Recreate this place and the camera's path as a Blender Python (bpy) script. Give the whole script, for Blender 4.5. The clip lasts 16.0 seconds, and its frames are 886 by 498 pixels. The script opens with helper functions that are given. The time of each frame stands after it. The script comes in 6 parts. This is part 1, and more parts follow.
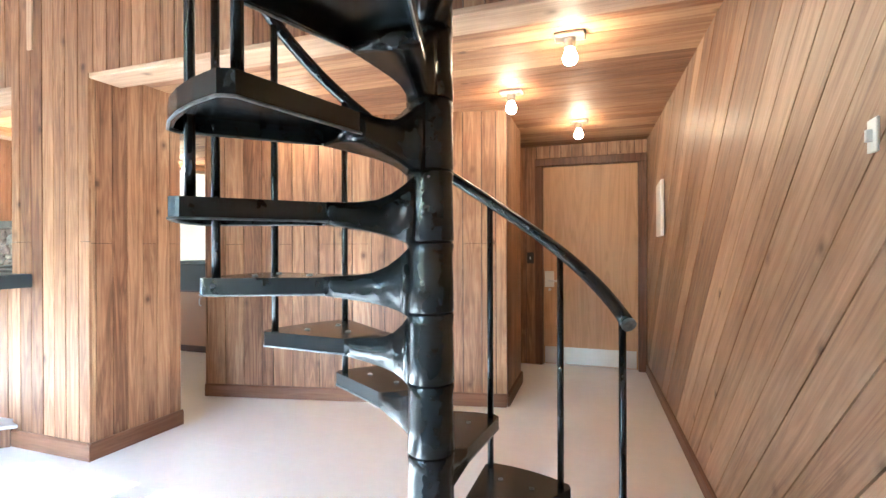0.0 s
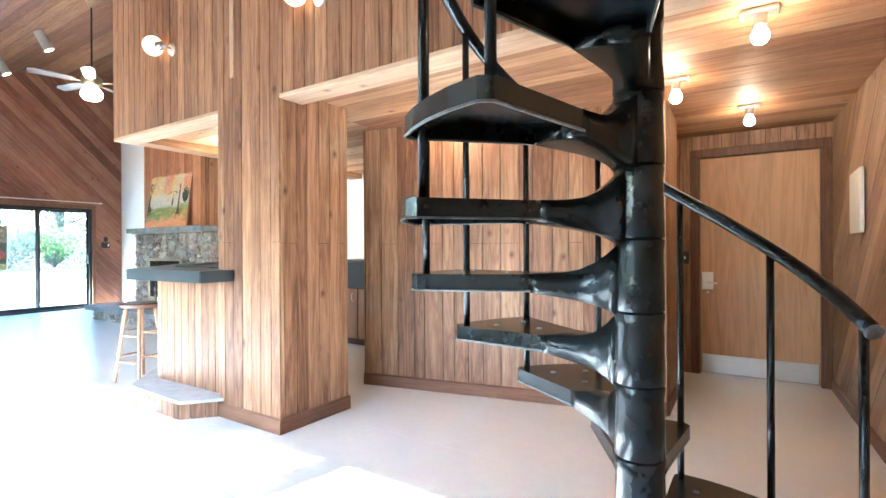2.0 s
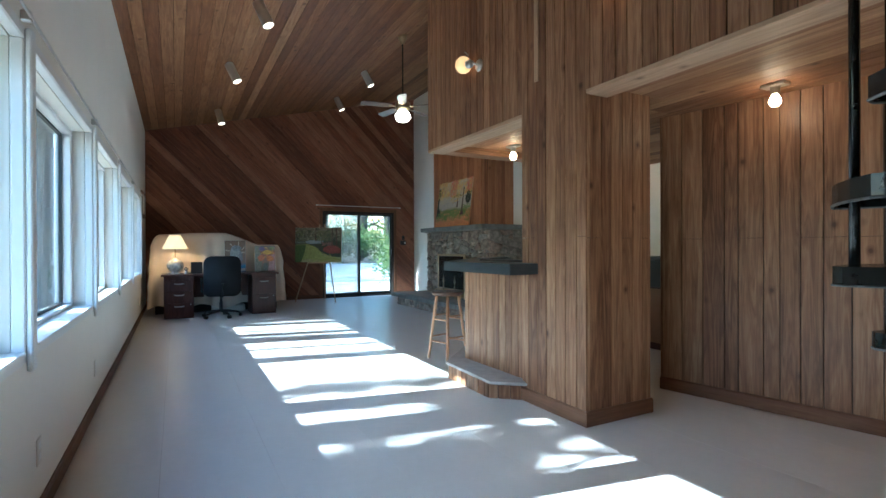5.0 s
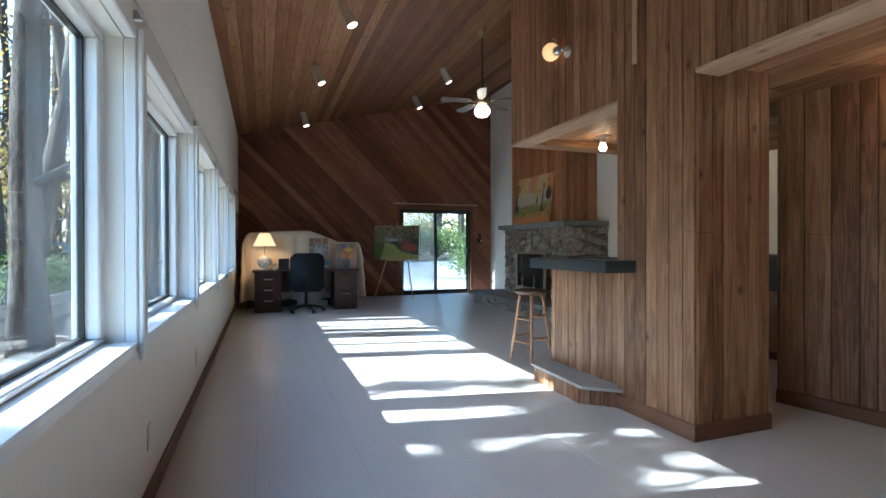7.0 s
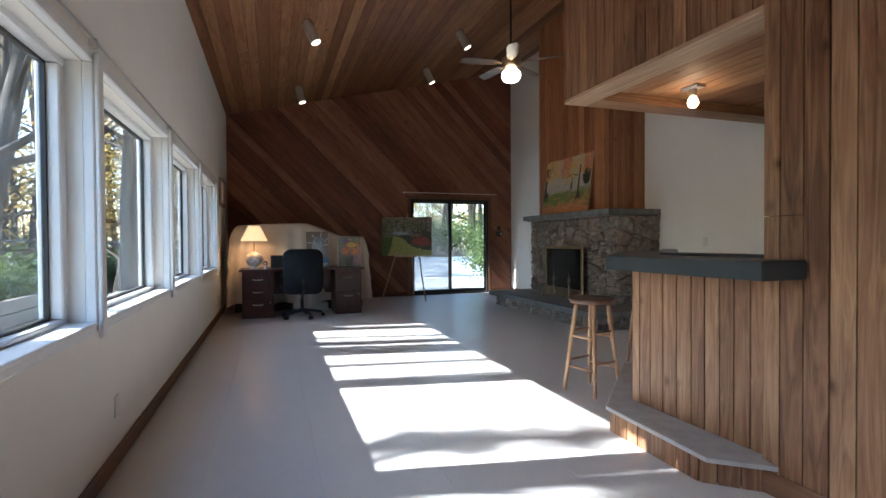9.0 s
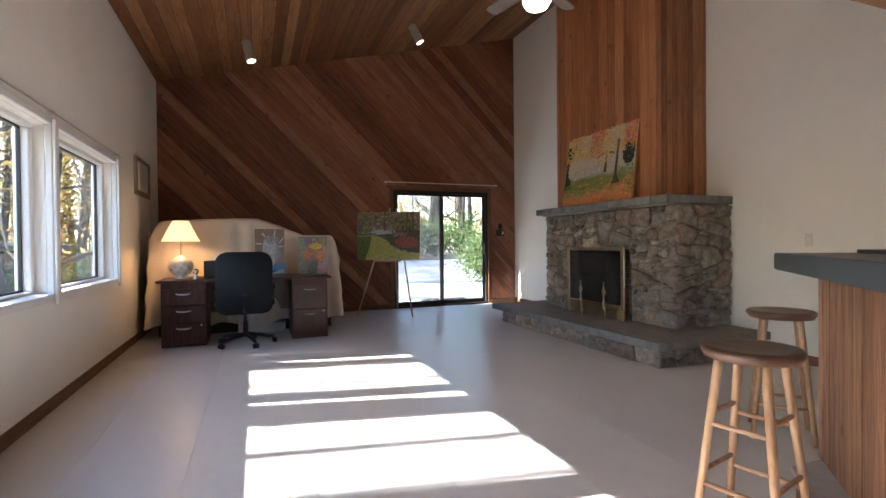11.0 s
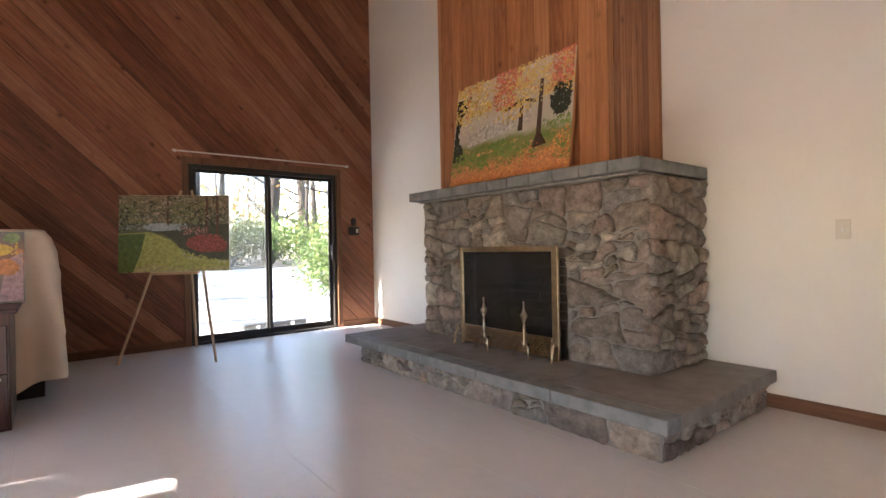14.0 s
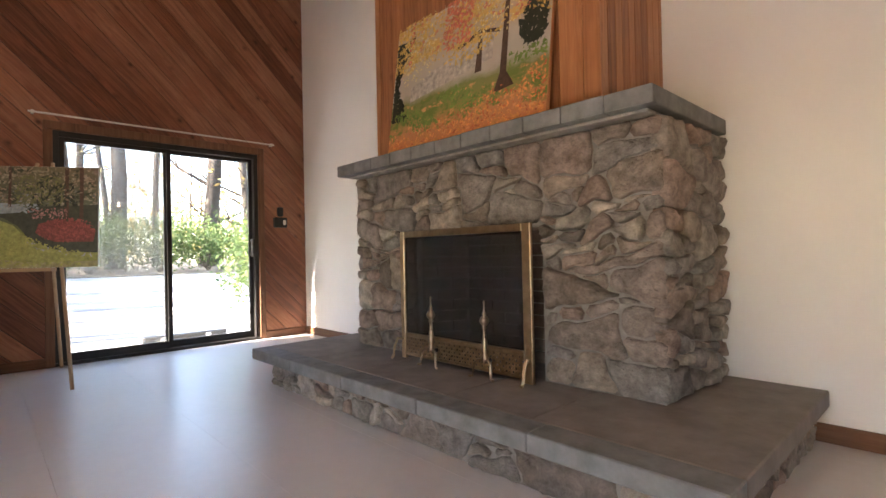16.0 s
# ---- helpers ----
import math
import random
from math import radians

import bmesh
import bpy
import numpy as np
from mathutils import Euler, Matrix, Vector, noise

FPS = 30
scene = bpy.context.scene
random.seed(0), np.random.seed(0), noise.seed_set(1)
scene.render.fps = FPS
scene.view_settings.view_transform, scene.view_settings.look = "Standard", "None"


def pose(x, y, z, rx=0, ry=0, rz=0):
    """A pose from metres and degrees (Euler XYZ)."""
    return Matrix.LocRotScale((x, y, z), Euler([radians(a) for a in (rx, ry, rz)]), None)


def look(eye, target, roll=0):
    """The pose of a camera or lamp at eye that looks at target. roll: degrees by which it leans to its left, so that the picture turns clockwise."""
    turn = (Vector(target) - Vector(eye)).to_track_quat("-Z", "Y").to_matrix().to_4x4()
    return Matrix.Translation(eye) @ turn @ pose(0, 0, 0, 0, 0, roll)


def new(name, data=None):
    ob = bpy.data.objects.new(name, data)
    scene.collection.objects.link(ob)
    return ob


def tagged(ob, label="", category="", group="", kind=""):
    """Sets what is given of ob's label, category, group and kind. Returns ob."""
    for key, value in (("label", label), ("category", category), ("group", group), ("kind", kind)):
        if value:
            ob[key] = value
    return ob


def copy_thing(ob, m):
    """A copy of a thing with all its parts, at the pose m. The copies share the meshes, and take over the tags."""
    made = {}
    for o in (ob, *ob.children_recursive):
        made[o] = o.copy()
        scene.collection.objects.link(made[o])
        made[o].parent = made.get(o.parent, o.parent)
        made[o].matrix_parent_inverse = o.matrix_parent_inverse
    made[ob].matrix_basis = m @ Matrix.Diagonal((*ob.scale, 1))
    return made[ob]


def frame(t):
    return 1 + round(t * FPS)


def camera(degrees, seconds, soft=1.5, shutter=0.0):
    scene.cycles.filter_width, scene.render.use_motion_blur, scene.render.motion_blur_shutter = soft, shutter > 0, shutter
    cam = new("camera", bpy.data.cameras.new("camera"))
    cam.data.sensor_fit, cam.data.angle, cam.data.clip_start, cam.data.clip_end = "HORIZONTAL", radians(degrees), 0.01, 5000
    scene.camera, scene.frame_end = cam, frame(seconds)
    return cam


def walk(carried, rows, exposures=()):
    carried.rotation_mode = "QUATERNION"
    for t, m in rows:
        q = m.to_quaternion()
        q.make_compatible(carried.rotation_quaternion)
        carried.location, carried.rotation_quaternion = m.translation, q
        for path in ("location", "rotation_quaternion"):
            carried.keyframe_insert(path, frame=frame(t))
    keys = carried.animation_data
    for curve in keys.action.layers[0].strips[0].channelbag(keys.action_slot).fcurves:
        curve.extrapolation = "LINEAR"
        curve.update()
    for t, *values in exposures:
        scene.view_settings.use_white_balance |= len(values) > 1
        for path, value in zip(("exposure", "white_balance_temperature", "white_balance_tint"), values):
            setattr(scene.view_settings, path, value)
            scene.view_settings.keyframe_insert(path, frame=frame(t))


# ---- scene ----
cam = camera(83.9, 16.0)
PATH = [
    (0, (0.171, 0.47, 1.206), (-0.5, 2.354, 1.202), -0.2),
    (0.5, (0.13, 0.456, 1.206), (-0.62, 2.31, 1.205), -0.3),
    (1, (0.081, 0.422, 1.213), (-0.774, 2.23, 1.209), -0.3),
    (1.5, (0.029, 0.387, 1.206), (-0.949, 2.132, 1.203), -0.3),
    (2, (-0.027, 0.352, 1.2), (-1.127, 2.023, 1.198), -0.3),
    (2.5, (-0.073, 0.313, 1.199), (-1.299, 1.893, 1.196), -0.2),
    (3, (-0.123, 0.269, 1.197), (-1.472, 1.746, 1.192), -0.3),
    (3.5, (-0.169, 0.212, 1.196), (-1.633, 1.575, 1.19), -0.4),
    (4, (-0.207, 0.151, 1.202), (-1.781, 1.385, 1.193), -0.5),
    (4.5, (-0.247, 0.098, 1.194), (-1.924, 1.187, 1.186), -0.4),
    (5, (-0.28, 0.076, 1.177), (-2.038, 1.03, 1.172), -0.2),
    (7.5, (-0.587, 0.036, 1.147), (-2.47, 0.707, 1.13), -0.2),
    (8, (-0.861, 0.112, 1.127), (-2.747, 0.778, 1.1), -0.3),
    (8.5, (-1.274, 0.218, 1.123), (-3.162, 0.878, 1.094), -0.3),
    (9, (-1.71, 0.325, 1.148), (-3.598, 0.982, 1.117), -0.4),
    (11.5, (-3.961, 0.992, 1.113), (-5.808, 1.759, 1.101), -0.7),
    (12, (-4.341, 1.114, 1.122), (-6.142, 1.982, 1.11), -0.8),
    (12.5, (-4.718, 1.281, 1.106), (-6.469, 2.247, 1.094), -0.8),
    (13, (-5.069, 1.46, 1.094), (-6.758, 2.532, 1.089), -0.9),
    (13.5, (-5.383, 1.685, 1.087), (-7.007, 2.853, 1.076), -1.0),
    (14, (-5.698, 1.897, 1.062), (-7.264, 3.141, 1.054), -1.1),
    (14.5, (-5.958, 2.134, 1.024), (-7.481, 3.431, 1.023), -1.1),
    (15, (-6.147, 2.356, 0.976), (-7.644, 3.683, 0.98), -1.2),
    (15.5, (-6.302, 2.523, 0.942), (-7.778, 3.873, 0.953), -1.1),
    (16, (-6.392, 2.635, 0.908), (-7.846, 4.008, 0.928), -1.2),
]
EXPOSURES = [(0, 5.42, 4800, -3), (1.5, 5.45, 4800, -3), (2.5, 4.95, 4750, -3), (3.5, 3.62, 4780, -5), (5.0, 3.02, 4780, -7), (7.5, 2.7, 5250, 2), (9.0, 2.58, 5600, 7), (12.0, 3.52, 6400, 16), (14.0, 3.84, 6750, 18), (16.0, 3.86, 7000, 19)]
walk(cam, [(t, look(eye, target, roll)) for t, eye, target, roll in PATH], EXPOSURES)

# ---- world, sun, exposure ----
world = bpy.data.worlds.new("world")
scene.world = world
world.use_nodes = True
wn = world.node_tree.nodes
sky = wn.new("ShaderNodeTexSky")
sky.sky_type = 'NISHITA'
sky.sun_disc = False
SUN_FROM = Vector((-0.195, -1.0, 0.657)).normalized()
sky.sun_elevation = math.asin(SUN_FROM.z)
sky.sun_rotation = math.atan2(SUN_FROM.x, SUN_FROM.y)
world.node_tree.links.new(sky.outputs[0], wn["Background"].inputs[0])
wn["Background"].inputs[1].default_value = 0.15
sun_data = bpy.data.lights.new("sun", 'SUN')
sun_data.energy, sun_data.angle, sun_data.color = 5.0, radians(0.5), (1.0, 0.95, 0.87)
sun = new("sun", sun_data)
sun.matrix_world = look(SUN_FROM * 30, (0, 0, 0))


# ---- materials ----
def mat_base(name, rough=0.6, metal=0.0, spec=0.5):
    m = bpy.data.materials.new(name)
    m.use_nodes = True
    nt = m.node_tree
    b = nt.nodes["Principled BSDF"]
    b.inputs["Roughness"].default_value = rough
    b.inputs["Metallic"].default_value = metal
    b.inputs["Specular IOR Level"].default_value = spec
    return m, nt, b


def node(nt, kind, **kw):
    n = nt.nodes.new(kind)
    for k, v in kw.items():
        n.inputs[k].default_value = v
    return n


def ramp(nt, fac, stops):
    n = nt.nodes.new("ShaderNodeValToRGB")
    els = n.color_ramp.elements
    while len(els) < len(stops):
        els.new(0.5)
    for e, (p, c) in zip(els, stops):
        e.position, e.color = p, (*c, 1)
    nt.links.new(fac, n.inputs[0])
    return n


def bump(nt, b, height, strength, distance=0.004):
    n = nt.nodes.new("ShaderNodeBump")
    n.inputs["Strength"].default_value, n.inputs["Distance"].default_value = strength, distance
    nt.links.new(height, n.inputs["Height"])
    nt.links.new(n.outputs[0], b.inputs["Normal"])


def mapped(nt, scale, rot=(0, 0, 0), uv=False):
    tc = nt.nodes.new("ShaderNodeTexCoord")
    mp = nt.nodes.new("ShaderNodeMapping")
    mp.inputs["Scale"].default_value, mp.inputs["Rotation"].default_value = scale, rot
    nt.links.new(tc.outputs["UV" if uv else "Object"], mp.inputs[0])
    return mp


def wood_mat(name, dark, mid, light, rough=0.55, uv=True, knots=True, per="object", spread=0.55, scale=1.0, spec=0.4, grain=0.62):
    """Boards. UV in metres: u along the board, v across, so the grain runs along each board."""
    m, nt, b = mat_base(name, rough, spec=spec)
    L = nt.links
    tc = nt.nodes.new("ShaderNodeTexCoord")
    if per == "object":
        rnd = nt.nodes.new("ShaderNodeObjectInfo").outputs["Random"]
    else:
        rnd = nt.nodes.new("ShaderNodeNewGeometry").outputs["Random Per Island"]
    off = nt.nodes.new("ShaderNodeCombineXYZ")
    mul = nt.nodes.new("ShaderNodeMath")
    mul.operation = 'MULTIPLY'
    mul.inputs[1].default_value = 57.0
    L.new(rnd, mul.inputs[0])
    L.new(mul.outputs[0], off.inputs[2])
    L.new(mul.outputs[0], off.inputs[0])
    add = nt.nodes.new("ShaderNodeVectorMath")
    add.operation = 'ADD'
    L.new(tc.outputs["UV" if uv else "Object"], add.inputs[0])
    L.new(off.outputs[0], add.inputs[1])
    mp = nt.nodes.new("ShaderNodeMapping")
    mp.inputs["Scale"].default_value = (0.55 * scale, 7.0 * scale, 1)
    L.new(add.outputs[0], mp.inputs[0])
    n1 = node(nt, "ShaderNodeTexNoise", Scale=2.2, Detail=3.0, Roughness=0.55, Distortion=0.9)
    L.new(mp.outputs[0], n1.inputs["Vector"])
    mp2 = nt.nodes.new("ShaderNodeMapping")
    mp2.inputs["Scale"].default_value = (5 * scale, 150 * scale, 1)
    L.new(add.outputs[0], mp2.inputs[0])
    n2 = node(nt, "ShaderNodeTexNoise", Scale=1.0, Detail=2.0, Roughness=0.6)
    L.new(mp2.outputs[0], n2.inputs["Vector"])
    # ring pattern out of the slow noise
    rings = nt.nodes.new("ShaderNodeMath")
    rings.operation = 'MULTIPLY'
    rings.inputs[1].default_value = 9.0
    L.new(n1.outputs["Fac"], rings.inputs[0])
    sn = nt.nodes.new("ShaderNodeMath")
    sn.operation = 'PINGPONG'
    sn.inputs[1].default_value = 1.0
    L.new(rings.outputs[0], sn.inputs[0])
    mixa = nt.nodes.new("ShaderNodeMix")
    mixa.inputs[0].default_value = 0.45
    L.new(sn.outputs[0], mixa.inputs[2])
    L.new(n2.outputs["Fac"], mixa.inputs[3])
    mixb = nt.nodes.new("ShaderNodeMix")
    mixb.inputs[0].default_value = spread
    L.new(mixa.outputs[0], mixb.inputs[2])
    L.new(rnd, mixb.inputs[3])
    col = ramp(nt, mixb.outputs[0], [(0.12, dark), (0.5, mid), (0.92, light)])
    mp3 = nt.nodes.new("ShaderNodeMapping")
    mp3.inputs["Scale"].default_value = (1.1 * scale, 26 * scale, 1)
    L.new(add.outputs[0], mp3.inputs[0])
    n3 = node(nt, "ShaderNodeTexNoise", Scale=1.0, Detail=5.0, Roughness=0.7, Distortion=0.6)
    L.new(mp3.outputs[0], n3.inputs["Vector"])
    streak = ramp(nt, n3.outputs["Fac"], [(0.30, (0.46, 0.40, 0.36)), (0.46, (0.88, 0.86, 0.84)), (0.62, (1.08, 1.08, 1.06)), (0.78, (1.28, 1.28, 1.26))])
    n4 = node(nt, "ShaderNodeTexNoise", Scale=1.6, Detail=4.0, Roughness=0.6)
    L.new(add.outputs[0], n4.inputs["Vector"])
    stain = ramp(nt, n4.outputs["Fac"], [(0.32, (0.70, 0.66, 0.63)), (0.5, (1.0, 1.0, 1.0)), (0.7, (1.12, 1.12, 1.12))])
    out = col.outputs[0]
    for tone, amount in ((streak, grain), (stain, grain * 0.8)):
        mm = nt.nodes.new("ShaderNodeMix")
        mm.data_type, mm.blend_type = 'RGBA', 'MULTIPLY'
        mm.inputs[0].default_value = amount
        L.new(out, mm.inputs[6])
        L.new(tone.outputs[0], mm.inputs[7])
        out = mm.outputs[2]
    if knots:
        mk = nt.nodes.new("ShaderNodeMapping")
        mk.inputs["Scale"].default_value = (5.0, 6.5, 1)
        L.new(add.outputs[0], mk.inputs[0])
        vo = node(nt, "ShaderNodeTexVoronoi", Scale=1.0, Randomness=1.0)
        L.new(mk.outputs[0], vo.inputs["Vector"])
        kr = ramp(nt, vo.outputs["Distance"], [(0.06, (1, 1, 1)), (0.11, (0.5, 0.5, 0.5)), (0.22, (0, 0, 0))])
        sep = nt.nodes.new("ShaderNodeSeparateColor")
        L.new(vo.outputs["Color"], sep.inputs[0])
        gt = nt.nodes.new("ShaderNodeMath")
        gt.operation = 'GREATER_THAN'
        gt.inputs[1].default_value = 0.68
        L.new(sep.outputs[0], gt.inputs[0])
        km = nt.nodes.new("ShaderNodeMath")
        km.operation = 'MULTIPLY'
        L.new(kr.outputs[0], km.inputs[0])
        L.new(gt.outputs[0], km.inputs[1])
        km2 = nt.nodes.new("ShaderNodeMath")
        km2.operation = 'MULTIPLY'
        km2.inputs[1].default_value = 0.85
        L.new(km.outputs[0], km2.inputs[0])
        mx = nt.nodes.new("ShaderNodeMix")
        mx.data_type = 'RGBA'
        L.new(km2.outputs[0], mx.inputs[0])
        L.new(out, mx.inputs[6])
        mx.inputs[7].default_value = (dark[0] * 0.45, dark[1] * 0.4, dark[2] * 0.4, 1)
        out = mx.outputs[2]
    L.new(out, b.inputs["Base Color"])
    bump(nt, b, mixa.outputs[0], 0.25, 0.003)
    rr = nt.nodes.new("ShaderNodeMapRange")
    rr.inputs[3].default_value, rr.inputs[4].default_value = rough - 0.1, rough + 0.12
    L.new(n1.outputs["Fac"], rr.inputs[0])
    L.new(rr.outputs[0], b.inputs["Roughness"])
    return m


def plain_mat(name, color, rough=0.6, metal=0.0, var=0.12, scale=8.0, bumps=0.08, spec=0.5, fine=90.0, rvar=0.08):
    m, nt, b = mat_base(name, rough, metal, spec)
    mp = mapped(nt, (1, 1, 1))
    n1 = node(nt, "ShaderNodeTexNoise", Scale=scale, Detail=4.0, Roughness=0.6)
    n2 = node(nt, "ShaderNodeTexNoise", Scale=fine, Detail=2.0)
    nt.links.new(mp.outputs[0], n1.inputs["Vector"])
    nt.links.new(mp.outputs[0], n2.inputs["Vector"])
    lo = [c * (1 - var) for c in color]
    hi = [min(1, c * (1 + var)) for c in color]
    col = ramp(nt, n1.outputs["Fac"], [(0.3, lo), (0.7, hi)])
    nt.links.new(col.outputs[0], b.inputs["Base Color"])
    rr = nt.nodes.new("ShaderNodeMapRange")
    rr.inputs[3].default_value, rr.inputs[4].default_value = max(0.02, rough - rvar), min(1, rough + rvar)
    nt.links.new(n1.outputs["Fac"], rr.inputs[0])
    nt.links.new(rr.outputs[0], b.inputs["Roughness"])
    if bumps:
        bump(nt, b, n2.outputs["Fac"], bumps, 0.002)
    return m


def glow_mat(name, color, strength):
    m, nt, b = mat_base(name, 0.4)
    b.inputs["Base Color"].default_value = (*color, 1)
    b.inputs["Emission Color"].default_value = (*color, 1)
    b.inputs["Emission Strength"].default_value = strength
    return m


M_PANEL = wood_mat("panel_wood", (0.135, 0.056, 0.027), (0.295, 0.148, 0.074), (0.45, 0.265, 0.145), rough=0.45, grain=0.85, spread=0.42)
M_DIAG = wood_mat("diagonal_cedar", (0.13, 0.044, 0.023), (0.27, 0.104, 0.055), (0.40, 0.188, 0.106), rough=0.5, grain=0.75)
M_HALL = wood_mat("hall_cedar", (0.165, 0.08, 0.040), (0.32, 0.182, 0.102), (0.46, 0.295, 0.18), rough=0.45, grain=0.85)
M_CEIL = wood_mat("ceiling_cedar", (0.13, 0.046, 0.020), (0.25, 0.107, 0.048), (0.46, 0.255, 0.125), rough=0.5, per="island", spread=0.62)
# Lighter copy of the ceiling cedar: bulb light on the low planks put into colour
M_CEIL_LIT = wood_mat("low_ceiling_cedar", (0.18, 0.075, 0.034), (0.36, 0.18, 0.088), (0.56, 0.34, 0.18), rough=0.6, per="island", spread=0.6)
M_CHIM = wood_mat("chimney_cedar", (0.27, 0.10, 0.042), (0.45, 0.188, 0.08), (0.56, 0.265, 0.122), rough=0.45)
M_LIGHT = wood_mat("light_trim_wood", (0.42, 0.27, 0.16), (0.56, 0.38, 0.245), (0.64, 0.46, 0.31), rough=0.5)
M_BASE = wood_mat("baseboard_wood", (0.09, 0.036, 0.018), (0.17, 0.075, 0.037), (0.23, 0.115, 0.06), rough=0.5, knots=False)
M_GAP = plain_mat("dark_groove", (0.06, 0.028, 0.014), 0.8)
M_WHITE = plain_mat("white_wall_paint", (0.86, 0.835, 0.775), 0.75, var=0.02, scale=2.0, bumps=0.12, fine=140)
M_TRIM = plain_mat("white_gloss_paint", (0.80, 0.80, 0.79), 0.35, var=0.03, scale=5.0, bumps=0.04)
# pale metal of bolts and rail cap, and of the highlight bead on the treads
M_BOLTGLINT = plain_mat("worn_metal_edge", (0.16, 0.165, 0.17), 0.35, 0.6, var=0.5, scale=40, bumps=0.05)
M_BLACK = plain_mat("black_metal", (0.012, 0.015, 0.017), 0.24, var=0.1, scale=30, bumps=0.05, fine=60, rvar=0.03)
M_DARK = plain_mat("dark_frame", (0.02, 0.018, 0.016), 0.45, var=0.2)


def floor_mat():
    m, nt, b = mat_base("painted_floor", 0.3, spec=0.5)
    mp = mapped(nt, (1, 1, 1))
    n1 = node(nt, "ShaderNodeTexNoise", Scale=0.9, Detail=5.0, Roughness=0.6)
    n2 = node(nt, "ShaderNodeTexNoise", Scale=14.0, Detail=4.0, Roughness=0.65)
    for n in (n1, n2):
        nt.links.new(mp.outputs[0], n.inputs["Vector"])
    mx = nt.nodes.new("ShaderNodeMix")
    mx.inputs[0].default_value = 0.35
    nt.links.new(n1.outputs["Fac"], mx.inputs[2])
    nt.links.new(n2.outputs["Fac"], mx.inputs[3])
    c = ramp(nt, mx.outputs[0], [(0.3, (0.62, 0.592, 0.568)), (0.7, (0.72, 0.69, 0.665))])
    nt.links.new(c.outputs[0], b.inputs["Base Color"])
    rr = nt.nodes.new("ShaderNodeMapRange")
    rr.inputs[3].default_value, rr.inputs[4].default_value = 0.2, 0.42
    nt.links.new(mx.outputs[0], rr.inputs[0])
    nt.links.new(rr.outputs[0], b.inputs["Roughness"])
    bump(nt, b, n2.outputs["Fac"], 0.05, 0.003)
    return m


M_FLOOR = floor_mat()


# ---- mesh helpers ----
def mesh_from(bm, name, material):
    me = bpy.data.meshes.new(name)
    bm.to_mesh(me)
    bm.free()
    me.materials.append(material)
    return me


def part(name, bm, material, parent=None, label="", smooth=False):
    """Links a bmesh as one mesh object, under a thing or a part."""
    ob = new(name, mesh_from(bm, name, material))
    if smooth:
        for p in ob.data.polygons:
            p.use_smooth = True
    if parent is not None:
        ob.parent = parent
    if label:
        tagged(ob, label)
    return ob


def thing(name, m, label, category, group=""):
    ob = new(name)
    ob.empty_display_size = 0.1
    ob.matrix_basis = m
    return tagged(ob, label, category, group)


def structure(ob, label, category=""):
    return tagged(ob, label, category or ob.name.split("_")[0], kind="structure")


def add_box(bm, lo, hi, bevel=0.0, seg=1):
    vs = [bm.verts.new((x, y, z)) for x in (lo[0], hi[0]) for y in (lo[1], hi[1]) for z in (lo[2], hi[2])]
    fs = [bm.faces.new([vs[i] for i in f]) for f in ((0, 1, 3, 2), (4, 6, 7, 5), (0, 4, 5, 1), (2, 3, 7, 6), (0, 2, 6, 4), (1, 5, 7, 3))]
    if bevel:
        es = list({e for f in fs for e in f.edges})
        bmesh.ops.bevel(bm, geom=es, offset=bevel, segments=seg, affect='EDGES', profile=0.5)
    return bm


def box(lo, hi, bevel=0.0, seg=1):
    return add_box(bmesh.new(), lo, hi, bevel, seg)


def add_prism(bm, pts, lo, hi, place=None):
    """A polygon of 2D points, from height lo to hi; place turns (a, b, h) into a point."""
    place = place or (lambda a, b, h: Vector((a, b, h)))
    a = [bm.verts.new(place(p[0], p[1], lo)) for p in pts]
    b = [bm.verts.new(place(p[0], p[1], hi)) for p in pts]
    n = len(pts)
    bm.faces.new(a[::-1])
    bm.faces.new(b)
    for i in range(n):
        bm.faces.new((a[i], a[(i + 1) % n], b[(i + 1) % n], b[i]))
    return bm


def add_lathe(bm, profile, n=16, centre=(0, 0, 0), axis=None):
    """Turned shape: profile of (radius, height)."""
    rings = []
    rot = axis or Matrix.Identity(3)
    for r, h in profile:
        rings.append([bm.verts.new(Vector(centre) + rot @ Vector((r * math.cos(2 * math.pi * k / n), r * math.sin(2 * math.pi * k / n), h))) for k in range(n)])
    for a, b in zip(rings, rings[1:]):
        for k in range(n):
            bm.faces.new((a[k], a[(k + 1) % n], b[(k + 1) % n], b[k]))
    bm.faces.new(rings[0][::-1])
    bm.faces.new(rings[-1])
    return bm


def add_tube(bm, pts, r, n=8, r2=None):
    """A round bar along points; r to r2."""
    rings = []
    pts = [Vector(p) for p in pts]
    for i, p in enumerate(pts):
        d = (pts[min(i + 1, len(pts) - 1)] - pts[max(i - 1, 0)]).normalized()
        up = Vector((0, 0, 1)) if abs(d.z) < 0.95 else Vector((1, 0, 0))
        s = d.cross(up).normalized()
        u = s.cross(d).normalized()
        q = r if r2 is None else r + (r2 - r) * i / (len(pts) - 1)
        rings.append([bm.verts.new(p + q * (math.cos(2 * math.pi * k / n) * s + math.sin(2 * math.pi * k / n) * u)) for k in range(n)])
    for a, b in zip(rings, rings[1:]):
        for k in range(n):
            bm.faces.new((a[k], a[(k + 1) % n], b[(k + 1) % n], b[k]))
    bm.faces.new(rings[0][::-1])
    bm.faces.new(rings[-1])
    return bm


def tube(pts, r, n=8, r2=None):
    return add_tube(bmesh.new(), pts, r, n, r2)


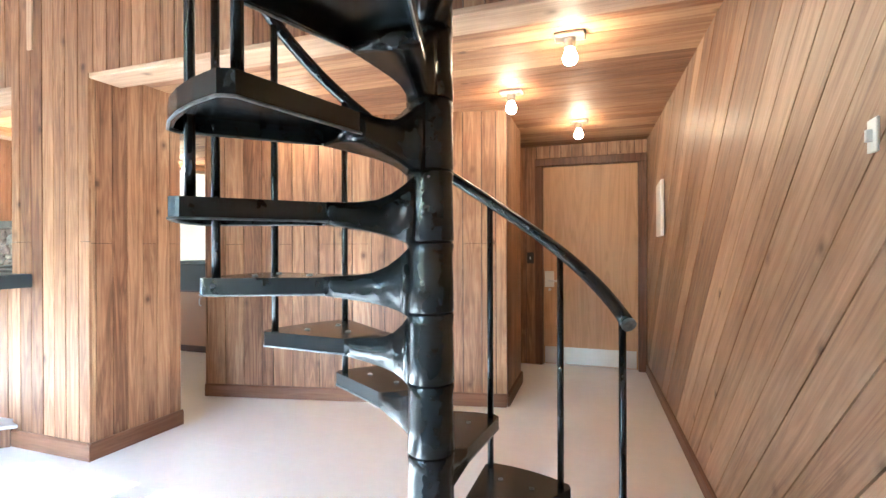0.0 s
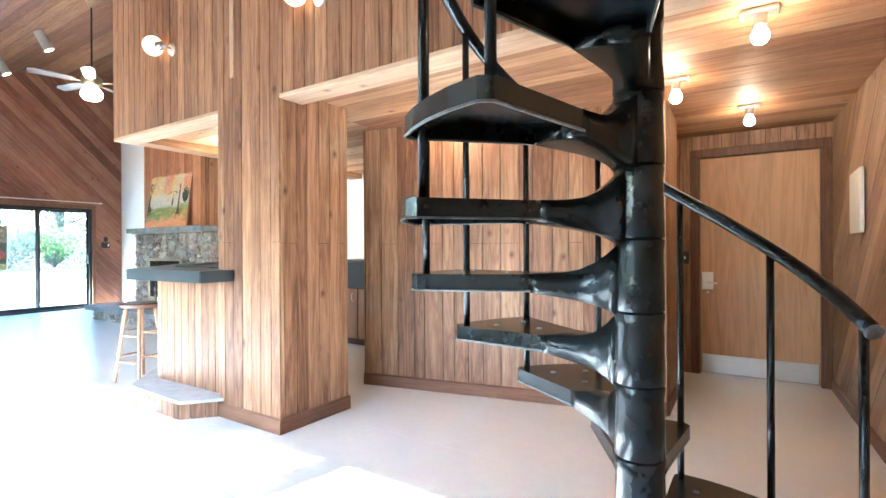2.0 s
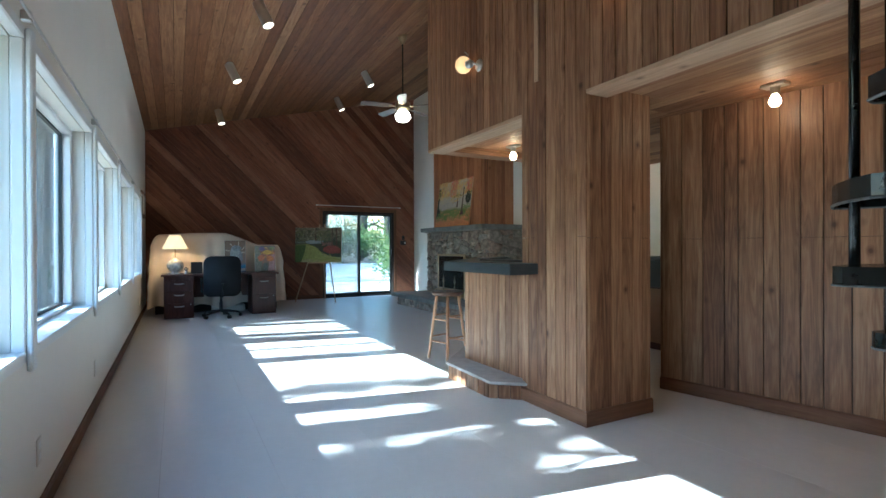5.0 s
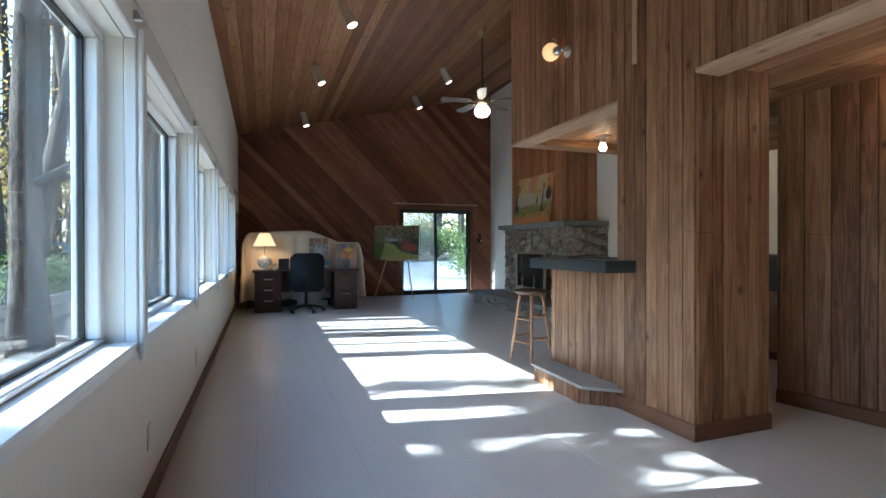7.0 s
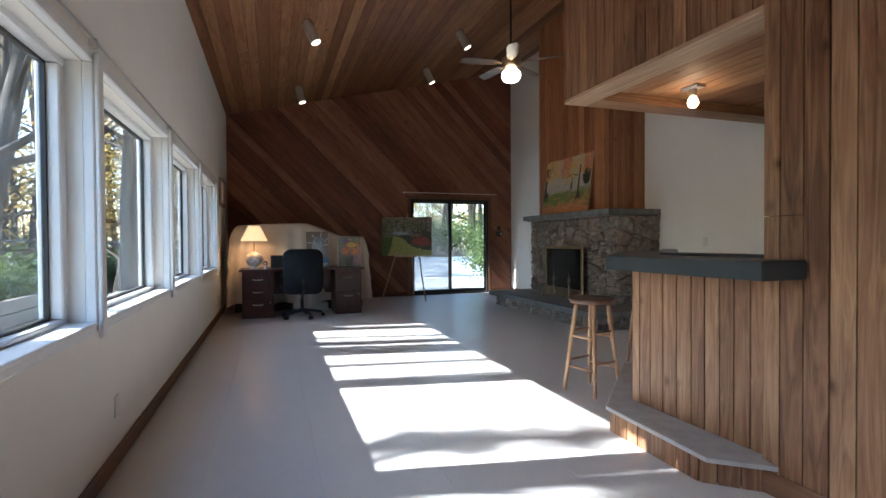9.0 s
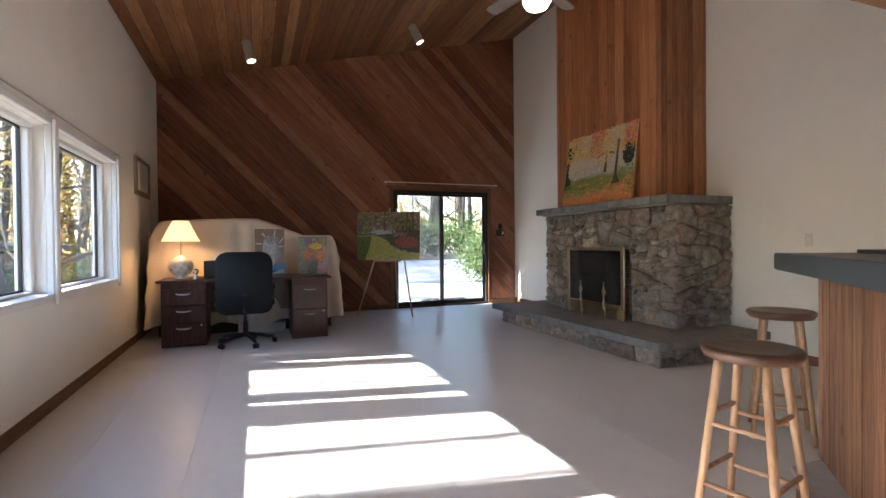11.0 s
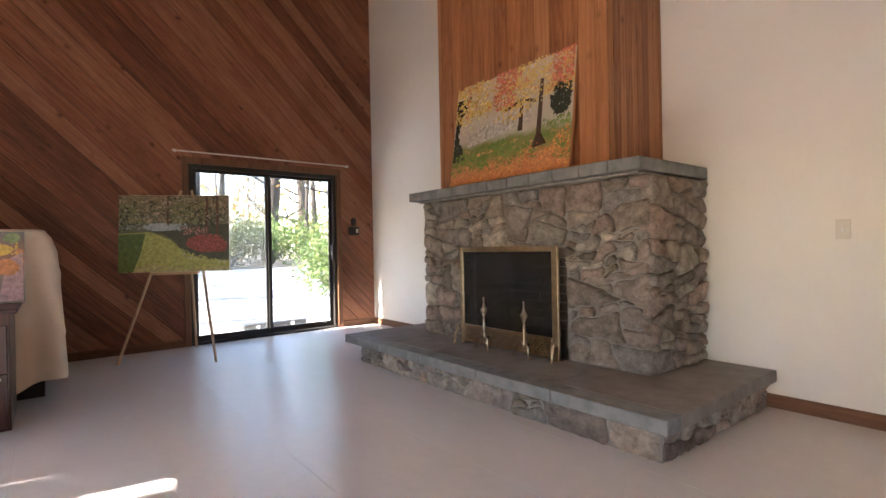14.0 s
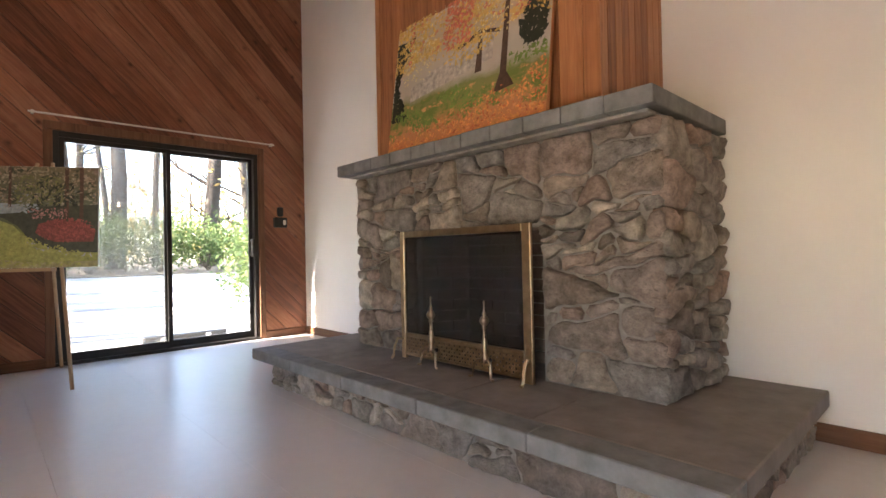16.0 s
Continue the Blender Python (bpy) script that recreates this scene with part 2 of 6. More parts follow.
def clip(poly, nx, ny, d):
    """The part of a convex polygon with nx*x + ny*y <= d."""
    out = []
    for i in range(len(poly)):
        p, q = poly[i], poly[(i + 1) % len(poly)]
        a, b = nx * p[0] + ny * p[1] - d, nx * q[0] + ny * q[1] - d
        if a <= 0:
            out.append(p)
        if a * b < 0:
            t = a / (a - b)
            out.append((p[0] + t * (q[0] - p[0]), p[1] + t * (q[1] - p[1])))
    return out


def minus_rect(poly, r):
    """Convex pieces of poly outside the rectangle (x0, y0, x1, y1)."""
    pieces, rest = [], poly
    for nx, ny, d in ((1, 0, r[0]), (-1, 0, -r[2]), (0, 1, r[1]), (0, -1, -r[3])):
        if len(rest) < 3:
            break
        p = clip(rest, nx, ny, d)
        if len(p) >= 3:
            pieces.append(p)
        rest = clip(rest, -nx, -ny, -d)
    return pieces


def area(p):
    return 0.5 * abs(sum(p[i][0] * p[(i + 1) % len(p)][1] - p[(i + 1) % len(p)][0] * p[i][1] for i in range(len(p))))


BOARD_RNG = random.Random(7)


def board_wall(parent, place, regions, width, angle=90.0, depth=0.014, gap=0.0065, material=None, holes=(), jitter=0.12, uneven=0.002, piece="board", seam=0.0, one_mesh=None):
    """Boards over convex regions of the plane (a, b); angle: the direction of the boards, in degrees. place(a, b, h) gives the point, h out of the wall."""
    c, s = math.cos(radians(angle)), math.sin(radians(angle))
    rng = BOARD_RNG
    w = [(-s * a + c * b) for poly in regions for a, b in poly]
    lo, hi = min(w), max(w)
    x = lo - rng.random() * width * 0.5
    while x < hi:
        wd = width * (1 + rng.uniform(-jitter, jitter))
        x0, x1 = x + gap / 2, x + wd - gap / 2
        x += wd
        pieces = []
        for poly in regions:
            p = clip(clip(poly, -s, c, x1), s, -c, -x0)
            if len(p) >= 3:
                todo = [p]
                cuts = list(holes) + ([(-99, seam - 0.0015, 99, seam + 0.0015)] if seam and rng.random() < 0.35 else [])
                for h in cuts:
                    todo = [k for q in todo for k in minus_rect(q, h)]
                pieces += [k for k in todo if area(k) > 1e-5]
        if not pieces:
            continue
        bm = bmesh.new() if one_mesh is None else one_mesh
        uv = bm.loops.layers.uv.verify()
        lift = rng.uniform(0, uneven)
        for p in pieces:
            if sum((p[(i + 1) % len(p)][0] - p[i][0]) * (p[(i + 1) % len(p)][1] + p[i][1]) for i in range(len(p))) > 0:
                p = p[::-1]
            f0 = [bm.verts.new(place(a, b, depth + lift)) for a, b in p]
            b0 = [bm.verts.new(place(a, b, 0.0)) for a, b in p]
            faces = [(bm.faces.new(f0), p)]
            n = len(p)
            for i in range(n):
                j = (i + 1) % n
                faces.append((bm.faces.new((f0[i], b0[i], b0[j], f0[j])), (p[i], p[i], p[j], p[j])))
            for f, pts in faces:
                for l, q in zip(f.loops, pts):
                    l[uv].uv = (c * q[0] + s * q[1], -s * q[0] + c * q[1])
        if one_mesh is None:
            part(piece, bm, material, parent)
    return one_mesh


def uv_box(ob, along):
    """UV in metres for a plain member: u along the given axis (0, 1 or 2)."""
    me = ob.data
    uv = me.uv_layers.new(name="uv") if not me.uv_layers else me.uv_layers[0]
    for p in me.polygons:
        n = [abs(v) for v in p.normal]
        other = [k for k in range(3) if k != along]
        v = other[0] if n[other[0]] < n[other[1]] else other[1]
        for li in p.loop_indices:
            co = me.vertices[me.loops[li].vertex_index].co
            uv.data[li].uv = (co[along], co[v])
    return ob


# ---- plan ----
XL, YS, YN, YB = -11.82, -0.453, 5.49, 2.441     # far wall, window wall, white wall, panelled front
XK0, XP, XC = -4.956, -3.345, -2.672             # open end of the kitchen, pass-through side, column
Z_SOFFIT, Z_HALL = 2.18, 2.25
Z_SILL, Z_HEAD = 0.785, 1.95
SLOPE = (4.99 - 3.545) / (YN - YS)


def zc(y):
    """Height of the sloping ceiling."""
    return 3.545 + SLOPE * (y - YS)


def xr(y):
    """Line of the hall's boarded side wall, slightly out of square."""
    return 0.574 - 0.0573 * (y - 3.193)


WINDOWS = [(-2.60, -0.97), (-4.28, -2.65), (-5.95, -4.33), (-7.62, -6.00), (-9.29, -7.67)]

# floor: one painted sheet of boards with fine joints
bm = bmesh.new()
rng = random.Random(3)
floor_ob = part("floor", box((XL - 0.1, YS - 0.19, -0.12), (1.1, 6.4, -0.004)), M_BASE)
structure(floor_ob, "pale grey painted wooden board floor, worn and glossy")
fb = bmesh.new()
board_wall(None, lambda a, b, h: Vector((a, b, h - 0.014)), [[(XL, YS), (1.0, YS), (1.0, 6.2), (XL, 6.2)]], 0.60, angle=0, depth=0.014, gap=0.001, one_mesh=fb, uneven=0.0)
tagged(part("floorboards", fb, M_FLOOR, floor_ob), kind="stuff")

# window wall
wall_s = part("wall_south", bmesh.new(), M_WHITE)
structure(wall_s, "white painted wall with a row of deep windows", "wall")
wb = bmesh.new()
T = 0.16
xs = [XL - 0.12] + [v for w in sorted(WINDOWS) for v in w] + [1.0]
add_box(wb, (XL - 0.12, YS - T, 0), (1.0, YS, Z_SILL))
add_box(wb, (XL - 0.12, YS - T, Z_HEAD), (1.0, YS, zc(YS) + 0.02))
for a, b in zip(xs[0::2], xs[1::2]):
    add_box(wb, (a, YS - T, Z_SILL), (b, YS, Z_HEAD))
wb.to_mesh(wall_s.data)
wb.free()

# white wall behind the fireplace and the kitchen
wall_n = part("wall_north", box((XL - 0.12, YN, 0), (-2.9, YN + 0.12, zc(YN) + 0.02)), M_WHITE)
structure(wall_n, "plain white painted plaster wall", "wall")

# far wall with diagonal boards and the sliding door's opening
SD = (3.115, 0.0, 4.925, 2.06)
wall_w = part("wall_west", bmesh.new(), M_GAP)
structure(wall_w, "wall of dark cedar boards laid diagonally", "wall")
wb = bmesh.new()
for p in minus_rect([(YS, 0), (YN, 0), (YN, zc(YN)), (YS, zc(YS))], SD):
    add_prism(wb, p, 0, 0.12, lambda a, b, h: Vector((XL - 0.012 - h, a, b)))
wb.to_mesh(wall_w.data)
wb.free()

# sloping ceiling
ceil = bmesh.new()
board_wall(None, lambda a, b, h: Vector((a, b, zc(b) + 0.014 - h)), [[(XL, YS), (1.0, YS), (1.0, YN), (XL, YN)]], 0.135, angle=0, depth=0.014, gap=0.005, one_mesh=ceil)
ceiling = part("ceiling", ceil, M_CEIL)
structure(ceiling, "sloping ceiling of knotty cedar planks", "ceiling")
bmr = bmesh.new()
add_prism(bmr, [(YS - 0.35, zc(YS - 0.35) + 0.015), (YN + 0.2, zc(YN + 0.2) + 0.015), (YN + 0.2, zc(YN + 0.2) + 0.2), (YS - 0.35, zc(YS - 0.35) + 0.2)], XL - 0.2, 1.2, lambda a, b, h: Vector((h, a, b)))
structure(part("roof", bmr, M_GAP), "dark roof deck above the ceiling", "roof")

# end wall of the hall side (diagonal boards)
wall_e = part("wall_east", bmesh.new(), M_GAP)
structure(wall_e, "wall of light cedar boards laid diagonally", "wall")
wb = bmesh.new()
for y0, y1 in ((YS - 0.2, 5.8),):
    a = [wb.verts.new((xr(y) + o, y, z)) for y, z, o in ((y0, 0, 0.013), (y1, 0, 0.013), (y1, zc(y1), 0.013), (y0, zc(y0), 0.013))]
    b = [wb.verts.new(v.co + Vector((0.12, 0, 0))) for v in a]
    wb.faces.new(a)
    wb.faces.new(b[::-1])
    for i in range(4):
        wb.faces.new((a[i], b[i], b[(i + 1) % 4], a[(i + 1) % 4]))
wb.to_mesh(wall_e.data)
wb.free()

# panelled front of the loft and kitchen
wall_p = part("wall_loft", bmesh.new(), M_GAP)
structure(wall_p, "wall of knotty vertical cedar boards above the beam", "wall")
wb = bmesh.new()
add_prism(wb, [(XK0, Z_SOFFIT + 0.02), (xr(YB), Z_SOFFIT + 0.02), (xr(YB), zc(YB)), (XK0, zc(YB))], 0.012, 0.10, lambda a, b, h: Vector((a, YB + h, b)))
add_box(wb, (XK0 + 0.012, YB + 0.1, Z_HALL + 0.1), (XK0 + 0.1, YN, zc(YB)))
add_box(wb, (XP + 0.012, YB + 0.012, 0), (XC - 0.012, YB + 0.625, Z_SOFFIT + 0.1))
wb.to_mesh(wall_p.data)
wb.free()

# hall: kitchen back wall, slanted panel wall, side and end walls
PA, PB = Vector((-3.03, 3.635)), Vector((-0.63, 4.145))
wall_h = part("wall_hall", bmesh.new(), M_GAP)
structure(wall_h, "wall of knotty vertical cedar boards beside the hall", "wall")
wb = bmesh.new()
d = (PB - PA).normalized()
nrm = Vector((d.y, -d.x))
core = [PA - nrm * 0.012 + d * 0.01, PB - nrm * 0.012 - d * 0.012, Vector((-0.66, 4.87)), Vector((-1.6, 4.87)), Vector((-1.6, 4.6)), Vector((-2.9, 4.4)), PA + Vector((0.06, 0.1))]
add_prism(wb, [tuple(v) for v in core], 0, Z_HALL + 0.03)
add_box(wb, (-2.95, 4.4, 0), (-2.83, YN + 0.1, Z_HALL + 0.03))
wb.to_mesh(wall_h.data)
wb.free()
HD = (-0.568, 0.0, 0.355, 2.04)
wall_d = part("wall_door", bmesh.new(), M_GAP)
structure(wall_d, "end wall of the hall, vertical cedar boards", "wall")
wb = bmesh.new()
for p in minus_rect([(-1.9, 0), (0.6, 0), (0.6, Z_HALL + 0.03), (-1.9, Z_HALL + 0.03)], HD):
    add_prism(wb, p, 0.012, 0.12, lambda a, b, h: Vector((a, 5.60 + h, b)))
add_box(wb, (-1.9, 4.87, 0), (-1.8, 5.62, Z_HALL + 0.03))
wb.to_mesh(wall_d.data)
wb.free()
structure(part("wall_outside_hall", box((-0.7, 5.9, -0.1), (0.6, 5.95, 2.4)), M_GAP), "dark wall closing the space behind the door", "wall")

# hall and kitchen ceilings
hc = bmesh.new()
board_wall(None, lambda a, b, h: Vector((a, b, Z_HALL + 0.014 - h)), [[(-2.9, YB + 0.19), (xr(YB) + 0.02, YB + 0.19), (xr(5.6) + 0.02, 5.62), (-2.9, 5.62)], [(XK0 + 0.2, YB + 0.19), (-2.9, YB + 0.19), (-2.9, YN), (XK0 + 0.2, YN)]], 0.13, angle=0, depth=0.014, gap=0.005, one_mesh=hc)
ceiling_2 = part("ceiling_hall", hc, M_CEIL_LIT)
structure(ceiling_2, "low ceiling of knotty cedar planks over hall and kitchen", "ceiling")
structure(part("loft_floor", box((XK0, YB + 0.1, Z_HALL + 0.015), (0.7, 5.72, Z_HALL + 0.1)), M_GAP), "dark loft deck above the low ceiling", "floor")
bmx = bmesh.new()
add_box(bmx, (XK0, YB - 0.003, Z_SOFFIT), (XP - 0.002, YB + 0.19, Z_SOFFIT + 0.03), 0.004)
add_box(bmx, (XC + 0.004, YB - 0.003, Z_SOFFIT), (xr(YB) + 0.005, YB + 0.19, Z_SOFFIT + 0.03), 0.004)
uv_box(structure(part("trim_beam", bmx, M_LIGHT), "pale wood soffit board along the beam", "trim"), 0)
bmx = bmesh.new()
add_box(bmx, (XK0, YB + 0.19, Z_SOFFIT), (XK0 + 0.2, YN, Z_HALL), 0.004)
uv_box(structure(part("trim_kitchen_beam", bmx, M_PANEL), "wooden beam along the open end of the kitchen ceiling", "trim"), 1)
# more materials
M_CHROME = plain_mat("brushed_steel", (0.62, 0.61, 0.59), 0.34, 1.0, var=0.03, bumps=0.02, rvar=0.03)
M_BRASS = plain_mat("aged_brass", (0.46, 0.34, 0.21), 0.32, 1.0, var=0.18, scale=20, bumps=0.05)
M_DOOR = wood_mat("flush_door_veneer", (0.36, 0.19, 0.085), (0.44, 0.245, 0.115), (0.50, 0.29, 0.145), rough=0.45, knots=False, spread=0.1, scale=0.7, grain=0.2)
M_BAR = plain_mat("slate_grey_laminate", (0.035, 0.042, 0.045), 0.4, var=0.15, bumps=0.05)
M_STEP = plain_mat("worn_grey_paint", (0.46, 0.44, 0.42), 0.5, var=0.15, scale=12, bumps=0.15)
M_STOOL = wood_mat("stool_pine", (0.31, 0.16, 0.08), (0.43, 0.25, 0.135), (0.52, 0.33, 0.195), rough=0.4, knots=False, uv=False)
M_SEAT = wood_mat("stool_seat_walnut", (0.055, 0.028, 0.018), (0.11, 0.055, 0.034), (0.16, 0.085, 0.052), rough=0.35, knots=False, uv=False)
M_HEARTH = plain_mat("brown_flagstone", (0.225, 0.195, 0.172), 0.65, var=0.25, scale=7, bumps=0.5, fine=45)
M_SLATE = plain_mat("bluestone_slab", (0.20, 0.205, 0.20), 0.7, var=0.3, scale=9, bumps=0.5, fine=45)
M_MORTAR = plain_mat("grey_mortar", (0.30, 0.275, 0.245), 0.9, var=0.25, scale=16, bumps=0.6, fine=70)
M_SOOT = plain_mat("sooty_firebrick", (0.17, 0.125, 0.10), 0.9, var=0.5, scale=6, bumps=0.4)
M_LEATHER = plain_mat("black_office_fabric", (0.013, 0.015, 0.019), 0.7, var=0.2, bumps=0.3, fine=220, spec=0.2)
M_PLASTIC = plain_mat("black_plastic", (0.014, 0.014, 0.015), 0.45, var=0.1, bumps=0.05)
M_DESK = wood_mat("mahogany_laminate", (0.035, 0.012, 0.010), (0.065, 0.024, 0.019), (0.095, 0.038, 0.028), rough=0.32, knots=False, uv=False, spread=0.1)
M_SHEET = plain_mat("cream_dust_sheet", (0.72, 0.62, 0.52), 0.85, var=0.07, scale=3, bumps=0.35, fine=120)
M_CERAMIC = plain_mat("mottled_ceramic", (0.62, 0.59, 0.55), 0.3, var=0.45, scale=16, bumps=0.2)
M_EASEL = wood_mat("easel_beech", (0.40, 0.25, 0.14), (0.52, 0.34, 0.20), (0.60, 0.42, 0.26), rough=0.5, knots=False, uv=False)
M_PLATE = plain_mat("ivory_plastic", (0.74, 0.71, 0.64), 0.4, var=0.03, bumps=0.0)
M_FANBLADE = wood_mat("fan_blade_wood", (0.10, 0.07, 0.05), (0.15, 0.11, 0.08), (0.20, 0.15, 0.11), rough=0.4, knots=False, uv=False)
M_LAMPBULB = glow_mat("shaded_bulb_glow", (1.0, 0.66, 0.36), 14.0)
M_BULB = glow_mat("warm_bulb_glow", (1.0, 0.66, 0.36), 7.2)
M_GLOBE = glow_mat("amber_globe_glow", (1.0, 0.55, 0.22), 0.14)
M_FANLIGHT = glow_mat("frosted_fan_light", (1.0, 0.83, 0.62), 1.8)
M_SPOTLENS = glow_mat("spot_lens_glow", (1.0, 0.80, 0.55), 0.9)
M_CAN = plain_mat("brushed_aluminium", (0.66, 0.64, 0.61), 0.42, 0.55, var=0.1, scale=20, bumps=0.05)


def shade_mat():
    m, nt, b = mat_base("lamp_shade_fabric", 0.9)
    b.inputs["Base Color"].default_value = (0.85, 0.66, 0.40, 1)
    b.inputs["Emission Color"].default_value = (1.0, 0.62, 0.28, 1)
    mp = mapped(nt, (1, 1, 1))
    n1 = node(nt, "ShaderNodeTexNoise", Scale=30.0, Detail=2.0)
    nt.links.new(mp.outputs[0], n1.inputs["Vector"])
    rr = nt.nodes.new("ShaderNodeMapRange")
    rr.inputs[3].default_value, rr.inputs[4].default_value = 0.16, 0.22
    nt.links.new(n1.outputs["Fac"], rr.inputs[0])
    nt.links.new(rr.outputs[0], b.inputs["Emission Strength"])
    return m


M_SHADE = shade_mat()


def glass_mat():
    m = bpy.data.materials.new("window_glass")
    m.use_nodes = True
    nt = m.node_tree
    nt.nodes.clear()
    o = nt.nodes.new("ShaderNodeOutputMaterial")
    t = node(nt, "ShaderNodeBsdfTransparent", Color=(0.94, 0.97, 0.97, 1))
    g = node(nt, "ShaderNodeBsdfGlossy", Roughness=0.02)
    lw = node(nt, "ShaderNodeLayerWeight", Blend=0.5)
    pw = nt.nodes.new("ShaderNodeMath")
    pw.operation = 'POWER'
    pw.inputs[1].default_value = 5.0
    nt.links.new(lw.outputs["Facing"], pw.inputs[0])
    f = nt.nodes.new("ShaderNodeMapRange")
    f.inputs[3].default_value, f.inputs[4].default_value = 0.03, 0.85
    nt.links.new(pw.outputs[0], f.inputs[0])
    x = nt.nodes.new("ShaderNodeMixShader")
    nt.links.new(f.outputs[0], x.inputs[0])
    nt.links.new(t.outputs[0], x.inputs[1])
    nt.links.new(g.outputs[0], x.inputs[2])
    nt.links.new(x.outputs[0], o.inputs[0])
    return m


M_GLASS = glass_mat()


def screen_mat(name, color, cover):
    """Woven mesh too fine to see singly: covers a share of what lies behind it."""
    m = bpy.data.materials.new(name)
    m.use_nodes = True
    b = m.node_tree.nodes["Principled BSDF"]
    b.inputs["Base Color"].default_value = (*color, 1)
    b.inputs["Roughness"].default_value = 0.6
    b.inputs["Alpha"].default_value = cover
    return m


def stone_mat():
    m, nt, b = mat_base("fieldstone", 0.8, spec=0.3)
    L = nt.links
    rnd = nt.nodes.new("ShaderNodeObjectInfo").outputs["Random"]
    base = ramp(nt, rnd, [(0.0, (0.19, 0.16, 0.14)), (0.22, (0.41, 0.345, 0.28)), (0.42, (0.29, 0.275, 0.255)), (0.6, (0.37, 0.275, 0.225)), (0.78, (0.235, 0.225, 0.21)), (1.0, (0.54, 0.47, 0.39))])
    mp = mapped(nt, (1, 1, 1))
    n1 = node(nt, "ShaderNodeTexNoise", Scale=13.0, Detail=7.0, Roughness=0.7)
    n2 = node(nt, "ShaderNodeTexNoise", Scale=55.0, Detail=4.0, Roughness=0.7)
    for n in (n1, n2):
        L.new(mp.outputs[0], n.inputs["Vector"])
    mul = nt.nodes.new("ShaderNodeMix")
    mul.data_type, mul.blend_type = 'RGBA', 'MULTIPLY'
    mul.inputs[0].default_value = 1.0
    tone = ramp(nt, n1.outputs["Fac"], [(0.30, (0.46, 0.44, 0.43)), (0.5, (0.96, 0.94, 0.92)), (0.70, (1.55, 1.48, 1.42))])
    L.new(base.outputs[0], mul.inputs[6])
    L.new(tone.outputs[0], mul.inputs[7])
    L.new(mul.outputs[2], b.inputs["Base Color"])
    mx = nt.nodes.new("ShaderNodeMath")
    mx.operation = 'ADD'
    L.new(n1.outputs["Fac"], mx.inputs[0])
    L.new(n2.outputs["Fac"], mx.inputs[1])
    bump(nt, b, mx.outputs[0], 1.0, 0.018)
    return m


M_STONE = stone_mat()

# ---- windows ----
for i, (x0, x1) in enumerate(WINDOWS):
    w = thing("window_%d" % (i + 1), pose((x0 + x1) / 2, YS, (Z_SILL + Z_HEAD) / 2), "", "")
    structure(w, "deep white-painted picture window with a single pane", "window")
    W, H = (x1 - x0) / 2, (Z_HEAD - Z_SILL) / 2
    bm = bmesh.new()
    for lo, hi in (((-W - 0.01, 0.002, -H - 0.035), (W + 0.01, 0.040, -H)), ((-W - 0.01, 0.002, H), (W + 0.01, 0.045, H + 0.05)),
                   ((-W - 0.012, 0.0035, -H), (-W + 0.012, 0.047, H)), ((W - 0.012, 0.0035, -H), (W + 0.012, 0.047, H))):
        add_box(bm, lo, hi, 0.006)
    part("casing", bm, M_TRIM, w)
    part("mullion_cover", box((-W - 0.058, 0.0475, -H - 0.06), (-W + 0.006, 0.068, H + 0.04), 0.006), M_TRIM, w)
    part("sill", box((-W + 0.013, -0.148, -H - 0.002), (W - 0.013, 0.05, -H + 0.018), 0.004), M_TRIM, w)
    bm = bmesh.new()
    f, yo, yi = 0.062, -0.15, -0.062
    for lo, hi in (((-W, yo, -H + 0.0185), (W, yi, -H + 0.04)), ((-W, yo, H - 0.035), (W, yi, H)), ((-W, yo, -H + 0.04), (-W + f, yi, H - 0.035)), ((W - f, yo, -H + 0.04), (W, yi, H - 0.035))):
        add_box(bm, lo, hi, 0.006)
    part("frame", bm, M_TRIM, w)
    # stepped glazing stop in front of the pane
    bm = bmesh.new()
    g = 0.014
    for lo, hi in (((-W + f, -0.128, -H + 0.04), (W - f, -0.108, -H + 0.04 + g)), ((-W + f, -0.128, H - 0.035 - g), (W - f, -0.108, H - 0.035)), ((-W + f, -0.128, -H + 0.04 + g), (-W + f + g, -0.108, H - 0.035 - g)), ((W - f - g, -0.128, -H + 0.04 + g), (W - f, -0.108, H - 0.035 - g))):
        add_box(bm, lo, hi)
    part("gasket", bm, M_DARK, w, "black glazing gasket")
    pane = part("pane", box((-W + f, -0.1205, -H + 0.04), (W - f, -0.1155, H - 0.035)), M_GLASS, w)
    pane.visible_shadow = False

# curtain rod over the windows
rod = thing("curtain_rod", pose(0, 0, 0), "thin tarnished metal curtain rod along the window heads", "curtain rod")
part("rod", tube([(-9.35, YS + 0.078, 2.012), (-6, YS + 0.078, 2.008), (-3, YS + 0.078, 2.008), (0.3, YS + 0.078, 2.012)], 0.006), M_CHROME, rod)
for x in (-9.25, -7.56, -5.89, -4.22, -2.54, -0.9):
    bm = box((x - 0.014, YS + 0.0475, 1.99), (x + 0.014, YS + 0.08, 2.03), 0.004)
    part("bracket", bm, M_CHROME, rod)

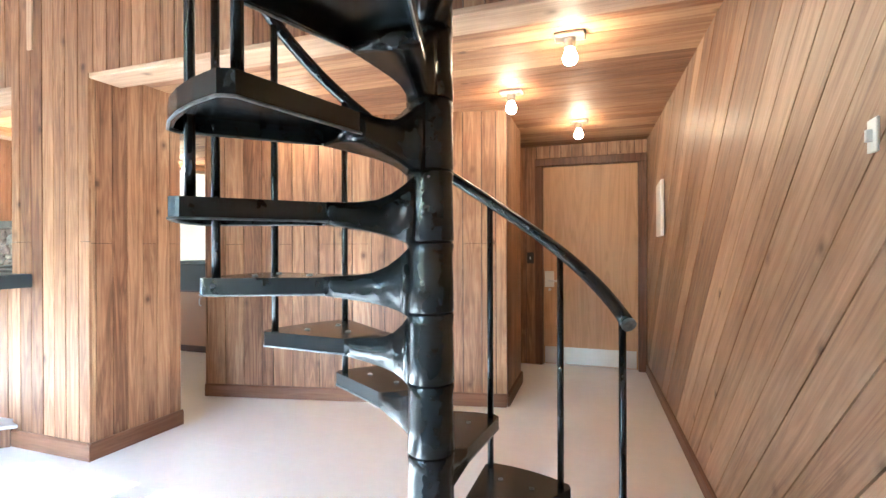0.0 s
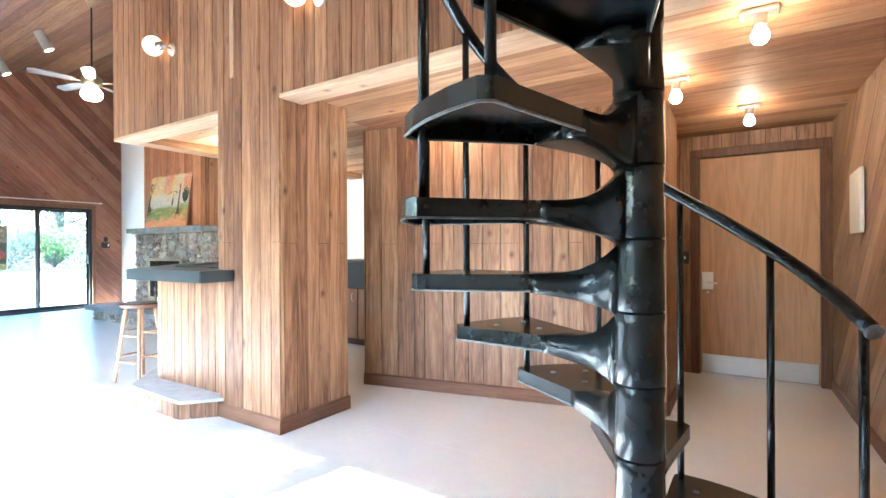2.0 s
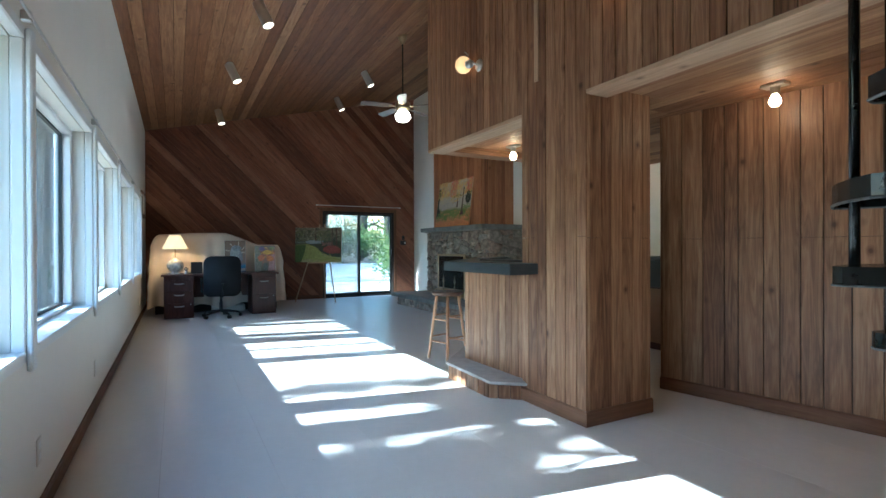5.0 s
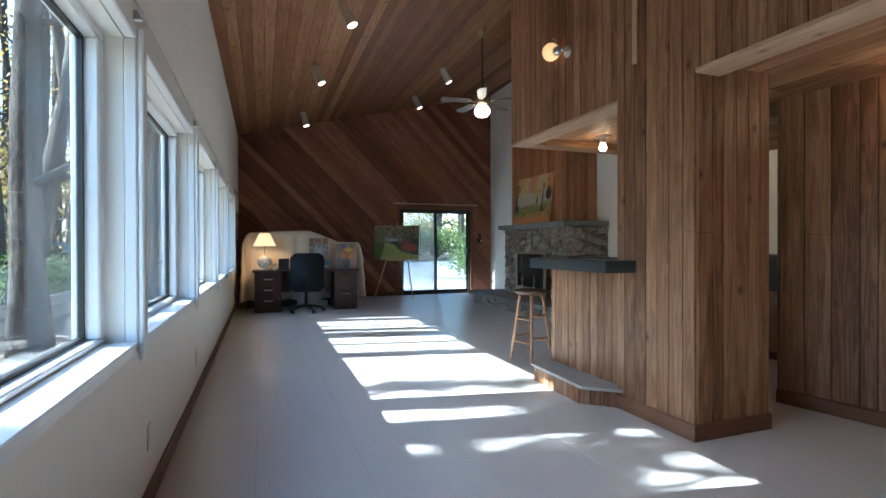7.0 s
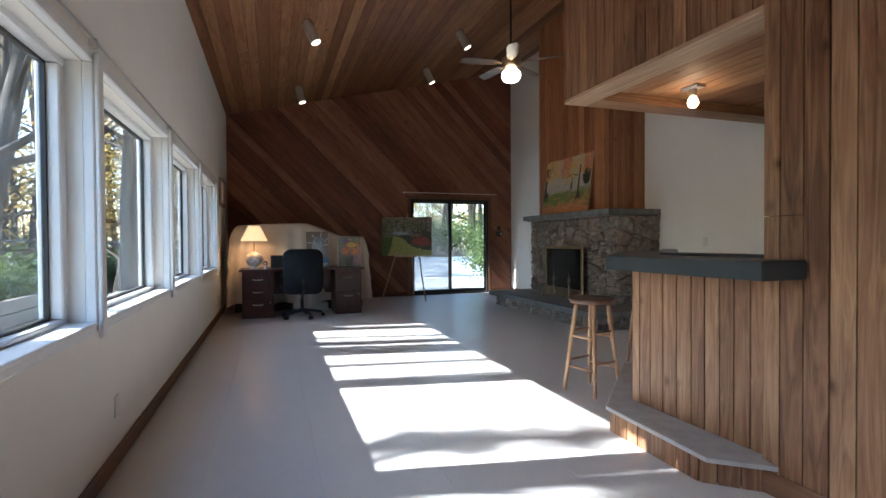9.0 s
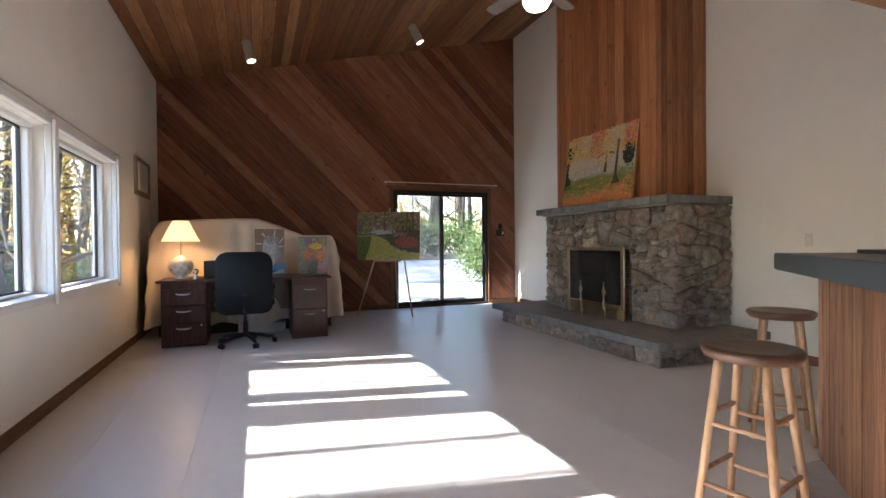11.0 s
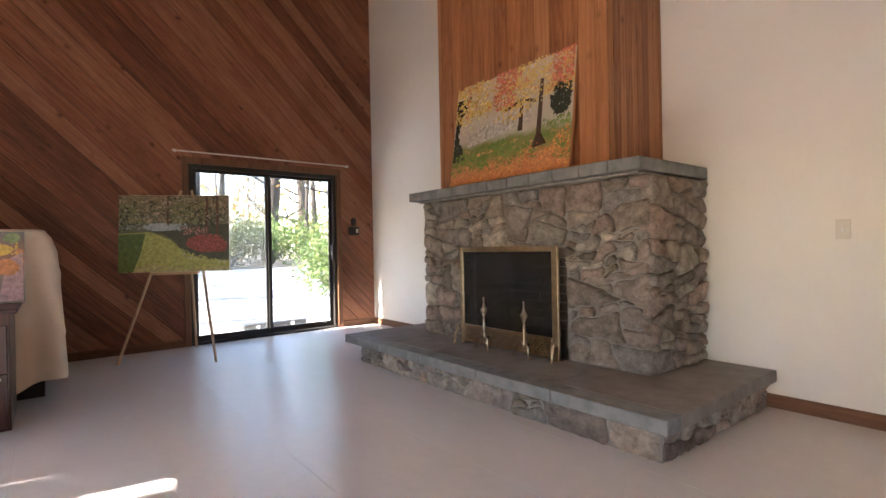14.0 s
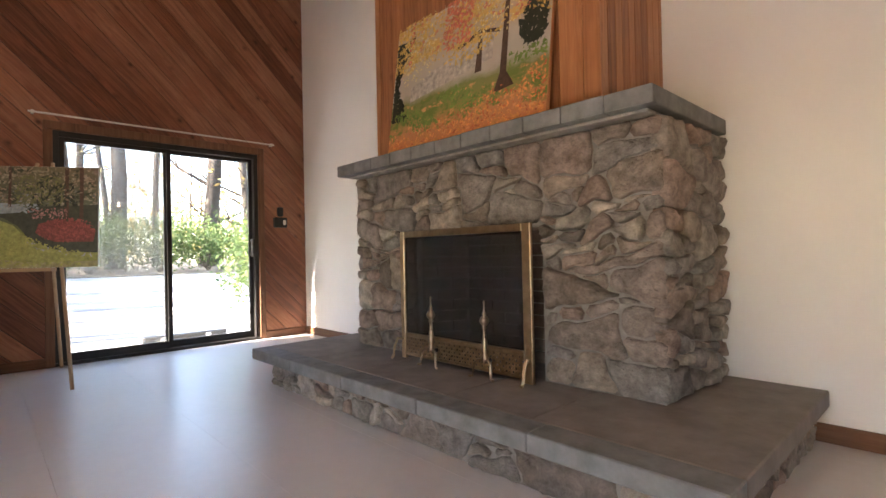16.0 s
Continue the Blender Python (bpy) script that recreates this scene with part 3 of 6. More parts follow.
# ---- sliding door ----
sd = thing("door_1", pose(XL, (SD[0] + SD[2]) / 2, 0), "", "")
structure(sd, "closed sliding glass door in a dark metal frame", "door")
W, H = (SD[2] - SD[0]) / 2, SD[3]
bm = bmesh.new()
for lo, hi in (((-0.1, -W, 0.03), (0.0, -W + 0.045, H)), ((-0.1, W - 0.045, 0.03), (0.0, W, H)), ((-0.1, -W + 0.045, H - 0.05), (0.0, W - 0.045, H)), ((-0.1, -W, 0.001), (0.02, W, 0.03))):
    add_box(bm, lo, hi, 0.003)
part("frame", bm, M_DARK, sd)
for k, (a, b, x) in enumerate(((-W + 0.045, 0.03, -0.045), (-0.03, W - 0.045, -0.085))):
    bm = bmesh.new()
    s = 0.04
    for lo, hi in (((x, a, 0.03), (x + 0.03, a + s, H - 0.05)), ((x, b - s, 0.03), (x + 0.03, b, H - 0.05)), ((x, a + s, 0.03), (x + 0.03, b - s, 0.10)), ((x, a + s, H - 0.05 - s), (x + 0.03, b - s, H - 0.05))):
        add_box(bm, lo, hi, 0.003)
    leaf = part("leaf", bm, M_DARK, sd)
    pn = part("pane", box((x + 0.012, a + s, 0.10), (x + 0.018, b - s, H - 0.09)), M_GLASS, leaf)
    pn.visible_shadow = False
m = screen_mat("pale_insect_screen", (0.62, 0.63, 0.62), 0.34)
part("insect_screen", box((-0.0995, -W + 0.046, 0.032), (-0.0975, 0.0, H - 0.052)), m, sd, "fine pale insect screen").visible_shadow = False
part("handle", box((-0.05, W - 0.075, 0.92), (0.03, W - 0.05, 1.12), 0.006), M_DARK, sd)
bm = bmesh.new()
for lo, hi in (((0.003, -W - 0.065, 0.0), (0.022, -W, H)), ((0.003, W, 0.0), (0.022, W + 0.065, H)), ((0.003, -W - 0.065, H), (0.024, W + 0.065, H + 0.075))):
    add_box(bm, lo, hi, 0.004)
uv_box(part("casing", bm, M_BASE, sd), 2)
dr = thing("door_curtain_rod", pose(XL + 0.05, 0, 0), "thin pale curtain rod above the sliding door", "curtain rod")
part("rod", tube([(0, 2.95, 2.185), (0, 5.10, 2.185)], 0.009), M_PLATE, dr)
for y in (2.98, 5.07):
    part("bracket", box((-0.045, y - 0.01, 2.17), (0.006, y + 0.01, 2.20)), M_PLATE, dr)
ch = thing("door_chime", pose(XL + 0.003, 5.17, 1.25), "small black wall bell and keypad beside the glass door", "bell")
part("box", box((0, -0.075, 0.0), (0.05, 0.075, 0.115), 0.008), M_PLASTIC, ch)
part("bell", box((0, -0.035, 0.125), (0.05, 0.035, 0.235), 0.02, 2), M_PLASTIC, ch)
part("button", box((0.051, 0.02, 0.03), (0.057, 0.055, 0.085), 0.003), M_PLATE, ch, "pale button plate")

# ---- hall door ----
hd = thing("door_2", pose(0, 5.60, 0), "", "")
structure(hd, "closed flush wooden door with a steel kick plate", "door")
lf = part("leaf", box((HD[0] + 0.006, 0.03, 0.012), (HD[2] - 0.006, 0.07, HD[3] - 0.005), 0.003), M_DOOR, hd)
uv_box(lf, 2)
part("kick_plate", box((HD[0] + 0.02, 0.024, 0.02), (HD[2] - 0.02, 0.0285, 0.19), 0.001), M_CHROME, hd, "scuffed steel kick plate")
bm = box((HD[0] + 0.02, 0.018, 0.80), (HD[0] + 0.115, 0.0285, 0.965), 0.004)
esc = part("escutcheon", bm, M_PLATE, hd, "pale metal lock plate")
part("lever", tube([(HD[0] + 0.07, 0.02, 0.87), (HD[0] + 0.07, -0.035, 0.87), (HD[0] + 0.15, -0.04, 0.865)], 0.009), M_CHROME, esc)
part("keyhole", tube([(HD[0] + 0.07, 0.03, 0.775), (HD[0] + 0.07, 0.012, 0.775)], 0.014, 12), M_CHROME, hd)
bm = bmesh.new()
for lo, hi in (((HD[0] - 0.075, -0.012, 0), (HD[0], 0.012, HD[3])), ((HD[2], -0.012, 0), (HD[2] + 0.075, 0.012, HD[3])), ((HD[0] - 0.075, -0.014, HD[3]), (HD[2] + 0.075, 0.012, HD[3] + 0.08))):
    add_box(bm, lo, hi, 0.004)
uv_box(part("casing", bm, M_BASE, hd), 2)
bm = bmesh.new()
for lo, hi in (((HD[0] - 0.001, 0.012, 0), (HD[0] + 0.004, 0.12, HD[3])), ((HD[2] - 0.004, 0.012, 0), (HD[2] + 0.001, 0.12, HD[3])), ((HD[0], 0.012, HD[3] - 0.004), (HD[2], 0.12, HD[3] + 0.001))):
    add_box(bm, lo, hi)
part("jamb", bm, M_BASE, hd)


# ---- spiral stair ----
SC, RISER, STEP, A0 = Vector((-0.309, 1.715)), 0.189, 28.0, 32.0
stair = thing("spiral_staircase", pose(SC.x, SC.y, 0), "black cast metal spiral staircase with open wedge treads", "staircase")


def polar(r, deg, z):
    return Vector((r * math.cos(radians(deg)), r * math.sin(radians(deg)), z))


def tread_mesh():
    """One tread, its far corner at 0 degrees and its near corner at -STEP; top at z = 0."""
    bm = bmesh.new()
    mid = -STEP / 2

    def half(r):
        return max(0.045, r * math.tan(radians(STEP / 2 + 2.5)))
    c, s = polar(1, mid, 0), polar(1, mid + 90, 0)
    # top plate
    rs = (0.27, 0.32, 0.46, 0.575)
    top = [[c * r + s * half(r) * k for k in (-1, 1)] for r in rs]
    arc = [polar(r_, mid + (STEP / 2 + 2) * k, 0) for r_, k in ((0.607, -0.99), (0.62, -0.9), (0.621, -0.45), (0.621, 0), (0.621, 0.45), (0.62, 0.9), (0.607, 0.99))]
    outline = [p[0] for p in top] + arc + [p[1] for p in top[::-1]]
    add_prism(bm, [(p.x, p.y) for p in outline], -0.012, 0.0)
    return bm, outline, c, s, half


def rim_mesh(outline, c):
    """The skirt under the plate's edges, deeper towards the pole."""
    bm = bmesh.new()

    def depth(p):
        r = max(0.06, p.dot(c))
        return -0.045 - 0.05 * max(0.0, (0.36 - r) / 0.3) ** 2
    inner = []
    mid = sum(outline, Vector()) / len(outline)
    for p in outline:
        inner.append(p + (mid - p).normalized() * 0.014)
    n = len(outline)
    for i in range(n - 1):
        p, q, pi, qi = outline[i], outline[i + 1], inner[i], inner[i + 1]
        vs = [bm.verts.new(v) for v in (p + Vector((0, 0, -0.0121)), q + Vector((0, 0, -0.0121)), q + Vector((0, 0, depth(q))), p + Vector((0, 0, depth(p))))]
        wi = [bm.verts.new(v) for v in (pi + Vector((0, 0, -0.0121)), qi + Vector((0, 0, -0.0121)), qi + Vector((0, 0, depth(q))), pi + Vector((0, 0, depth(p))))]
        bm.faces.new(vs)
        bm.faces.new(wi[::-1])
        bm.faces.new((vs[3], vs[2], wi[2], wi[3]))
    return bm


def bracket_mesh(c, s):
    """Flaring arm between the sleeve and the plate."""
    bm = bmesh.new()
    rows = []
    for r, w, zt, zb in ((0.05, 0.040, 0.078, -0.105), (0.075, 0.036, 0.055, -0.092), (0.11, 0.036, 0.030, -0.080), (0.15, 0.045, 0.012, -0.070), (0.20, 0.060, 0.004, -0.061), (0.25, 0.0745, 0.0015, -0.053), (0.275, 0.0818, 0.001, -0.0495)):
        rows.append([bm.verts.new(c * r + s * w * k + Vector((0, 0, z))) for k, z in ((-1, zb), (1, zb), (1, zt), (-1, zt))])
    for a, b in zip(rows, rows[1:]):
        for k in range(4):
            bm.faces.new((a[k], a[(k + 1) % 4], b[(k + 1) % 4], b[k]))
    bm.faces.new(rows[0][::-1])
    bm.faces.new(rows[-1])
    return bm


bm, outline, c, s, _ = tread_mesh()
tread_me = mesh_from(bm, "tread", M_BLACK)
rim_me = mesh_from(rim_mesh(outline, c), "rim", M_BLACK)
brk_me = mesh_from(bracket_mesh(c, s), "bracket", M_BLACK)
# pale bead added round the rim in place of its specular edge highlight
glint_me = mesh_from(tube([p + Vector((0, 0, -0.046)) for p in outline], 0.0032, 6), "edge_bead", M_BOLTGLINT)
bm = add_lathe(bmesh.new(), [(0.060, -0.094), (0.064, -0.09), (0.0625, -0.02), (0.0605, 0.06), (0.064, 0.088), (0.060, 0.0935)], 24)
sleeve_me = mesh_from(bm, "sleeve", M_BLACK)
for me in (sleeve_me, brk_me):
    for p in me.polygons:
        p.use_smooth = True
part("pole", add_lathe(bmesh.new(), [(0.056, 0.012), (0.056, 3.35)], 20), M_BLACK, stair, smooth=True)
part("base_plate", add_lathe(bmesh.new(), [(0.15, 0.0), (0.15, 0.012), (0.10, 0.02), (0.066, 0.05)], 28), M_BLACK, stair)
NT = 12
bolt_me = mesh_from(add_lathe(bmesh.new(), [(0.009, 0.0), (0.009, 0.003), (0.005, 0.005)], 8), "bolt", M_BOLTGLINT)
for k in range(1, NT + 1):
    z = 0.183 + RISER * (k - 1)
    tr = new("tread", tread_me)
    tr.parent = stair
    tr.matrix_basis = pose(0, 0, z, 0, 0, A0 + STEP * k)
    for nm, me in (("rim", rim_me), ("bracket", brk_me), ("sleeve", sleeve_me), ("edge_bead", glint_me)):
        o = new(nm, me)
        o.parent = tr
    # bolt heads on the plate
    for rr_, aa in ((0.5, -STEP * 0.25), (0.5, -STEP * 0.75), (0.36, -STEP * 0.5)):
        o = new("bolt", bolt_me)
        o.parent = tr
        o.location = polar(rr_, aa, 0.0)


def rail_z(deg):
    return 0.99 + RISER * (deg - A0) / STEP


RB = 0.578
for k in range(0, NT + 1):
    a = A0 + STEP * k
    foot = 0.0 if k == 0 else 0.183 + RISER * (k - 1) - 0.02
    part("baluster", tube([polar(RB, a, foot), polar(RB, a, (foot + rail_z(a)) / 2), polar(RB, a, rail_z(a))], 0.0115, 10), M_BLACK, stair, smooth=True)
pts = [polar(RB + 0.002, A0 - 3 + q * 4.0, rail_z(A0 - 3 + q * 4.0) + 0.012) for q in range(0, int((STEP * NT + 6) / 4) + 1)]
rl = part("handrail", tube(pts, 0.021, 12), M_BLACK, stair, smooth=True)
part("end_cap", add_lathe(bmesh.new(), [(0.0216, -0.006), (0.0222, 0.0), (0.0216, 0.006)], 14, pts[0], (pts[1] - pts[0]).to_track_quat('Z', 'Y').to_matrix()), M_BOLTGLINT, rl)


# ---- lamps ----
def ceiling_light(x, y, z, size=1.0, name="ceiling_light"):
    t = thing(name, pose(x, y, z), "small brushed steel ceiling light with a bare glowing bulb", "lamp", "bare bulb ceiling lights")
    part("canopy", box((-0.075, -0.045, -0.022), (0.075, 0.045, 0.0), 0.006), M_CHROME, t)
    part("socket", add_lathe(bmesh.new(), [(0.022, -0.075), (0.028, -0.07), (0.028, -0.03), (0.03, -0.0225)], 14), M_CHROME, t)
    part("bulb", add_lathe(bmesh.new(), [(0.010, -0.150), (0.024, -0.146), (0.034, -0.130), (0.036, -0.115), (0.029, -0.092), (0.018, -0.0755)], 14), M_BULB, t, "glowing round bulb", True)
    return t


for x, y in ((-0.05, 2.95), (-0.50, 3.72), (-0.135, 4.66), (-2.09, 3.55), (-4.48, 3.2), (-4.6, 4.9)):
    ceiling_light(x, y, Z_HALL)


def globe_sconce(x, z):
    t = thing("wall_globe_lamp", pose(x, YB - 0.003, z), "chrome wall lamp with a glowing amber glass globe", "lamp", "globe wall lamps")
    part("wall_plate", add_lathe(bmesh.new(), [(0.055, 0), (0.05, 0.012), (0.03, 0.022)], 18, (0.10, 0, -0.03), Matrix.Rotation(radians(90), 3, 'X')), M_CHROME, t, smooth=True)
    part("holder", add_lathe(bmesh.new(), [(0.02, 0), (0.036, 0.02), (0.036, 0.06), (0.022, 0.075)], 16, (0.10, -0.07, -0.02), look((0, 0, 0), (1, 0.25, 0)).to_3x3()), M_CHROME, t, smooth=True)
    part("arm", tube([(0.10, -0.01, -0.03), (0.105, -0.06, -0.025), (0.09, -0.08, -0.02)], 0.01), M_CHROME, t)
    part("clip", tube([(0.05, -0.085, 0.06), (0.0, -0.085, 0.105)], 0.006), M_CHROME, t)
    part("globe", bm_sphere(0.075, (-0.03, -0.085, 0.0)), M_GLOBE, t, "amber glass globe", True)
    return t


def bm_sphere(r, centre, u=20, v=14, squash=1.0):
    bm = bmesh.new()
    bmesh.ops.create_uvsphere(bm, u_segments=u, v_segments=v, radius=r)
    for w in bm.verts:
        w.co.z *= squash
        w.co += Vector(centre)
    return bm


globe_sconce(-4.05, 2.815)
globe_sconce(-2.38, 2.75)


def spot(x, y, tilt, turn):
    t = thing("ceiling_spotlight", pose(x, y, zc(y)), "brushed steel cylinder spotlight hung from the plank ceiling", "lamp", "cylinder spotlights")
    part("bracket", tube([(0, 0, 0), (0, 0, -0.05)], 0.012), M_DARK, t)
    m = pose(0, 0, -0.05, tilt, 0, turn).to_3x3()
    part("can", add_lathe(bmesh.new(), [(0.044, 0.035), (0.062, 0.02), (0.062, -0.24), (0.066, -0.25), (0.057, -0.2505)], 18, (0, 0, -0.05), m), M_CAN, t, smooth=True)
    part("lens", add_lathe(bmesh.new(), [(0.055, -0.2535), (0.055, -0.2512)], 18, (0, 0, -0.05), m), M_SPOTLENS, t, "lit lens")


for x, y, tl, tn in ((-5.92, 0.88, 24, -25), (-7.93, 0.765, 26, -25), (-10.6, 0.80, 16, -30), (-8.87, 3.12, 28, -20), (-10.63, 3.12, 26, -20)):
    spot(x, y, tl, tn)

# ceiling fan
fan = thing("ceiling_fan", pose(-7.2, 3.14, 0), "five-blade ceiling fan with a lit frosted bowl", "fan")
zt = zc(3.14)
part("canopy", add_lathe(bmesh.new(), [(0.02, zt - 0.13), (0.065, zt - 0.05), (0.07, zt + 0.004)], 18), M_BRASS, fan)
part("downrod", tube([(0, 0, zt - 0.12), (0, 0, 3.46)], 0.011), M_DARK, fan)
part("motor", add_lathe(bmesh.new(), [(0.04, 3.26), (0.10, 3.29), (0.12, 3.33), (0.115, 3.39), (0.06, 3.44), (0.025, 3.47)], 24), M_BRASS, fan, smooth=True)
part("light_bowl", add_lathe(bmesh.new(), [(0.03, 3.10), (0.09, 3.12), (0.118, 3.165), (0.115, 3.215), (0.08, 3.258)], 22), M_FANLIGHT, fan, "lit frosted glass bowl", True)
for k in range(5):
    a = 47 + 72 * k
    bm = bmesh.new()
    add_prism(bm, [(0.17, -0.045), (0.24, -0.06), (0.58, -0.07), (0.64, -0.045), (0.64, 0.045), (0.58, 0.07), (0.24, 0.06), (0.17, 0.045)], -0.003, 0.003)
    bl = part("blade", bm, M_FANBLADE, fan)
    bl.matrix_basis = pose(0, 0, 3.335, 0, 0, a) @ pose(0, 0, 0, 11, 0, 0)
    iron = part("blade_iron", box((0.09, -0.018, -0.008), (0.22, 0.018, -0.0035), 0.002), M_BRASS, bl)

# ---- bar and footrest ----
BARPOLY = [(-3.15, 2.182), (-3.15, 2.436), (-3.349, 2.436), (-3.349, 2.62), (-4.0, 2.62), (-4.93, 3.50), (-5.20, 3.21), (-4.09, 2.15)]
bar = thing("bar_counter", pose(0, 0, 0), "breakfast bar with slate grey top and vertical cedar front", "counter")
bm = bmesh.new()
add_prism(bm, BARPOLY[::-1], 0.978, 1.058)
bmesh.ops.bevel(bm, geom=[e for e in bm.edges], offset=0.005, segments=2, affect='EDGES')
part("top", bm, M_BAR, bar, "slate grey laminate top")
core = [(-3.352, 2.49), (-4.21, 2.475), (-4.98, 3.235), (-4.87, 3.34), (-4.17, 2.60), (-3.352, 2.60)]
bm = bmesh.new()
add_prism(bm, core, 0.13, 0.976)
part("core", bm, M_GAP, bar)
FA, FB, FC = Vector((-3.352, 2.476)), Vector((-4.215, 2.461)), Vector((-4.99, 3.226))
for p, q in ((FA, FB), (FB, FC)):
    dd = (q - p).normalized()
    nn = Vector((-dd.y, dd.x))
    if nn.y > 0:
        nn = -nn
    ln = (q - p).length
    board_wall(bar, lambda a, b, h, p=p, dd=dd, nn=nn: Vector((*(p + dd * a + nn * h), b)), [[(0, 0.15), (ln, 0.15), (ln, 0.977), (0, 0.977)]], 0.092, material=M_PANEL)
# low black strip on the inner side of the bar top
tray = thing("black_tray", pose(0, 0, 0), "flat black strip along the inner side of the bar top", "tray")
bm = bmesh.new()
add_prism(bm, [(-4.86, 3.41), (-4.60, 3.18), (-4.02, 2.60), (-3.375, 2.60), (-3.375, 2.50), (-4.05, 2.50), (-4.92, 3.34)], 1.0585, 1.074)
part("tray_body", bm, M_PLASTIC, tray)
step = thing("footrest_step", pose(0, 0, 0), "low wooden footrest step with a worn grey top", "step")
STOP = [(-3.25, 2.41), (-3.43, 2.19), (-4.18, 2.215), (-4.98, 3.0), (-4.98, 3.24), (-4.205, 2.47), (-3.36, 2.487), (-3.36, 2.43)]
bm = bmesh.new()
add_prism(bm, STOP, 0.127, 0.15)
bmesh.ops.bevel(bm, geom=[e for e in bm.edges], offset=0.004, segments=1, affect='EDGES')
part("top", bm, M_STEP, step, "worn grey painted top board")
bm = bmesh.new()
add_prism(bm, [(-3.355, 2.435), (-3.50, 2.255), (-4.155, 2.268), (-4.94, 3.03), (-4.94, 3.2), (-4.2, 2.478), (-3.36, 2.478)], 0.0, 0.126)
part("core", bm, M_GAP, step)
SP = [Vector(p) for p in ((-3.34, 2.428), (-3.51, 2.238), (-4.165, 2.252), (-4.955, 3.02))]
for p, q in zip(SP, SP[1:]):
    dd = (q - p).normalized()
    nn = Vector((-dd.y, dd.x))
    if nn.y > 0:
        nn = -nn
    ln = (q - p).length
    board_wall(step, lambda a, b, h, p=p, dd=dd, nn=nn: Vector((*(p + dd * a + nn * h), b)), [[(0, 0.0), (ln, 0.0), (ln, 0.126), (0, 0.126)]], 0.092, material=M_PANEL)


# ---- stools ----
def stool(m):
    t = thing("bar_stool", m, "wooden bar stool with turned legs and a dark seat", "stool", "stools at the bar")
    part("seat", add_lathe(bmesh.new(), [(0.12, 0.672), (0.158, 0.675), (0.165, 0.688), (0.172, 0.695), (0.172, 0.708), (0.164, 0.716), (0.13, 0.714), (0.05, 0.709)], 32), M_SEAT, t, "dark round dished seat", True)
    tops, feet = [], []
    for k in range(4):
        a = radians(45 + 90 * k)
        u = Vector((math.cos(a), math.sin(a), 0))
        tops.append(u * 0.115 + Vector((0, 0, 0.673)))
        feet.append(u * 0.205)
        part("leg", tube([feet[k] + (tops[k] - feet[k]) * f for f in (0, 0.05, 0.3, 0.6, 0.92, 1.0)], 0.0135, 10, 0.0175), M_STOOL, t, smooth=True)
    for h, off in ((0.19, 0), (0.235, 1), (0.42, 0), (0.46, 1)):
        for k in (off, off + 2):
            p = feet[k % 4] + (tops[k % 4] - feet[k % 4]) * (h / 0.673)
            q = feet[(k + 1) % 4] + (tops[(k + 1) % 4] - feet[(k + 1) % 4]) * (h / 0.673)
            part("rung", tube([p, (p + q) / 2, q], 0.0095, 8), M_STOOL, t, smooth=True)
    return t


st = stool(pose(-4.87, 2.62, 0, 0, 0, 15))
copy_thing(st, pose(-5.50, 3.69, 0, 0, 0, 40))
copy_thing(st, pose(-5.44, 4.36, 0, 0, 0, 5))

# ---- kitchen behind the gap ----
kc = thing("kitchen_cabinet", pose(0, 0, 0), "wooden kitchen base cabinet against the white wall", "cabinet")
uv_box(part("body", box((-4.75, 4.92, 0.0), (-2.96, YN - 0.004, 0.72)), M_DESK, kc), 2)
for k in range(4):
    x0 = -4.74 + 0.445 * k
    dn = part("door", box((x0, 4.90, 0.08), (x0 + 0.43, 4.917, 0.70), 0.004), M_PANEL, kc)
    part("handle", tube([(x0 + 0.36, 4.898, 0.55), (x0 + 0.36, 4.875, 0.56), (x0 + 0.36, 4.875, 0.63), (x0 + 0.36, 4.898, 0.64)], 0.005), M_CHROME, dn)
kr = thing("kitchen_range", pose(0, 0, 0), "black kitchen cooking range front with worktop", "stove")
part("body", box((-4.75, 4.87, 0.722), (-2.96, YN - 0.004, 1.03), 0.006), M_PLASTIC, kr)
part("worktop", box((-4.78, 4.84, 1.032), (-2.955, YN - 0.004, 1.065), 0.006), M_BAR, kr)


# ---- fireplace ----
FX0, FX1, FY = -9.56, -7.25, 4.735
HX0, HX1, HY = -10.02, -6.835, 4.10
OX0, OX1, OZ = -8.90, -7.895, 1.04
fp = thing("fireplace", pose(0, 0, 0), "large fieldstone fireplace with a raised bluestone hearth", "fireplace")
bm = bmesh.new()
ZH = 0.24
prof = [(FX0 + 0.03, ZH), (OX0, ZH), (OX0, OZ), (OX1, OZ), (OX1, ZH), (FX1 - 0.03, ZH), (FX1 - 0.03, 1.49), (FX0 + 0.03, 1.49)]
add_prism(bm, prof, FY + 0.03, YN - 0.003, lambda a, b, h: Vector((a, h, b)))
body = part("body", bm, M_MORTAR, fp, "grey mortar core")
BX0, BX1, BY = OX0 + 0.17, OX1 - 0.17, 5.08
bm = bmesh.new()
for p_, q_ in (((BX0 - 0.01, BY + 0.03), (BX1 + 0.01, BY + 0.03)), ((OX0 + 0.002, FY + 0.05), (BX0 - 0.012, BY + 0.03)), ((BX1 + 0.012, BY + 0.03), (OX1 - 0.002, FY + 0.05))):
    out_ = Vector((p_[1] - q_[1], q_[0] - p_[0])).normalized() * 0.03
    add_prism(bm, [p_, q_, (q_[0] + out_.x, q_[1] + out_.y), (p_[0] + out_.x, p_[1] + out_.y)], ZH, OZ)
part("firebox_lining", bm, M_MORTAR, fp, "sooty mortar behind the firebricks")
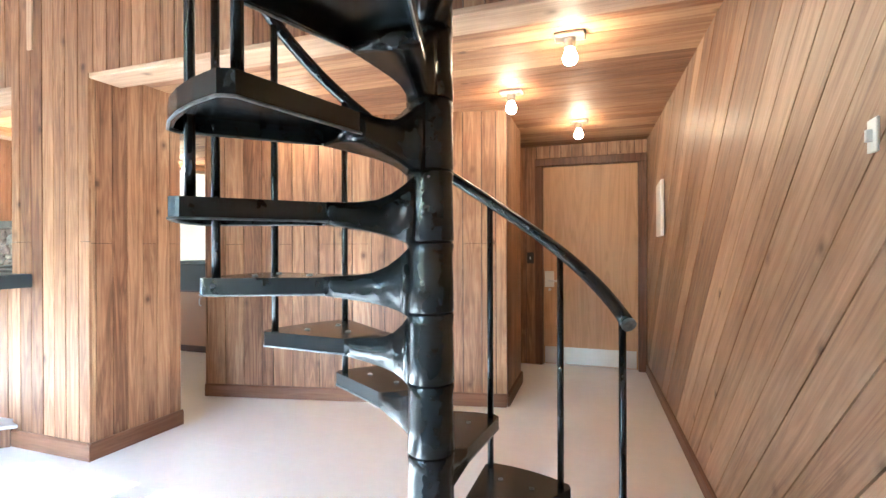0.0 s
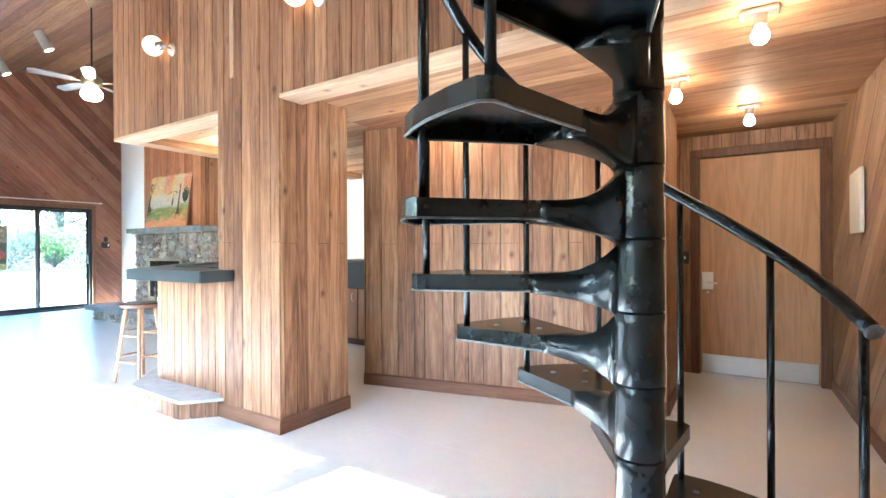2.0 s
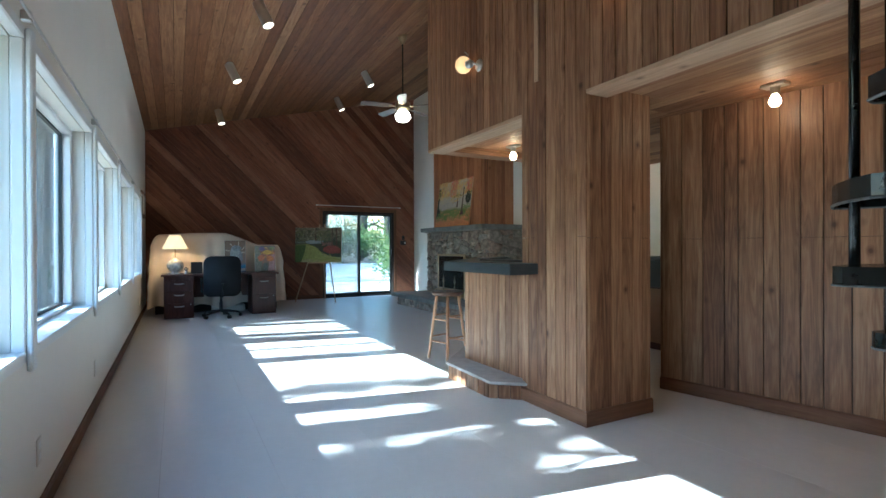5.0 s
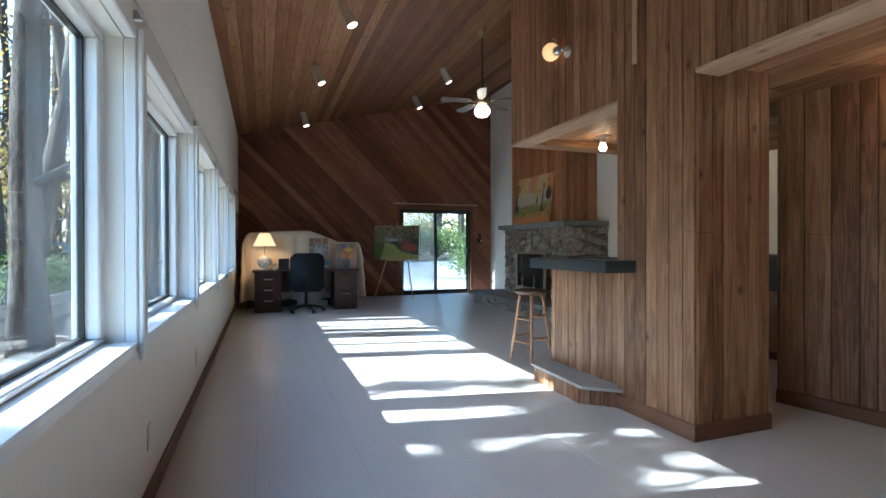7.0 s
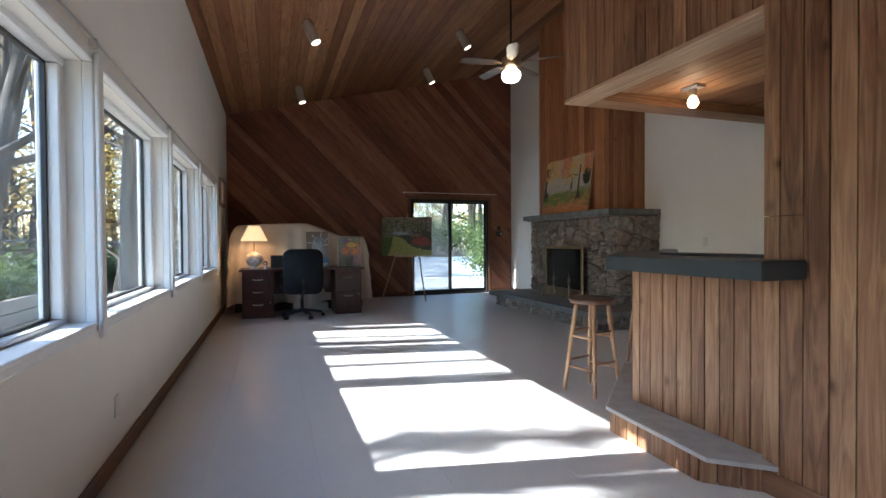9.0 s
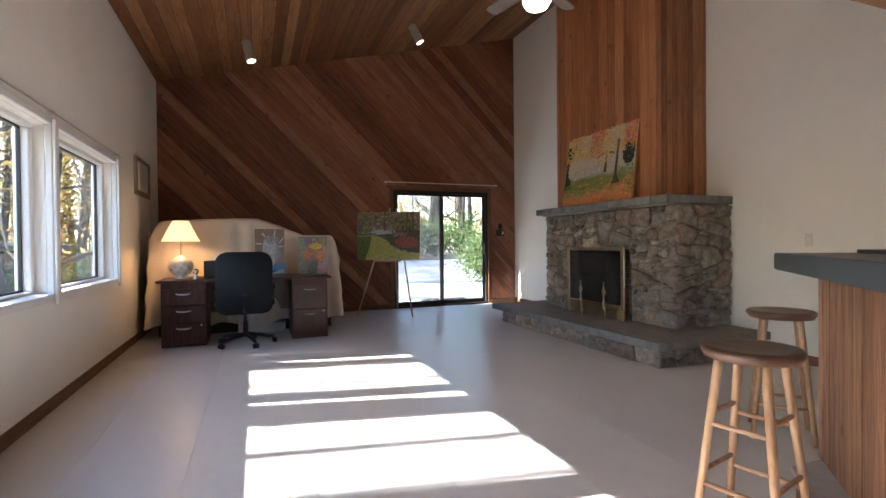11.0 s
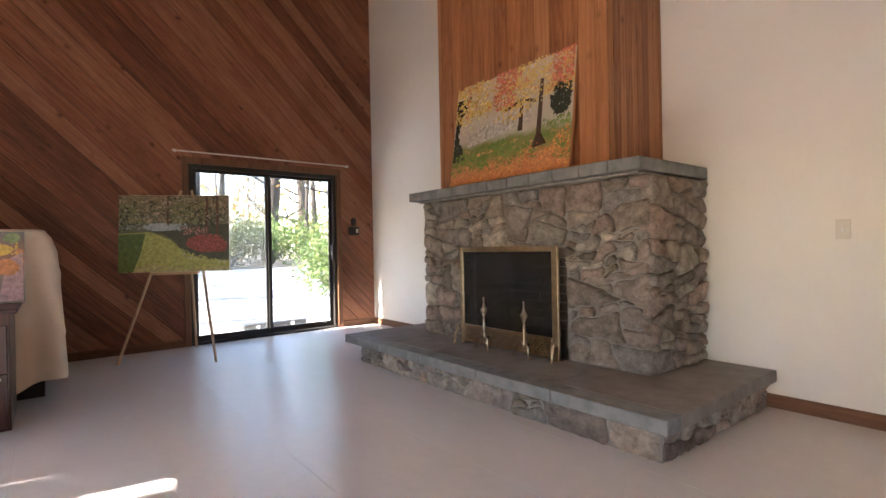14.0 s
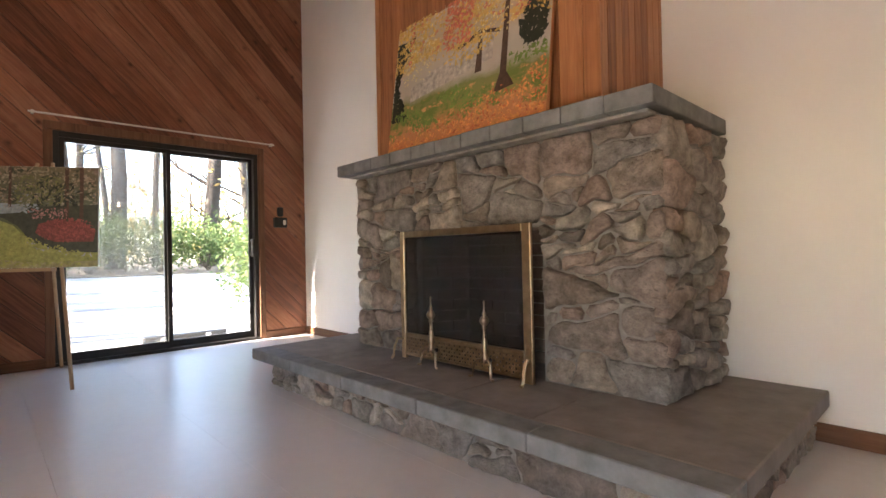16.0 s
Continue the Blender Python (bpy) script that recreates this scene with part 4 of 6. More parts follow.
for p_, q_ in (((OX0 + 0.012, FY + 0.06), (BX0, BY)), ((BX0, BY), (BX1, BY)), ((BX1, BY), (OX1 - 0.012, FY + 0.06))):
    p_, q_ = Vector(p_), Vector(q_)
    along_, ln_ = (q_ - p_).normalized(), (q_ - p_).length
    nrm_ = Vector((along_.y, -along_.x))
    for r in range(11):
        x0 = -0.105 if r % 2 else 0.0
        while x0 < ln_ - 0.02:
            a, b = max(x0, 0.0) + 0.004, min(x0 + 0.206, ln_) - 0.004
            x0 += 0.21
            if b - a > 0.02:
                bm = bmesh.new()
                add_prism(bm, [tuple(p_ + along_ * a), tuple(p_ + along_ * b), tuple(p_ + along_ * b - nrm_ * 0.024), tuple(p_ + along_ * a - nrm_ * 0.024)], ZH + 0.004 + r * 0.072, ZH + 0.068 + r * 0.072)
                part("firebrick", bm, M_SOOT, fp)
part("firebox_top", box((OX0, FY + 0.05, OZ - 0.02), (OX1, 5.12, OZ - 0.001)), M_SOOT, fp)
part("hearth_base", box((HX0 + 0.20, HY + 0.075, 0.0), (HX1 - 0.07, YN - 0.003, 0.165)), M_MORTAR, fp, "mortar core of the hearth")
slab_rng = random.Random(11)
# hearth top of several flagstones with fine joints, and its edge pieces
xs_ = [HX0, -9.42, -8.80, -8.15, -7.52, HX1]
for i in range(5):
    for y0, y1 in ((HY, HY + 0.14), (HY + 0.14, YN - 0.003)):
        shift = (0, 0.07, -0.05, 0.06, -0.08, 0) if y0 > HY else (0, 0, 0, 0, 0, 0)
        a, b = xs_[i] + shift[i], xs_[i + 1] + shift[i + 1]
        part("flagstone", box((a + 0.001, y0 + 0.001, 0.165), (b - 0.001, y1 - 0.001, 0.24 + slab_rng.uniform(-0.0015, 0.0015)), 0.005), M_HEARTH if y0 > HY else M_SLATE, fp)
# mantel slab of blocks
MX0, MX1, MY = -9.62, -7.235, 4.605
part("mantel_bed", box((MX0 + 0.07, MY + 0.06, 1.485), (MX1 - 0.05, YN - 0.003, 1.5), 0.004), M_MORTAR, fp)
edges = np.linspace(MX0, MX1, 12)
for a, b in zip(edges, edges[1:]):
    part("mantel_block", box((a + 0.0015, MY, 1.5), (b - 0.0015, YN - 0.003, 1.58 + slab_rng.uniform(-0.002, 0.002)), 0.004), M_SLATE, fp)


def rubble_cells(w, h, sx, sy, rng, holes=()):
    """Roughly coursed rubble: a w by h rectangle cut again and again by leaning joints."""
    out = []

    def cut(p):
        a0, a1 = min(q[0] for q in p), max(q[0] for q in p)
        b0, b1 = min(q[1] for q in p), max(q[1] for q in p)
        u, v = (a1 - a0) / sx, (b1 - b0) / sy
        if max(u, v) < 0.95 or (max(u, v) < 2.0 and rng.random() < 0.33):
            out.append(p)
            return
        k, lean = rng.uniform(0.3, 0.7), rng.uniform(-0.6, 0.6)
        m = (a0 + (a1 - a0) * k, b0 + (b1 - b0) * k)
        nx, ny = (1, lean) if u > v else (lean * 0.6, 1)
        dd = nx * m[0] + ny * m[1]
        for q in (clip(p, nx, ny, dd), clip(p, -nx, -ny, -dd)):
            if len(q) >= 3 and area(q) > 0.0009:
                cut(q)

    todo = [[(0, 0), (w, 0), (w, h), (0, h)]]
    for r in holes:
        todo = [q for p in todo for q in minus_rect(p, r)]
    for p in todo:
        cut(p)
    return out


def stone_mesh(poly, place, rng, xtop, ytop, proud=0.05, joint=0.0075):
    """A rounded, uneven stone over a convex cell."""
    cx, cy = sum(p[0] for p in poly) / len(poly), sum(p[1] for p in poly) / len(poly)
    pts = []
    n = len(poly)
    for i in range(n):
        p, q = Vector(poly[i]), Vector(poly[(i + 1) % n])
        m = max(1, int((q - p).length / 0.035))
        for j in range(m):
            w_ = p.lerp(q, (j + 0.5) / m)
            bend = Vector((noise.noise(Vector((w_.x * 8, w_.y * 8, 1.5))), noise.noise(Vector((w_.x * 8, w_.y * 8, 7.5)))))
            edge = min(1.0, 12 * min(w_.y, ytop - w_.y, w_.x, xtop - w_.x))
            pts.append(w_ + bend * 0.034 * max(0.0, edge))
    if len(pts) < 5:
        pts = [Vector(p) for p in poly] + []
    ctr = Vector((cx, cy))
    rad = max(0.02, math.sqrt(area(poly)) / 2)
    ph = rng.uniform(0, 50)
    top = proud * rng.uniform(0.45, 1.5)
    tiltx, tilty = rng.uniform(-0.2, 0.2), rng.uniform(-0.2, 0.2)
    bm = bmesh.new()
    rings = []
    for f, hh in ((1.0, -0.03), (1.0, 0.2 * top), (0.965, 0.72 * top), (0.86, 0.97 * top), (0.5, 1.06 * top)):
        ring = []
        for p in pts:
            d = p - ctr
            ln = max(1e-4, d.length)
            wob = 1 + 0.09 * noise.noise(Vector((p.x * 22, p.y * 22, ph)))
            q = ctr + d * ((ln - joint) / ln) * f * min(wob, 1.03)
            hz = hh
            if hh > 0:
                hz += top * (tiltx * d.x + tilty * d.y) / rad * 0.5 + 0.02 * noise.noise(Vector((q.x * 20, q.y * 26, ph + 3)))
            ring.append(bm.verts.new(place(q.x, q.y, hz)))
        rings.append(ring)
    for a, b in zip(rings, rings[1:]):
        for k in range(len(a)):
            bm.faces.new((a[k], a[(k + 1) % len(a)], b[(k + 1) % len(a)], b[k]))
    bm.faces.new(rings[-1])
    return bm


srng = random.Random(21)
faces = [
    (FX1 - FX0, 1.245, lambda a, b, h: Vector((FX0 + a, FY + 0.03 - h, ZH + 0.003 + b)), [(OX0 - FX0 - 0.01, -1, OX1 - FX0 + 0.01, OZ - ZH)], 0.25, 0.145),
    (YN - FY, 1.245, lambda a, b, h: Vector((FX1 - 0.03 + h, FY + a, ZH + 0.003 + b)), [], 0.26, 0.155),
    (YN - FY, 1.245, lambda a, b, h: Vector((FX0 + 0.03 - h, YN - a - 0.003, ZH + 0.003 + b)), [], 0.19, 0.12),
    (HX1 - HX0 - 0.27, 0.165, lambda a, b, h: Vector((HX0 + 0.20 + a, HY + 0.075 - h, b)), [], 0.24, 0.11),
    (YN - HY - 0.075, 0.165, lambda a, b, h: Vector((HX1 - 0.07 + h, HY + 0.075 + a, b)), [], 0.24, 0.11),
    (YN - HY - 0.075, 0.165, lambda a, b, h: Vector((HX0 + 0.20 - h, YN - a - 0.003, b)), [], 0.24, 0.11),
]
for w, h, place, holes, sx, sy in faces:
    for poly in rubble_cells(w, h, sx, sy, srng, holes):
        part("stone", stone_mesh(poly, place, srng, w, h, 0.036 if h > 1 else 0.024), M_STONE, fp, smooth=True)

# chimney breast clad in cedar
chim = part("chimney_breast", box((-9.33, 4.80, 1.58), (-7.57, YN - 0.003, zc(4.80) + 0.01)), M_GAP)
structure(chim, "chimney breast clad in reddish vertical cedar boards", "wall")
board_wall(chim, lambda a, b, h: Vector((a, 4.80 - h, b)), [[(-9.345, 1.582), (-7.555, 1.582), (-7.555, zc(4.79)), (-9.345, zc(4.79))]], 0.135, material=M_CHIM, gap=0.004)
for side in (-9.33, -7.57):
    sg = -1 if side < -9 else 1
    board_wall(chim, lambda a, b, h: Vector((side + sg * h, a, b)), [[(4.80, 1.582), (YN - 0.004, 1.582), (YN - 0.004, zc(YN - 0.004)), (4.80, zc(4.80))]], 0.075, material=M_CHIM, gap=0.004)

# brass fire screen
fs = thing("fire_screen", pose(0, 4.655, 0.2415), "brass-framed black mesh fire screen on the hearth", "fire screen")
SX0, SX1, SH = -8.93, -7.885, 0.815
bm = bmesh.new()
for lo, hi in (((SX0, -0.012, 0.0), (SX0 + 0.04, 0.012, SH)), ((SX1 - 0.055, -0.012, 0.0), (SX1, 0.012, SH)), ((SX0 + 0.04, -0.012, SH - 0.04), (SX1 - 0.055, 0.012, SH)), ((SX0 + 0.04, -0.012, 0.14), (SX1 - 0.055, 0.012, 0.165)), ((SX0 + 0.04, -0.012, 0.02), (SX1 - 0.055, 0.012, 0.035))):
    add_box(bm, lo, hi, 0.004)
part("frame", bm, M_BRASS, fs)

part("mesh_panel", box((SX0 + 0.04, 0.002, 0.165), (SX1 - 0.055, 0.004, SH - 0.04)), screen_mat("fine_black_mesh", (0.012, 0.010, 0.009), 0.5), fs, "fine black wire mesh")
# pierced bottom panel
bm = bmesh.new()
nx, nz = 44, 5
x0, x1, z0, z1 = SX0 + 0.04, SX1 - 0.055, 0.035, 0.14
cw, chh = (x1 - x0) / nx, (z1 - z0) / nz
for i in range(nx):
    for j in range(nz):
        px_, pz_ = x0 + (i + 0.5) * cw, z0 + (j + 0.5) * chh
        rot = 0.5 if (i + j) % 2 else 1.0
        out = [Vector((px_ + cw / 2 * a, 0, pz_ + chh / 2 * b)) for a, b in ((-1, -1), (1, -1), (1, 1), (-1, 1))]
        inn = [Vector((px_ + cw * 0.30 * a * rot, 0, pz_ + chh * 0.30 * b * rot)) for a, b in ((-1, -1), (1, -1), (1, 1), (-1, 1))]
        ov, iv = [bm.verts.new(v) for v in out], [bm.verts.new(v) for v in inn]
        for k in range(4):
            bm.faces.new((ov[k], ov[(k + 1) % 4], iv[(k + 1) % 4], iv[k]))
bmesh.ops.remove_doubles(bm, verts=bm.verts, dist=1e-5)
ex = bmesh.ops.extrude_face_region(bm, geom=list(bm.faces))
for v in ex["geom"]:
    if isinstance(v, bmesh.types.BMVert):
        v.co.y -= 0.006
part("pierced_panel", bm, M_BRASS, fs, "pierced brass filigree panel")
for x, sg in ((SX0 + 0.02, -1), (SX1 - 0.02, 1)):
    part("foot", tube([(x, -0.012, 0.12), (x + sg * 0.01, -0.05, 0.13), (x + sg * 0.012, -0.075, 0.08), (x + sg * 0.014, -0.085, 0.02), (x + sg * 0.014, -0.10, 0.008)], 0.009), M_BRASS, fs)


M_ANDIRON = plain_mat("dull_dark_brass", (0.33, 0.25, 0.17), 0.3, 1.0, var=0.3, scale=30, bumps=0.05)


def andiron(x, y):
    t = thing("andiron", pose(x, y, 0.2415), "turned brass andiron with curled feet on the hearth", "andiron", "andirons at the fire")
    part("column", add_lathe(bmesh.new(), [(0.026, 0.088), (0.014, 0.098), (0.024, 0.108), (0.011, 0.122), (0.017, 0.145), (0.020, 0.165), (0.013, 0.20), (0.0085, 0.24), (0.008, 0.262), (0.017, 0.268), (0.009, 0.276), (0.022, 0.292), (0.027, 0.308), (0.020, 0.325), (0.008, 0.335), (0.013, 0.345), (0.006, 0.358), (0.0045, 0.395), (0.007, 0.404), (0.002, 0.415)], 18), M_ANDIRON, t, smooth=True)
    for sg in (-1, 1):
        part("foot", tube([(0, 0, 0.092), (sg * 0.03, -0.012, 0.105), (sg * 0.055, -0.022, 0.085), (sg * 0.062, -0.028, 0.04), (sg * 0.066, -0.03, 0.012), (sg * 0.085, -0.036, 0.008)], 0.0075), M_ANDIRON, t)
    part("billet_bar", tube([(0, 0.01, 0.09), (0, 0.045, 0.09)], 0.012), M_DARK, t)


andiron(-8.58, 4.59)
andiron(-8.155, 4.59)


# ---- paintings ----
def paint_mat(name, rows, blots, rough=0.6, warp=0.08):
    """A painted canvas: bands of colour by height, broken by blotches. UV from 0 to 1."""
    m, nt, b = mat_base(name, rough)
    L = nt.links
    tc = nt.nodes.new("ShaderNodeTexCoord")
    n1 = node(nt, "ShaderNodeTexNoise", Scale=7.0, Detail=5.0, Roughness=0.65)
    L.new(tc.outputs["UV"], n1.inputs["Vector"])
    sep = nt.nodes.new("ShaderNodeSeparateXYZ")
    L.new(tc.outputs["UV"], sep.inputs[0])
    mr = nt.nodes.new("ShaderNodeMapRange")
    mr.inputs[3].default_value, mr.inputs[4].default_value = -warp, warp
    L.new(n1.outputs["Fac"], mr.inputs[0])
    ad = nt.nodes.new("ShaderNodeMath")
    ad.operation = 'ADD'
    L.new(sep.outputs[1], ad.inputs[0])
    L.new(mr.outputs[0], ad.inputs[1])
    out = ramp(nt, ad.outputs[0], rows).outputs[0]
    for k, (sc, thr, colr, lo, hi) in enumerate(blots):
        n = node(nt, "ShaderNodeTexNoise", Scale=sc, Detail=4.0, Roughness=0.7)
        mp = nt.nodes.new("ShaderNodeMapping")
        mp.inputs["Location"].default_value = (3.7 * k + 1, 1.9 * k, 0)
        L.new(tc.outputs["UV"], mp.inputs[0])
        L.new(mp.outputs[0], n.inputs["Vector"])
        r1 = ramp(nt, n.outputs["Fac"], [(thr, (0, 0, 0)), (thr + 0.05, (1, 1, 1))])
        band = ramp(nt, ad.outputs[0], [(max(0, lo - 0.03), (0, 0, 0)), (lo + 0.03, (1, 1, 1)), (hi - 0.03, (1, 1, 1)), (min(1, hi + 0.03), (0, 0, 0))])
        mu = nt.nodes.new("ShaderNodeMath")
        mu.operation = 'MULTIPLY'
        L.new(r1.outputs[0], mu.inputs[0])
        L.new(band.outputs[0], mu.inputs[1])
        mx = nt.nodes.new("ShaderNodeMix")
        mx.data_type = 'RGBA'
        L.new(mu.outputs[0], mx.inputs[0])
        L.new(out, mx.inputs[6])
        mx.inputs[7].default_value = (*colr, 1)
        out = mx.outputs[2]
    L.new(out, b.inputs["Base Color"])
    nb = node(nt, "ShaderNodeTexNoise", Scale=90.0, Detail=2.0)
    L.new(tc.outputs["UV"], nb.inputs["Vector"])
    bump(nt, b, nb.outputs["Fac"], 0.3, 0.002)
    return m


def canvas(name, m, w, h, mat, label, edge=M_PLATE, depth=0.025, shapes=()):
    """A stretched canvas: x across, z up from its lower edge, facing -y."""
    t = thing(name, m, label, "painting")
    part("stretcher", box((-w / 2, 0.0, 0.0), (w / 2, depth, h), 0.003), edge, t)
    bm = bmesh.new()
    uv = bm.loops.layers.uv.verify()
    f = bm.faces.new([bm.verts.new(v) for v in ((-w / 2 + 0.002, -0.002, 0.002), (w / 2 - 0.002, -0.002, 0.002), (w / 2 - 0.002, -0.002, h - 0.002), (-w / 2 + 0.002, -0.002, h - 0.002))])
    for l, q in zip(f.loops, ((0, 0), (1, 0), (1, 1), (0, 1))):
        l[uv].uv = q
    part("paint", bm, mat, t, "painted canvas face")
    for k, (nm, poly, mt) in enumerate(shapes):
        bm = bmesh.new()
        add_prism(bm, [((a - 0.5) * w, b * h) for a, b in poly], 0, 0.001, lambda a, b, hh: Vector((a, -0.003 - 0.0006 * k - hh, b)))
        part(nm, bm, mt, t)
    return t


def paint(name, c):
    return plain_mat("paint_" + name, c, 0.6, var=0.35, scale=30, bumps=0.3, fine=120)


P_TRUNK, P_DARKGREEN, P_GREY = paint("bark", (0.10, 0.055, 0.035)), paint("dark_green", (0.035, 0.04, 0.025)), paint("pale_grey", (0.55, 0.50, 0.44))
P_LAWN, P_RED, P_POND, P_ROSE = paint("lawn", (0.36, 0.36, 0.10)), paint("flower_red", (0.24, 0.06, 0.045)), paint("pond_blue", (0.35, 0.40, 0.45)), paint("rose", (0.5, 0.26, 0.2))
autumn = paint_mat("autumn_landscape_paint", [(0.0, (0.66, 0.24, 0.10)), (0.14, (0.60, 0.27, 0.12)), (0.22, (0.30, 0.28, 0.08)), (0.34, (0.24, 0.26, 0.08)), (0.42, (0.56, 0.50, 0.42)), (0.60, (0.60, 0.53, 0.44)), (0.70, (0.58, 0.46, 0.30)), (1.0, (0.66, 0.56, 0.42))],
                   [(9, 0.50, (0.74, 0.50, 0.16), 0.60, 1.0), (8, 0.56, (0.66, 0.22, 0.14), 0.62, 1.0), (24, 0.60, (0.82, 0.70, 0.42), 0.58, 1.0), (9, 0.52, (0.17, 0.24, 0.05), 0.10, 0.36), (20, 0.57, (0.78, 0.38, 0.16), 0.0, 0.34), (14, 0.62, (0.76, 0.72, 0.66), 0.70, 1.0)])


def ellipse(cx, cy, rx, ry, n=14, wob=0.14, seed=1):
    g = random.Random(seed)
    return [(cx + rx * math.cos(2 * math.pi * k / n) * (1 + g.uniform(-wob, wob)), cy + ry * math.sin(2 * math.pi * k / n) * (1 + g.uniform(-wob, wob))) for k in range(n)]


def dabs(t, w, h, count, size, mt, where, seed, lift):
    """Short thick brush strokes, each a small leaning lozenge, over a part of the canvas."""
    g = random.Random(seed)
    bm = bmesh.new()
    k = 0
    while k < count:
        a, b_ = g.random(), g.random()
        if not where(a, b_, g):
            continue
        k += 1
        an, s_ = g.uniform(0, 3.14), size * g.uniform(0.5, 1.3)
        u, v = Vector((math.cos(an), 0, math.sin(an))) * s_, Vector((-math.sin(an), 0, math.cos(an))) * s_ * 0.45
        p = Vector(((a - 0.5) * w, -lift - 0.0004 * g.random(), b_ * h))
        p.x = max(-w / 2 + size * 1.3, min(w / 2 - size * 1.3, p.x))
        p.z = max(size * 1.3, min(h - size * 1.3, p.z))
        bm.faces.new([bm.verts.new(q) for q in (p - u, p - v, p + u, p + v)])
    ob = part("brushwork", bm, mt, t)
    return tagged(ob, kind="stuff")


ap = canvas("autumn_painting", pose(-8.425, 4.665, 1.5815, -8.0), 1.28, 0.90, autumn, "autumn landscape painting leaning on the mantel", edge=M_CHIM, shapes=(
    ("pale_field", [(0.15, 0.36), (0.70, 0.46), (0.70, 0.62), (0.40, 0.57), (0.15, 0.47)], P_GREY),
    ("trunk", [(0.60, 0.40), (0.64, 0.40), (0.632, 0.64), (0.612, 0.64)], P_TRUNK),
    ("trunk", [(0.72, 0.22), (0.83, 0.24), (0.785, 0.34), (0.78, 0.80), (0.755, 0.80), (0.75, 0.34)], P_TRUNK),
    ("branch", [(0.48, 0.60), (0.62, 0.66), (0.74, 0.61), (0.74, 0.635), (0.62, 0.685), (0.48, 0.63)], P_TRUNK)))
AW, AH = 1.28, 0.90
dabs(ap, AW, AH, 520, 0.026, P_DARKGREEN, lambda a, b_, g: (a < 0.10 + 0.05 * math.sin(b_ * 9) and 0.25 < b_ < 0.85) or ((a - 0.92) ** 2 / 0.006 + (b_ - 0.60) ** 2 / 0.02 < 1), 31, 0.0065)
dabs(ap, AW, AH, 900, 0.016, paint("ochre", (0.70, 0.48, 0.14)), lambda a, b_, g: b_ > 0.58 + 0.08 * math.sin(a * 9) and g.random() < 0.15 + 0.85 * math.sin(a * 7 + 0.6) ** 2, 32, 0.0072)
dabs(ap, AW, AH, 620, 0.016, paint("coral_red", (0.66, 0.21, 0.13)), lambda a, b_, g: b_ > 0.64 and math.sin(a * 15 + 0.8) > 0.2 and 0.12 < a < 0.7 or (b_ > 0.70 and a > 0.84), 33, 0.0078)
dabs(ap, AW, AH, 620, 0.013, paint("leaf_orange", (0.76, 0.33, 0.11)), lambda a, b_, g: b_ < 0.10 + 0.22 * a * a + 0.04 * math.sin(a * 21), 34, 0.0084)
dabs(ap, AW, AH, 200, 0.012, paint("leaf_rust", (0.58, 0.17, 0.07)), lambda a, b_, g: b_ < 0.08 + 0.24 * a, 37, 0.0086)
dabs(ap, AW, AH, 520, 0.014, paint("grass", (0.19, 0.28, 0.06)), lambda a, b_, g: 0.09 + 0.14 * a < b_ < 0.28 + 0.16 * a and math.sin(a * 17 + b_ * 20) > -0.2 and a < 0.66 or (0.8 < a and 0.36 < b_ < 0.44), 35, 0.009)
dabs(ap, AW, AH, 420, 0.010, paint("straw", (0.82, 0.66, 0.34)), lambda a, b_, g: b_ > 0.5 and abs(a - 0.2) < 0.12 or (b_ > 0.60 and abs(a - 0.72) < 0.13), 36, 0.0095)

# easel with a garden painting
garden = paint_mat("garden_paint", [(0.0, (0.16, 0.18, 0.04)), (0.30, (0.26, 0.27, 0.05)), (0.42, (0.12, 0.13, 0.05)), (0.6, (0.15, 0.16, 0.10)), (0.75, (0.12, 0.12, 0.07)), (1.0, (0.20, 0.17, 0.10))],
                   [(12, 0.52, (0.05, 0.06, 0.03), 0.5, 1.0), (18, 0.55, (0.42, 0.36, 0.26), 0.6, 0.95), (26, 0.58, (0.36, 0.38, 0.40), 0.55, 0.75)])
easel = thing("easel", pose(-11.2, 2.85, 0), "light wooden tripod easel standing on the floor", "easel")
ev = Vector((0.503, 0.897, 0)).normalized()
en = Vector((ev.y, -ev.x, 0))
fL, fR = Vector((-11.28, 2.37, 0)) - Vector((-11.2, 2.85, 0)), Vector((-10.76, 3.115, 0)) - Vector((-11.2, 2.85, 0))
topc = (fL + fR) / 2 - en * 0.62
for f0 in (fL, fR):
    a = f0
    b = topc + Vector((0, 0, 1.72)) + (f0 - (fL + fR) / 2) * 0.12
    part("leg", tube([a, (a + b) / 2, b], 0.013, 8), M_EASEL, easel)
part("back_leg", tube([topc - en * 0.22, topc + Vector((0, 0, 1.65))], 0.013, 8), M_EASEL, easel)
bm = bmesh.new()
add_prism(bm, [(-0.22, -0.03), (0.22, -0.03), (0.22, 0.05), (-0.22, 0.05)], 0.84, 0.865)
ledge = part("ledge", bm, M_EASEL, easel)
yaw = math.degrees(math.atan2(ev.y, ev.x))
ledge.matrix_basis = pose(-0.005, 0.005, 0, 0, 0, yaw)
